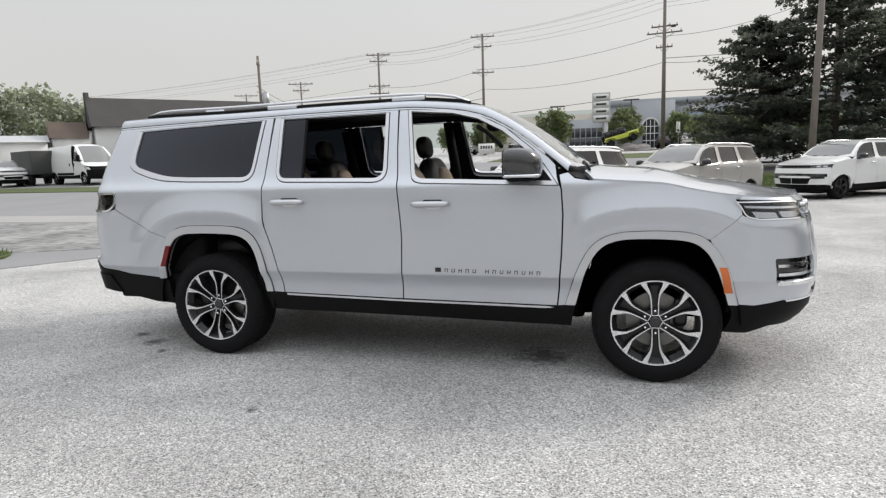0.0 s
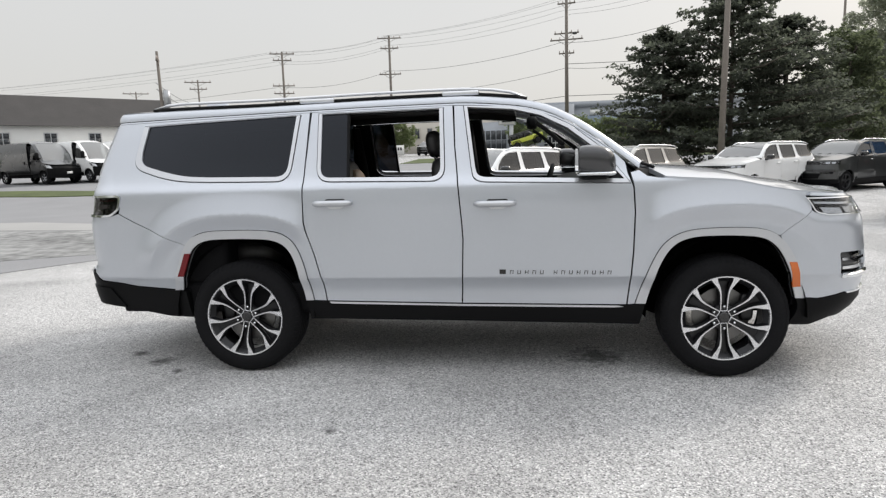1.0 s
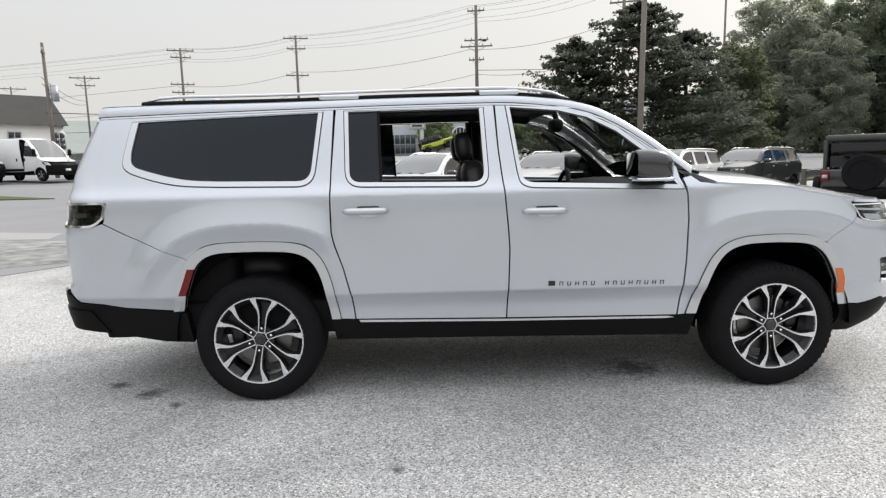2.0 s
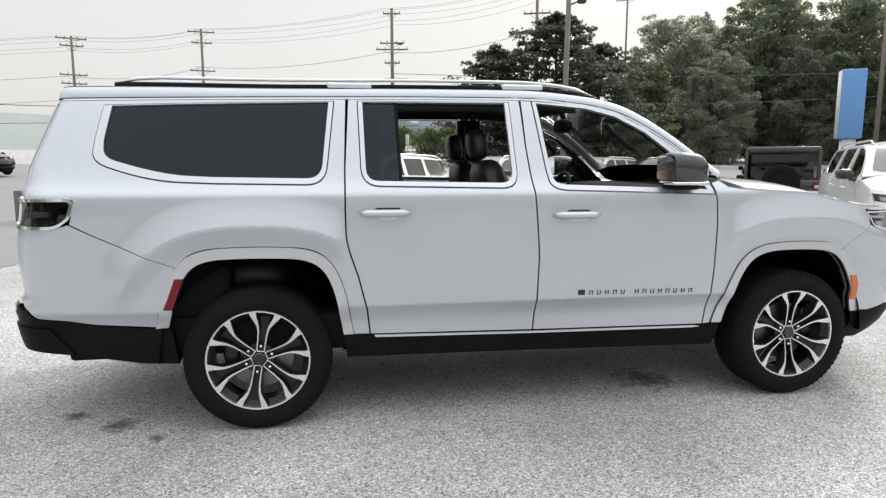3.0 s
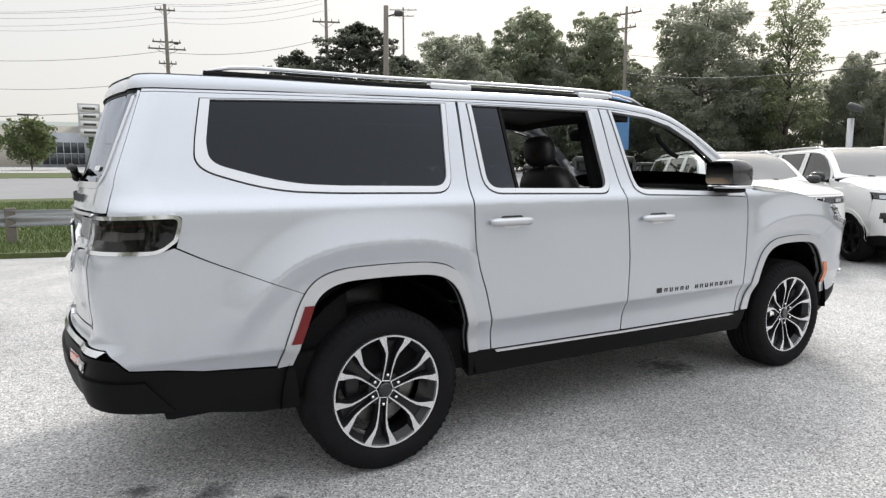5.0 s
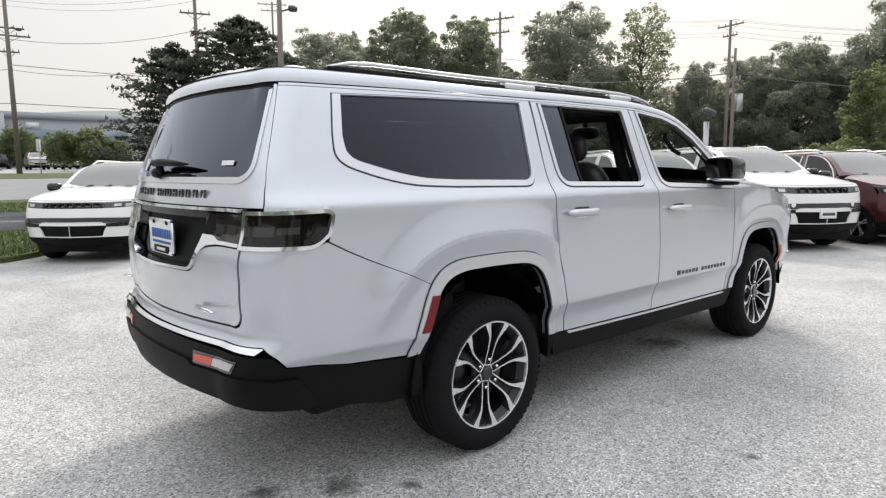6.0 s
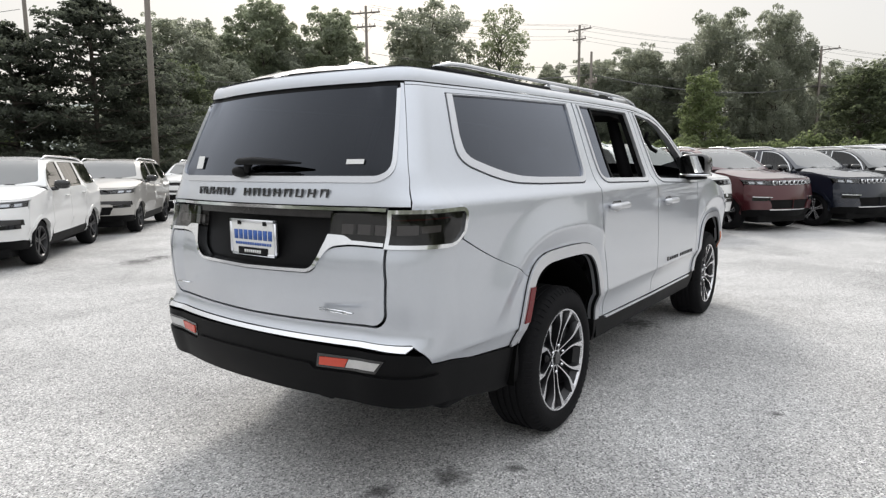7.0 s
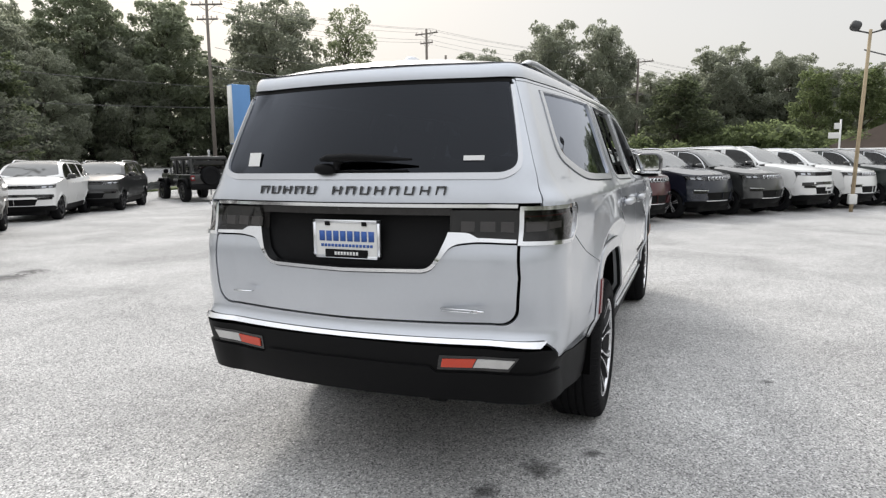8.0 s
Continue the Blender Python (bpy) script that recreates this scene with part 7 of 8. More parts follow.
utility_pole(LABEL_P + " and a street light", *ROADPOLES[3], [(0.5, 1.7), (3.3, 2.4), (3.9, 3.2), (5.2, 1.5)], 80, light=True, r=0.22, lean=-1)
utility_pole(LABEL_P, *ROADPOLES[4], [(2.6, 2.4)], 70, r=0.2)
utility_pole("wooden pole with a transformer", -22.8, 36.5, 9.3, [(0.6, 0.7)], 20, transformer=True, r=0.14, lean=-0.6)
utility_pole("far wooden utility pole", -41.4, 76.7, 12.8, [(0.3, 3.4), (1.2, 2.2)], 112, r=0.15, lean=-2)
utility_pole("far wooden utility pole", -58.9, 89.7, 13.3, [(0.3, 3.8)], 118, r=0.15)
SIDEPOLES = [(47.8, 95.3, 29.0), (40.7, 37.4, 15.6), (62.8, 26.5, 16.2), (77.0, 5.0, 13.6), (84.1, -11.8, 11.4), (100.0, -30.0, 11.0)]
tw = utility_pole("tall lighting pole with wide arms", *SIDEPOLES[0], [(0.4, 4.6), (1.4, 3.6)], 62, r=0.22)
utility_pole(LABEL_P, *SIDEPOLES[1], [(0.6, 2.7), (1.8, 1.8)], 20, r=0.18)
utility_pole(LABEL_P, *SIDEPOLES[2], [(0.5, 2.9), (1.5, 1.6)], -10, r=0.2)
utility_pole(LABEL_P, *SIDEPOLES[3], [(0.4, 3.6), (4.2, 1.4)], -10, r=0.2)
utility_pole(LABEL_P, *SIDEPOLES[4], [(0.4, 3.6)], -10, r=0.2)
utility_pole("short wooden pole with a transformer", 35.6, 13.75, 8.4, [(1.9, 1.0)], -25, transformer=True, r=0.12)
for run, skip in ((ROADPOLES, 0), (SIDEPOLES[1:], 1)):
    for (x0, y0, z0), (x1, y1, z1) in zip(run, run[1:]):
        n = Vector((y1 - y0, x0 - x1, 0)).normalized()
        for off, dz, sag in ((-1.3, 0.2, 0.5), (0.6, 0.2, 0.5), (1.3, 0.2, 0.55), (-1.0, 1.3, 0.6), (1.0, 1.3, 0.6), (1.2, 4.3, 0.7), (0.2, 6.6, 0.8)):
            wire((x0 + n.x * off, y0 + n.y * off, z0 - dz), (x1 + n.x * off, y1 + n.y * off, z1 - dz), sag, 0.012 if dz < 4 else 0.020)
wire((6.3, 60.1, 10.3), (80, 40, 11.5), 1.2, 0.028)
wire((6.3, 60.1, 7.2), (70, 42, 9.0), 1.0, 0.028)
wire((6.3, 60.1, 7.2), (-60, 70, 6.0), 1.2, 0.028)
wire((-23.15, 36.5, 7.2), (-41.4, 76.7, 9.8), 0.5, 0.022)
wire((-23.15, 36.5, 6.8), (-41.4, 76.7, 9.4), 0.6, 0.022)
wire((-23.15, 36.5, 5.0), (-14.3, 73.3, 8.8), 0.6, 0.03)
wire((35.6, 13.75, 7.0), (77.0, 5.0, 9.6), 1.0, 0.03)
wire((35.6, 13.75, 7.0), (40.7, 37.4, 10.0), 0.6, 0.03)
wire((77.0, 5.0, 9.6), (84.1, -11.8, 8.6), 0.6, 0.03)
wire((17.0, -5.65, 4.4), (77.0, -40.0, 9.0), 1.0, 0.02)

# lamp posts on the lot
lp = thing("lamp_post", "grey lamp post with a flood light on top", "lamp post", "", pose(8.95, 18.56, gz(0, 18.56), 0, 0.8, 0))
bm = bmesh.new()
rod(bm, (0, 0, -0.3), (0, 0, 7.6), 0.12, 0.09, 14)
part("post", bm, M_POLE, lp)
bm = bmesh.new()
rod(bm, (0, 0, 7.2), (0.28, -0.15, 7.3), 0.03, 0.03, 8)
blob(bm, (0.42, -0.22, 7.34), (0.34, 0.32, 0.22), 3.4, pose(0, 0, 0, 25, 0, -25), 14, 8)
part("flood_light", bm, M_LAMPHEAD, lp)
lp2 = thing("lamp_post", "tan lamp post with two flood lights beside the row", "lamp post", "", pose(17.0, -5.62, gz(0, -6), 1.6, 0, 0))
bm = bmesh.new()
rod(bm, (0, 0, -0.2), (0, 0, 4.95), 0.055, 0.042, 12)
part("post", bm, M_RUSTPOLE, lp2)
bm = bmesh.new()
box(bm, -0.13, 0.13, -0.10, 0.10, 0.22, 0.50, 0.02)
part("post_collar", bm, M_SIGNWHITE, lp2)
for sg in (-1, 1):
    bm = bmesh.new()
    rod(bm, (0, 0, 4.85), (0.05, sg * 0.34, 4.95), 0.022, 0.022, 8)
    blob(bm, (0.0, sg * 0.36, 5.06), (0.26, 0.28, 0.26), 2.8, pose(0, 0, 0, sg * 20, 20, 0), 14, 8)
    part("flood_light", bm, M_LAMPHEAD, lp2)
for x, y, h in ((-6.0, 81.3, 7.8), (3.4, 81.4, 8.2)):
    p = thing("street_lamp", "dark double-headed car park lamp", "street lamp", "car park lamps", pose(x, y, gz(x, y)))
    bm = bmesh.new()
    rod(bm, (0, 0, -0.2), (0, 0, h - gz(x, y)), 0.09, 0.07, 8)
    part("post", bm, M_LAMPHEAD, p)
    bm = bmesh.new()
    box(bm, -1.0, 1.0, -0.18, 0.18, h - gz(x, y), h - gz(x, y) + 0.16, 0.04)
    part("lamp_head", bm, M_LAMPHEAD, p)

post3 = thing("lamp_post", "short grey post with a dark flood light", "lamp post", "", pose(27.8, 11.5, gz(0, 11.5)))
bm = bmesh.new()
rod(bm, (0, 0, -0.2), (0, 0, 3.7), 0.13, 0.13, 12)
part("post", bm, M_GALV, post3)
bm = bmesh.new()
rod(bm, (0, 0, 3.7), (0, 0, 4.0), 0.03, 0.03, 6)
blob(bm, (0, -0.15, 4.15), (0.35, 0.7, 0.3), 3, pose(0, 0, 0, 25, 0, 0), 12, 8)
part("flood_light", bm, M_LAMPHEAD, post3)
# signs
bs = thing("sign", "tall blue and white roadside sign slab", "sign", "", pose(21.95, 19.35, gz(0, 19.35), 0, 0, 61))
bm = bmesh.new()
box(bm, -0.30, 0.30, -0.45, 0.45, 2.45, 5.30, 0.03)
part("panel", bm, M_SIGNBLUE, bs)
bm = bmesh.new()
box(bm, -0.28, 0.28, 0.452, 0.47, 2.5, 5.26)
part("side_panel", bm, M_SIGNWHITE, bs)
bm = bmesh.new()
box(bm, -0.2, 0.2, -0.26, 0.26, -0.2, 2.45)
part("foot", bm, M_SIGNWHITE, bs)
for i, (x, y, h) in enumerate(((20.6, 20.2, 2.15), (19.8, 20.7, 1.95), (7.6, 58.5, 2.9))):
    s = thing("road_sign", "small dark and white road sign on a post", "sign", "small signs", pose(x, y, gz(x, y), 0, 0, -45))
    bm = bmesh.new()
    rod(bm, (0, 0, -0.2), (0, 0, h), 0.04, 0.04, 6)
    part("post", bm, M_GALV, s)
    bm = bmesh.new()
    box(bm, -0.06, -0.04, -0.26, 0.26, h - 1.0, h, 0.005)
    part("board", bm, M_SIGNWHITE, s)
    bm = bmesh.new()
    box(bm, -0.066, -0.061, -0.17, 0.17, h - 0.45, h - 0.12)
    box(bm, -0.066, -0.061, -0.17, 0.17, h - 0.88, h - 0.58)
    part("mark", bm, M_LAMPHEAD, s)
tot = thing("sign", "tall grey dealer sign with white panels", "sign", "", pose(-0.1, 74.5, gz(0, 74.5)))
bm = bmesh.new()
box(bm, 0.3, 0.8, -0.2, 0.2, -0.3, 3.7)
box(bm, -1.05, 1.05, -0.25, 0.25, 3.5, 7.0, 0.05)
part("panel", bm, M_SIGNGREY, tot)
for k in range(4):
    bm = bmesh.new()
    box(bm, -0.9, 0.9, -0.27, -0.252, 3.62 + k * 0.84, 4.32 + k * 0.84)
    b = part("face", bm, M_SIGNWHITE, tot)
    bm = bmesh.new()
    box(bm, -0.6, 0.6, -0.28, -0.272, 3.84 + k * 0.84, 4.08 + k * 0.84)
    part("mark", bm, M_LAMPHEAD, b)
br = thing("bracket_sign", "white bracket-shaped sign on a post before the house", "sign", "", pose(36.2, -8.8, gz(0, -8)))
bm = bmesh.new()
rod(bm, (0, 0, -0.2), (0, 0, 3.6), 0.05, 0.05, 8)
part("post", bm, M_SIGNWHITE, br)
for z0, ln in ((3.25, 0.30), (2.75, 0.55)):
    bm = bmesh.new()
    box(bm, -0.05, 0.05, 0.03, ln, z0 - 0.16, z0 + 0.16, 0.03)
    part("board", bm, M_SIGNWHITE, br)
ls = thing("sign", "low white lettered sign board on the far verge", "sign", "", pose(-12.9, 68.0, gz(0, 68.0) - 0.2, 0, 0, 8))
bm = bmesh.new()
box(bm, -0.95, 0.95, -0.06, 0.06, 0.5, 1.7)
for x in (-0.85, 0.85):
    box(bm, x - 0.05, x + 0.05, -0.05, 0.05, -0.2, 0.5)
part("board", bm, M_SIGNWHITE, ls)
for k in range(5):
    bm = bmesh.new()
    box(bm, -0.72 + k * 0.30, -0.50 + k * 0.30, -0.07, -0.061, 1.1, 1.45)
    part("mark", bm, M_LAMPHEAD, ls)

# guard rail at the verge and at the far end of the lot


def guard_rail(pts, label):
    t = thing("guard_rail", label, "guard rail", "guard rails")
    bm = bmesh.new()
    prof = [(0.0, 0.42), (0.05, 0.48), (0.05, 0.52), (0.0, 0.57), (0.0, 0.61), (0.05, 0.66), (0.05, 0.70), (0.0, 0.75)]
    rows = []
    for i, (x, y) in enumerate(pts):
        a, b = Vector(pts[max(i - 1, 0)]), Vector(pts[min(i + 1, len(pts) - 1)])
        d = (b - a).normalized()
        nrm = Vector((d.y, -d.x))
        rows.append([bm.verts.new((x + nrm.x * o, y + nrm.y * o, gz(x, y) + h)) for o, h in prof])
    for i in range(len(rows) - 1):
        for k in range(len(prof) - 1):
            bm.faces.new((rows[i][k], rows[i + 1][k], rows[i + 1][k + 1], rows[i][k + 1]))
    r = bmesh.ops.solidify(bm, geom=bm.faces[:], thickness=0.006)
    part("beam", bm, M_GALV, t)
    for x, y in pts:
        bm = bmesh.new()
        box(bm, x - 0.09, x + 0.09, y + 0.02, y + 0.20, gz(x, y) - 0.2, gz(x, y) + 0.78, 0.01)
        part("post", bm, M_POLE, t)
    return t


guard_rail([(-0.2, 10.5), (-2.5, 11.1), (-4.9, 11.8), (-7.4, 12.8)], "galvanised guard rail on wooden posts along the verge")
guard_rail([(15.8, 19.4), (18.0, 20.6), (20.4, 21.8), (23.0, 22.8), (26.5, 23.4)], "galvanised guard rail at the end of the lot")

# buildings


def panes(parent, x0, x1, z0, z1, y, nx, nz, frame_mat, gap=0.10):
    """A window of separate panes in a frame on a wall that faces -y."""
    bm = bmesh.new()
    box(bm, x0 - 0.08, x1 + 0.08, y - 0.05, y + 0.02, z0 - 0.08, z1 + 0.08)
    w = part("window", bm, frame_mat, parent)
    for i in range(nx):
        for k in range(nz):
            bm = bmesh.new()
            a, b = x0 + (x1 - x0) * i / nx, x0 + (x1 - x0) * (i + 1) / nx
            c, d = z0 + (z1 - z0) * k / nz, z0 + (z1 - z0) * (k + 1) / nz
            box(bm, a + gap / 2, b - gap / 2, y - 0.07, y - 0.052, c + gap / 2, d - gap / 2)
            part("pane", bm, M_PANE, w)


def wall_block(parent, name, x0, x1, y0, y1, z0, z1, m):
    bm = bmesh.new()
    box(bm, x0, x1, y0, y1, z0, z1)
    return part(name, bm, m, parent)


deal = thing("building", "grey car dealership with an arched glass entrance", "building", "", pose(3.4, 92.6, gz(0, 92)))
wall_block(deal, "wall", -4, 30, 0, 24, -1, 6.8, M_CLADGREY)
wall_block(deal, "parapet", -4.2, 30.2, -0.25, 0.0, 6.2, 7.0, M_CLADGREY)
wall_block(deal, "entrance_block", 0.2, 6.0, -1.6, 0, -1, 6.6, M_CLADGREY)
wall_block(deal, "showroom_band", 6.1, 20, -1.2, 0, 2.7, 4.8, M_CLADBLUE)
wall_block(deal, "showroom_band", -3.8, 0.0, -0.8, 0, 3.4, 4.6, M_CLADBLUE)
wall_block(deal, "wing", -24, -4.1, 1.5, 20, -1, 5.4, M_CLADBEIGE)
wall_block(deal, "wing_block", -9.2, -3.5, -1.0, 1.5, -1, 4.4, M_CLADGREY)
wall_block(deal, "sign_panel", 8.4, 9.8, -0.3, -0.01, 4.9, 5.7, M_SIGNWHITE)
bm = bmesh.new()
loop = [(1.6, 0.0), (3.8, 0.0), (3.8, 3.0)] + [(2.7 + 1.1 * math.cos(a), 3.0 + 1.1 * math.sin(a)) for a in [math.pi * k / 14 for k in range(1, 14)]] + [(1.6, 3.0)]
sheet(bm, lambda x, z: (x, -1.63, z), loop, (), 1.0, lambda x, z: (x, -1.55, z))
arch_win = part("arched_window", bm, M_PANE, deal)
for k in range(1, 4):
    bm = bmesh.new()
    box(bm, 1.6 + k * 0.55 - 0.04, 1.6 + k * 0.55 + 0.04, -1.70, -1.62, 0, 3.9)
    part("window_bar", bm, M_SIGNWHITE, arch_win)
for z in (1.0, 2.0, 3.0):
    bm = bmesh.new()
    box(bm, 1.6, 3.8, -1.695, -1.615, z - 0.05, z + 0.05)
    part("window_bar", bm, M_SIGNWHITE, arch_win)
bm = bmesh.new()
tube(bm, [(2.7 + 1.14 * math.cos(math.pi * k / 14), -1.68, 3.0 + 1.14 * math.sin(math.pi * k / 14)) for k in range(15)], 0.12, 6)
part("window_arch", bm, M_SIGNWHITE, arch_win)
panes(deal, 6.6, 19.5, 0.2, 2.5, -0.02, 9, 1, M_CLADGREY)
panes(deal, -8.8, -4.0, 0.3, 3.2, -1.02, 6, 2, M_CLADGREY)
for k in range(5):
    panes(deal, -22.5 + k * 2.0, -21.7 + k * 2.0, 2.4, 4.0, 1.48, 1, 1, M_CLADBEIGE)
for k in range(4):
    panes(deal, 21.5 + k * 2.0, 22.4 + k * 2.0, 3.2, 5.0, -0.02, 1, 1, M_CLADGREY)

barn = thing("barn", "long white barn with a dark steep roof", "building", "", pose(-44.1, 42.4, 0, 0, 0, 49.9))
LEN, DEP = 17.4, 7.0
wall_block(barn, "wall", 0, LEN, 0, DEP, 0.3, 5.5, M_SIDING)


def gable_roof(parent, x0, x1, y0, y1, eave, ridge, material, over=0.35, hip=0.0):
    """A pitched roof with its ridge along x; its gables are closed."""
    bm = bmesh.new()
    m = (y0 + y1) / 2
    v = [bm.verts.new(p) for p in ((x0 - over, y0 - over, eave), (x1 + over, y0 - over, eave), (x1 + over, y1 + over, eave), (x0 - over, y1 + over, eave), (x0 - over + hip, m, ridge), (x1 + over - hip, m, ridge))]
    for f in ((0, 1, 5, 4), (2, 3, 4, 5), (0, 4, 3), (1, 2, 5), (0, 3, 2, 1)):
        bm.faces.new([v[k] for k in f])
    bmesh.ops.recalc_face_normals(bm, faces=bm.faces)
    return part("roof", bm, material, parent, smooth=False)


gable_roof(barn, 0, LEN, 0, DEP, 5.4, 8.35, M_ROOFDARK)
for k in range(5):
    bm = bmesh.new()
    box(bm, 2.0 + k * 3.6, 3.1 + k * 3.6, -0.06, 0.02, 3.2, 4.8)
    w = part("window", bm, M_SIGNGREY, barn)
    for i in range(2):
        for j in range(3):
            bm = bmesh.new()
            box(bm, 2.08 + k * 3.6 + i * 0.50, 2.50 + k * 3.6 + i * 0.50, -0.075, -0.062, 3.26 + j * 0.50, 3.72 + j * 0.50)
            part("pane", bm, M_PANE, w)
bm = bmesh.new()
box(bm, -0.45, 0.0, 3.2, 3.7, 5.2, 8.8)
part("chimney", bm, M_ROOFDARK, barn)
wing = thing("shed", "small white shed with a brown roof against the barn", "building", "", pose(-44.1, 42.4, 0, 0, 0, 49.9))
wall_block(wing, "wall", -3.5, -0.5, 0.1, 6.0, 0.3, 4.5, M_SIDING)
gable_roof(wing, -3.5, -0.75, 0.1, 6.0, 4.4, 6.0, M_ROOFBROWN, 0.2)
for x in (-2.9, -1.6):
    panes(wing, x, x + 0.7, 3.0, 3.6, 0.08, 2, 1, M_SIDING)
shed = thing("shed", "low white metal shed beside the barn", "building", "", pose(-46.6, 39.4, 0, 0, 0, 49.9))
wall_block(shed, "wall", -5.0, 0, 0, 8, 0.2, 4.1, M_SIDING)
gable_roof(shed, -5.0, 0, 0, 8, 4.05, 4.8, M_SIGNGREY, 0.2)
house = thing("house", "low house with a brown shingle roof", "house", "", pose(39.6, -9.3, gz(0, -13) - 0.75, 0, 0, -11))
wall_block(house, "wall", 0, 14, -14, 0, -0.3, 2.9, M_BRICKTAN)
bm = bmesh.new()
q = [bm.verts.new(v) for v in ((-0.8, 0.8, 2.8), (14.8, 0.8, 2.8), (14.8, -14.8, 2.8), (-0.8, -14.8, 2.8), (7.0, -4.5, 5.4), (7.0, -9.5, 5.4))]
for f in ((0, 4, 1), (1, 4, 5, 2), (2, 5, 3), (3, 5, 4, 0)):
    bm.faces.new([q[i] for i in f])
bmesh.ops.solidify(bm, geom=bm.faces[:], thickness=0.18)
bmesh.ops.recalc_face_normals(bm, faces=bm.faces)
part("roof", bm, M_ROOFBROWN, house, smooth=False)
bm = bmesh.new()
for a, b in (((-0.8, 0.8), (-0.8, -14.8)), ((-0.8, 0.8), (14.8, 0.8))):
    tube(bm, [(a[0], a[1], 2.78), (b[0], b[1], 2.78)], 0.07, 6)
part("gutter", bm, M_SIGNWHITE, house)

# vans


def cargo_van(label, paint, m):
    """A high cargo van, rear axle at the origin, nose towards +x."""
    wb = 4.0
    half = [(0.3, 0.92), (0.5, 0.99), (0.9, 1.02), (1.3, 1.02), (1.6, 0.99), (2.2, 0.90), (2.45, 0.80)]
    tail = [(0.3, -1.02), (0.6, -1.05), (2.2, -1.03), (2.5, -1.0)]
    nose = [(0.3, wb + 0.86), (0.5, wb + 0.95), (0.8, wb + 0.95), (1.05, wb + 0.85), (1.3, wb + 0.6), (1.5, wb + 0.4)]
    S = Shell(half, tail, nose, 0.12, 0.40, 0.03, 0.14, (0.0, wb), 0.01, taper=(0.02, 0.05), width=1.0)
    edge = [(-1.5, 2.34), (2.6, 2.38), (2.95, 2.30), (3.3, 2.05), (3.7, 1.68), (4.0, 1.36), (4.3, 1.24), (4.7, 1.12), (5.6, 1.06)]
    van = thing("van", label, "van", "cargo vans")
    T_, N_ = S.s_tail, S.s_nose
    kw = dict(grid=0.25, step=0.1)

    def arch(x, r):
        return [(x - r * math.cos(a), 0.36 + r * math.sin(a)) for a in [math.pi * i / 10 for i in range(11)]]

    WIN = [(2.92, 1.42, 0.05), (3.95, 1.36, 0.05), (3.62, 1.70), (3.30, 1.98, 0.05), (2.95, 2.02, 0.05)]
    for side in (1, -1):
        tops = [(-1.25 + (4.05 + 1.25) * i / 20, curve(edge, -1.25 + (4.05 + 1.25) * i / 20) - 0.01) for i in range(21)]
        side_panel("side", S, tops[:15] + [(2.82, 0.55), (0.46, 0.55)] + arch(0, 0.44)[::-1] + [(-0.5, 0.52), (T_ + 0.30, 0.52), (T_ + 0.30, 2.3)], paint, van, side=side, **kw)
        d = side_panel("door", S, [p for p in tops if p[0] > 2.84] + [(4.0, 1.2), (3.55, 0.60), (2.84, 0.55)], paint, van, [WIN], side=side, **kw)
        side_panel("window", S, WIN, G_CAR, d, d=-0.006, depth=0, side=side, **kw)
        side_panel("fender", S, [(4.06, 1.30), (4.4, 1.20), (S.f0 + 0.1, 1.13), (S.f0 + 0.1, 0.75)] + arch(wb, 0.44)[::-1] + [(3.56, 0.60), (4.02, 1.2)], paint, van, side=side, **kw)
        side_panel("headlamp", S, [(S.f0 - 0.05, 0.92), (S.f0 + 0.35, 0.88), (S.f0 + 0.30, 1.04), (S.f0 - 0.10, 1.12)], M_REFLECTOR, van, d=0.006, side=side, **kw)
        side_panel("side_moulding", S, [(0.5, 0.58), (2.8, 0.58), (2.8, 0.72), (0.5, 0.72)], M_BLACK, van, d=0.01, side=side, **kw)
        bm = bmesh.new()
        blob(bm, (3.85, -side * 1.14, 1.62), (0.14, 0.22, 0.40), 3, None, 12, 8)
        tube(bm, [(3.85, -side * 1.1, 1.5), (3.85, -side * 0.93, 1.45)], 0.04, 6)
        part("mirror", bm, M_BLACK, d)
        for s0 in (2.35, 2.95):
            bm = bmesh.new()
            p = S.off(s0, 1.22, 0.01)
            blob(bm, (p[0], p[1] * side, p[2]), (0.09, 0.05, 0.18), 3, None, 10, 6)
            part("door_handle", bm, M_BLACK, van)
        for x in (0.0, wb):
            simple_wheel(van, x, side, 0.355, 0.95, True, 0.22)
    side_panel("front_bumper", S, [(N_, 0.30), (wb + 0.45, 0.34), (wb + 0.45, 0.60), (S.f0 + 0.05, 0.88), (N_, 0.86)][::-1], M_BLACK, van, d=0.01, depth=0.2, centre=True, **kw)
    side_panel("grille", S, [(N_, 0.87), (S.f0 + 0.36, 0.89), (S.f0 + 0.32, 1.02), (N_, 1.02)][::-1], M_BLACK, van, centre=True, **kw)
    side_panel("rear_doors", S, [(T_, 0.5), (T_, 2.33), (T_ + 0.98, 2.33), (T_ + 0.98, 0.5)], paint, van, centre=True, **kw)
    D = Deck(S, edge, [(-1.5, 0.10), (3.0, 0.10), (4.2, 0.10), (5, 0.06)], 4)
    sc = [(3.02, -0.72, 0.08), (3.98, -0.86, 0.08), (4.10, 0.0), (3.98, 0.86, 0.08), (3.02, 0.72, 0.08)]
    ed = []
    for i in range(41):
        s = T_ + (N_ - T_) * i / 40
        p = S.at(s, curve(edge, s))
        ed.append((p[0], p[1] + 0.004))
    deck_panel("roof", D, ed + [(x, -y) for x, y in ed[::-1][1:-1]], paint, van, [sc], d=0.002, grid=0.3, step=0.15)
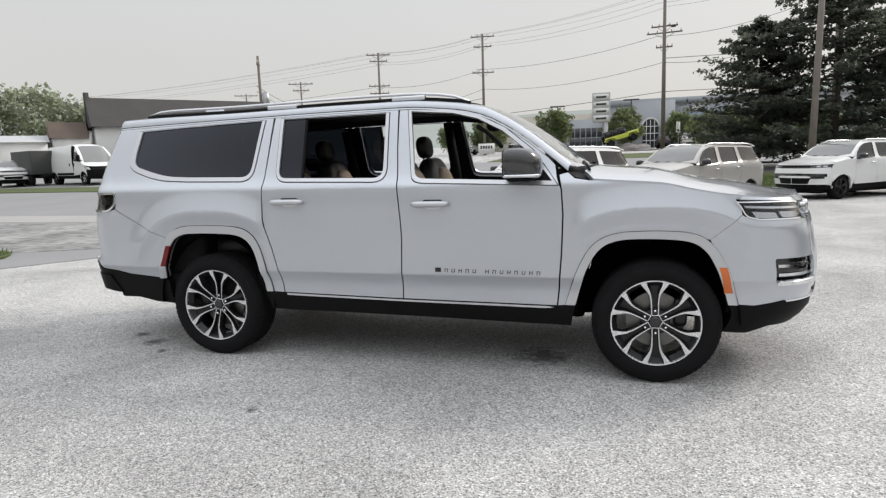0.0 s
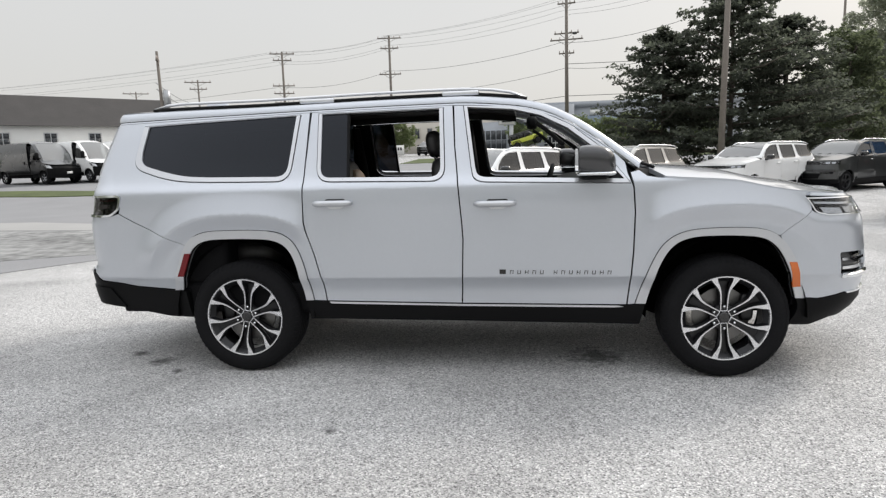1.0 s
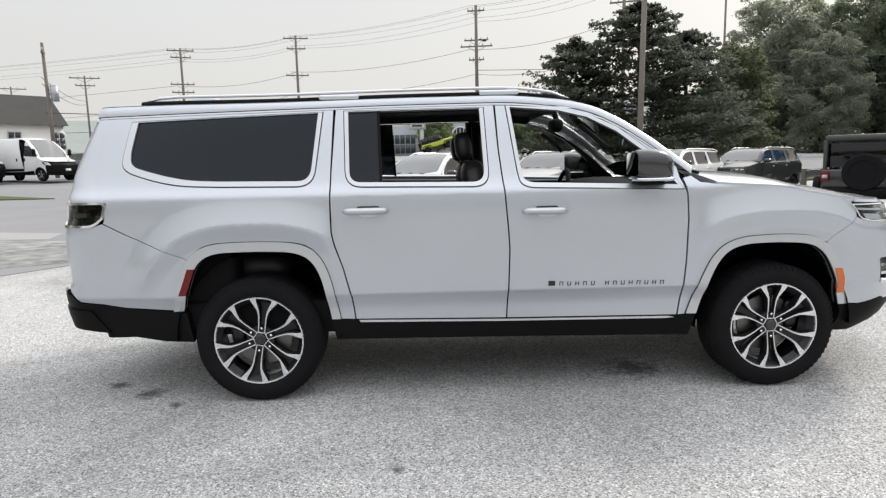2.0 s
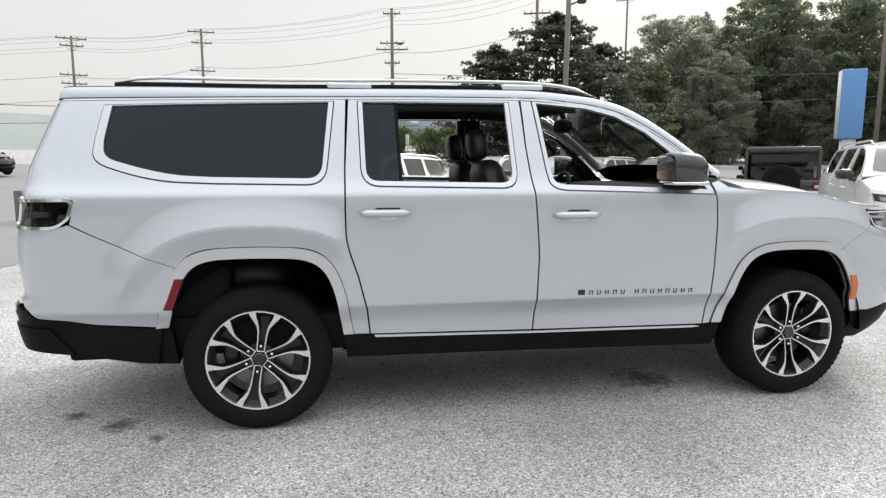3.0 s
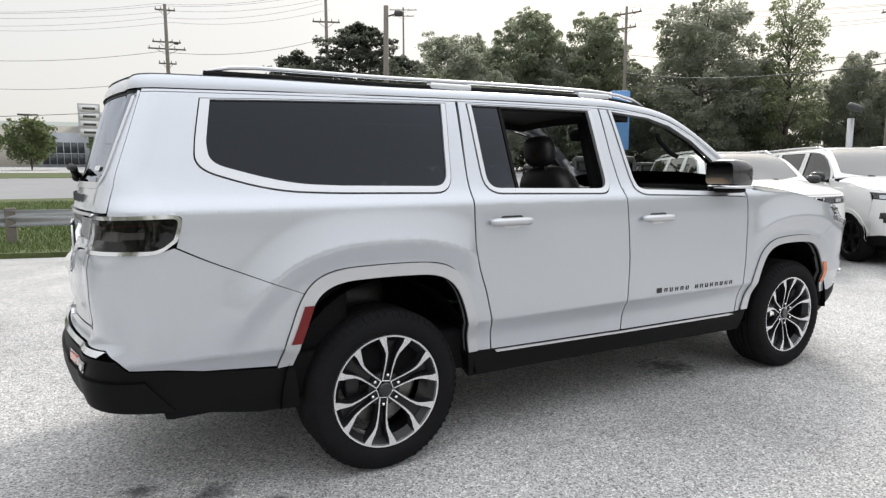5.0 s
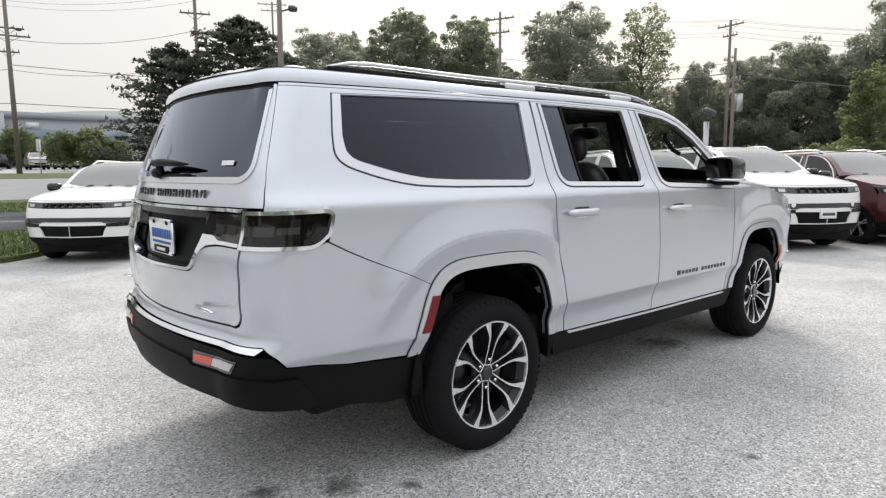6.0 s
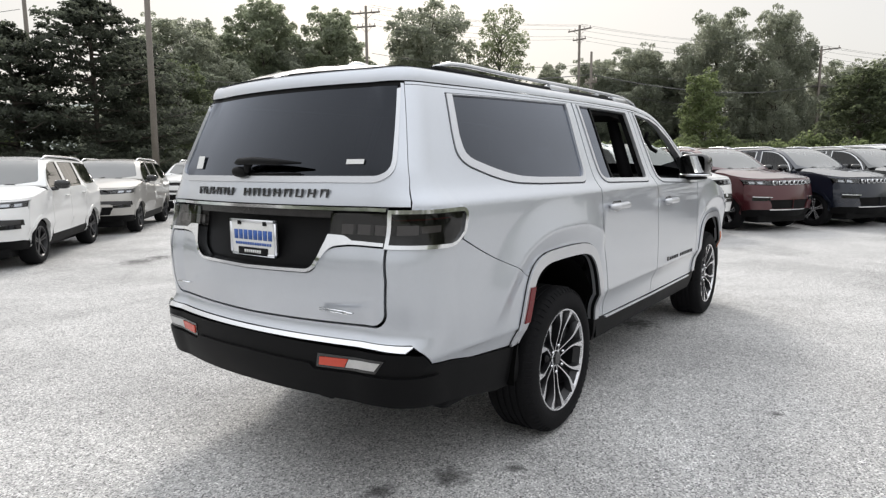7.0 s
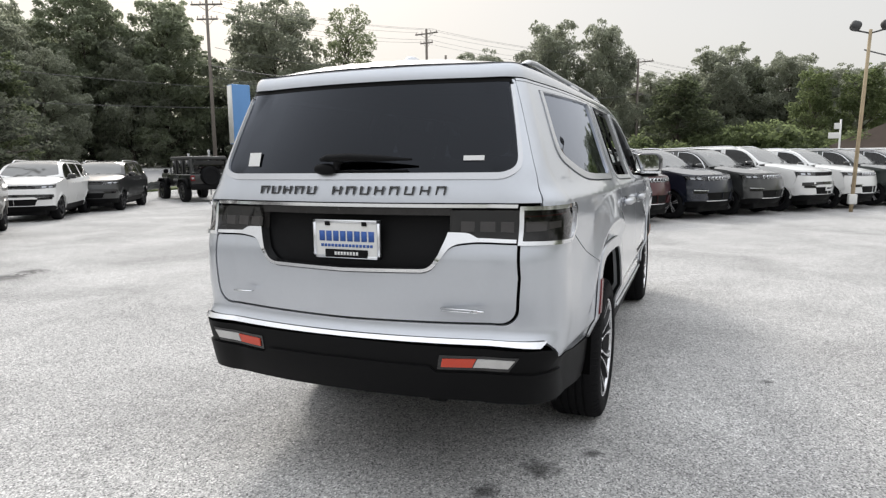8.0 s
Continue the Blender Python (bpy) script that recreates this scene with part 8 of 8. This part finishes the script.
    deck_panel("windscreen", D, offset_ring(sc, 0.012), G_SCREEN, van, d=-0.004, depth=0, grid=0.3, step=0.15)
    bm = bmesh.new()
    box(bm, -0.95, 2.7, -0.85, 0.85, 0.35, 2.2, 0.05)
    box(bm, 2.7, 4.3, -0.85, 0.85, 0.35, 1.15, 0.05)
    part("cabin_floor", bm, M_INNER, van)
    bm = bmesh.new()
    box(bm, wb + 0.955, wb + 0.97, -0.17, 0.17, 0.55, 0.68)
    part("licence_plate", bm, M_WHITE, van)
    van.matrix_world = m
    return van


def on_ground(x, y, heading, sink=0.0):
    return pose(x, y, gz(x, y) - sink, 0, 0, heading)


v1 = cargo_van("white high-roof cargo van", P_WHITE, on_ground(-32.1, 27.9, -20))
v2 = copy_thing(v1, on_ground(-29.0, 30.4, -20))
repaint(v2, (P_WHITE,), P_BLACK, "black high-roof cargo van")
copy_thing(v1, on_ground(-27.1, 31.7, -20))
copy_thing(v1, on_ground(-24.1, 33.5, -20))
repaint(copy_thing(crossover, on_ground(-20.5, 35.5, -30)), (P_WHITE,), P_GREY, "dark grey car parked behind the vans")
tagged(copy_thing(crossover, on_ground(-36.8, 27.6, -38)), "small white car beside the vans", group="cars across the road")
# dark box trailer beside the vans
tr = thing("box_truck", "dark box truck body behind the vans", "truck", "", on_ground(-34.2, 27.4, -20))
bm = bmesh.new()
box(bm, -1.5, 1.6, -1.0, 1.0, 0.7, 2.2, 0.05)
part("box_body", bm, M_LAMPHEAD, tr)
for x in (-0.9, 0.9):
    for y in (-0.85, 0.85):
        bm = bmesh.new()
        rod(bm, (x, y - 0.14, 0.38), (x, y + 0.14, 0.38), 0.38, 0.38, 18)
        part("tyre", bm, M_RUBBER, tr)
bm = bmesh.new()
box(bm, -1.6, 1.7, -0.5, 0.5, 0.45, 0.7)
part("chassis", bm, M_BLACK, tr)

# off-roader seen from behind


def off_roader(label, paint, m, group=""):
    """A square off-road car, tail towards -x, rear axle at the origin."""
    t = thing("off_road_car", label, "car", group)
    bm = bmesh.new()
    box(bm, -0.62, 3.05, -0.78, 0.78, 0.62, 1.12, 0.05)
    box(bm, 2.0, 3.35, -0.68, 0.68, 0.75, 1.18, 0.08)
    part("body", bm, paint, t)
    bm = bmesh.new()
    box(bm, -0.60, 1.9, -0.74, 0.74, 1.70, 1.84, 0.06)
    for x in (-0.56, 0.35, 1.15):
        for y in (-0.72, 0.72):
            box(bm, x - 0.05, x + 0.07, y - 0.035, y + 0.035, 1.1, 1.74, 0.01)
    part("hard_top", bm, M_LAMPHEAD, t)
    for y in (-0.735, 0.735):
        for x0, x1 in ((-0.48, 0.30), (0.43, 1.10), (1.24, 1.85)):
            bm = bmesh.new()
            box(bm, x0, x1, y - 0.008, y + 0.008, 1.14, 1.68)
            part("window", bm, G_CAR, t)
    bm = bmesh.new()
    box(bm, -0.605, -0.59, -0.62, 0.62, 1.16, 1.66, 0.004)
    part("rear_window", bm, G_CAR, t)
    bm = bmesh.new()
    q = [bm.verts.new(v) for v in ((1.93, -0.70, 1.74), (1.93, 0.70, 1.74), (2.12, 0.70, 1.16), (2.12, -0.70, 1.16))]
    bm.faces.new(q)
    part("windscreen", bm, G_SCREEN, t)
    bm = bmesh.new()
    box(bm, -0.80, -0.60, -0.80, 0.80, 0.50, 0.72, 0.04)
    part("rear_bumper", bm, M_BLACK, t)
    bm = bmesh.new()
    spin(bm, [(0.0, 0.0), (0.24, 0.0), (0.26, 0.02), (0.36, 0.02), (0.385, -0.03), (0.385, -0.20), (0.3, -0.23)], (-0.82, 0.0, 1.05), (-1, 0, 0), 30)
    bmesh.ops.recalc_face_normals(bm, faces=bm.faces)
    part("spare_wheel", sharp(bm, 40), M_RUBBER, t)
    for y in (-0.70, 0.70):
        bm = bmesh.new()
        box(bm, -0.66, -0.60, y - 0.08, y + 0.08, 0.86, 1.08, 0.01)
        l = part("tail_lamp", bm, M_RED, t)
        bm = bmesh.new()
        box(bm, -0.665, -0.655, y - 0.05, y + 0.05, 0.93, 1.0)
        part("lamp_lens", bm, M_LAMPWHITE, l)
    bm = bmesh.new()
    box(bm, -0.70, -0.66, -0.74, -0.44, 0.74, 0.88, 0.004)
    part("licence_plate", bm, M_WHITE, t)
    for side in (1, -1):
        for x in (0.0, 2.6):
            simple_wheel(t, x, side, 0.41, 0.94, False, 0.26)
            bm = bmesh.new()
            tube(bm, [(x - 0.52, -side * 0.86, 0.62), (x - 0.36, -side * 0.86, 0.92), (x + 0.36, -side * 0.86, 0.92), (x + 0.56, -side * 0.86, 0.60)], 0.09, 6, flat=0.5)
            part("fender", bm, M_BLACK, t)
        bm = bmesh.new()
        blob(bm, (1.95, -side * 0.92, 1.25), (0.10, 0.2, 0.18), 3, None, 10, 6)
        part("mirror", bm, M_BLACK, t)
    t.matrix_world = m
    return t


wr = off_roader("dark square off-road car with a spare wheel behind", P_BLACK, on_ground(17.0, 17.3, 62), "off-road cars")
wr2 = copy_thing(wr, on_ground(10.6, 8.6, 50))
wr3 = copy_thing(wr, on_ground(21.6, 16.8, 60))
tagged(wr3, "dark square off-road car beyond the white suvs")
tagged(wr2, "black square off-road car with a hard top and spare wheel")
jeep = copy_thing(wr, pose(1.2, 72.5, gz(0, 72.5) + 0.55, 0, -15, 8))
repaint(jeep, (P_BLACK,), P_YELLOW, "yellow-green off-road car tilted on a display rock")
rock = thing("display_rock", "grey rock mound carrying the display car", "rock", "", pose(3.4, 72.5, gz(0, 72.5) - 0.3))
bm = bmesh.new()
bmesh.ops.create_icosphere(bm, subdivisions=4, radius=1.0)
for v in bm.verts:
    v.co *= 1 + 0.25 * noise.noise(v.co * 2.1) + 0.08 * noise.noise(v.co * 6)
    v.co.x *= 3.0
    v.co.y *= 2.0
    v.co.z *= 1.1
part("rock", bm, M_ROCK, rock, smooth=False)
# cars before the dealership
rnd = random.Random(12)
k = 0
for x, head in ((-16, 250), (-10.5, 262), (7.5, 80), (10.2, 268), (13.2, 275), (16.5, 90), (19.6, 265), (23, 272), (26.2, 85), (29, 268)):
    src = big if k % 2 else crossover
    y = 78 + (k % 3) * 2.2
    c = copy_thing(src, on_ground(x, y, head))
    paint = (P_WHITE, P_GREY, P_BLACK, P_SILVERGREY, P_WHITE, P_NAVY, P_GREY)[k % 7]
    repaint(c, (P_WHITE, P_MAROON), paint, ("white", "dark grey", "black", "warm silver", "white", "navy", "dark grey")[k % 7] + " car parked before the dealership")
    tagged(c, group="cars across the road")
    k += 1
# small trees and bushes before the dealership
young = broadleaf("small light green tree before the dealership", 5.2, 5.0, L_BRIGHT, 88, 5000, 0.13, 0.25, 0.2, "small trees across the road")
young.matrix_world = pose(-5.5, 72, gz(0, 72))
for x, y, s in ((2.6, 82, 1.05), (11.2, 68.5, 0.75), (13.4, 67.4, 0.82), (15.6, 67.2, 0.62), (9.5, 84, 0.9), (21.0, 66, 0.8), (-14.5, 76, 0.95), (-18.5, 74, 0.8)):
    plant(young, x, y, s, x * 31)
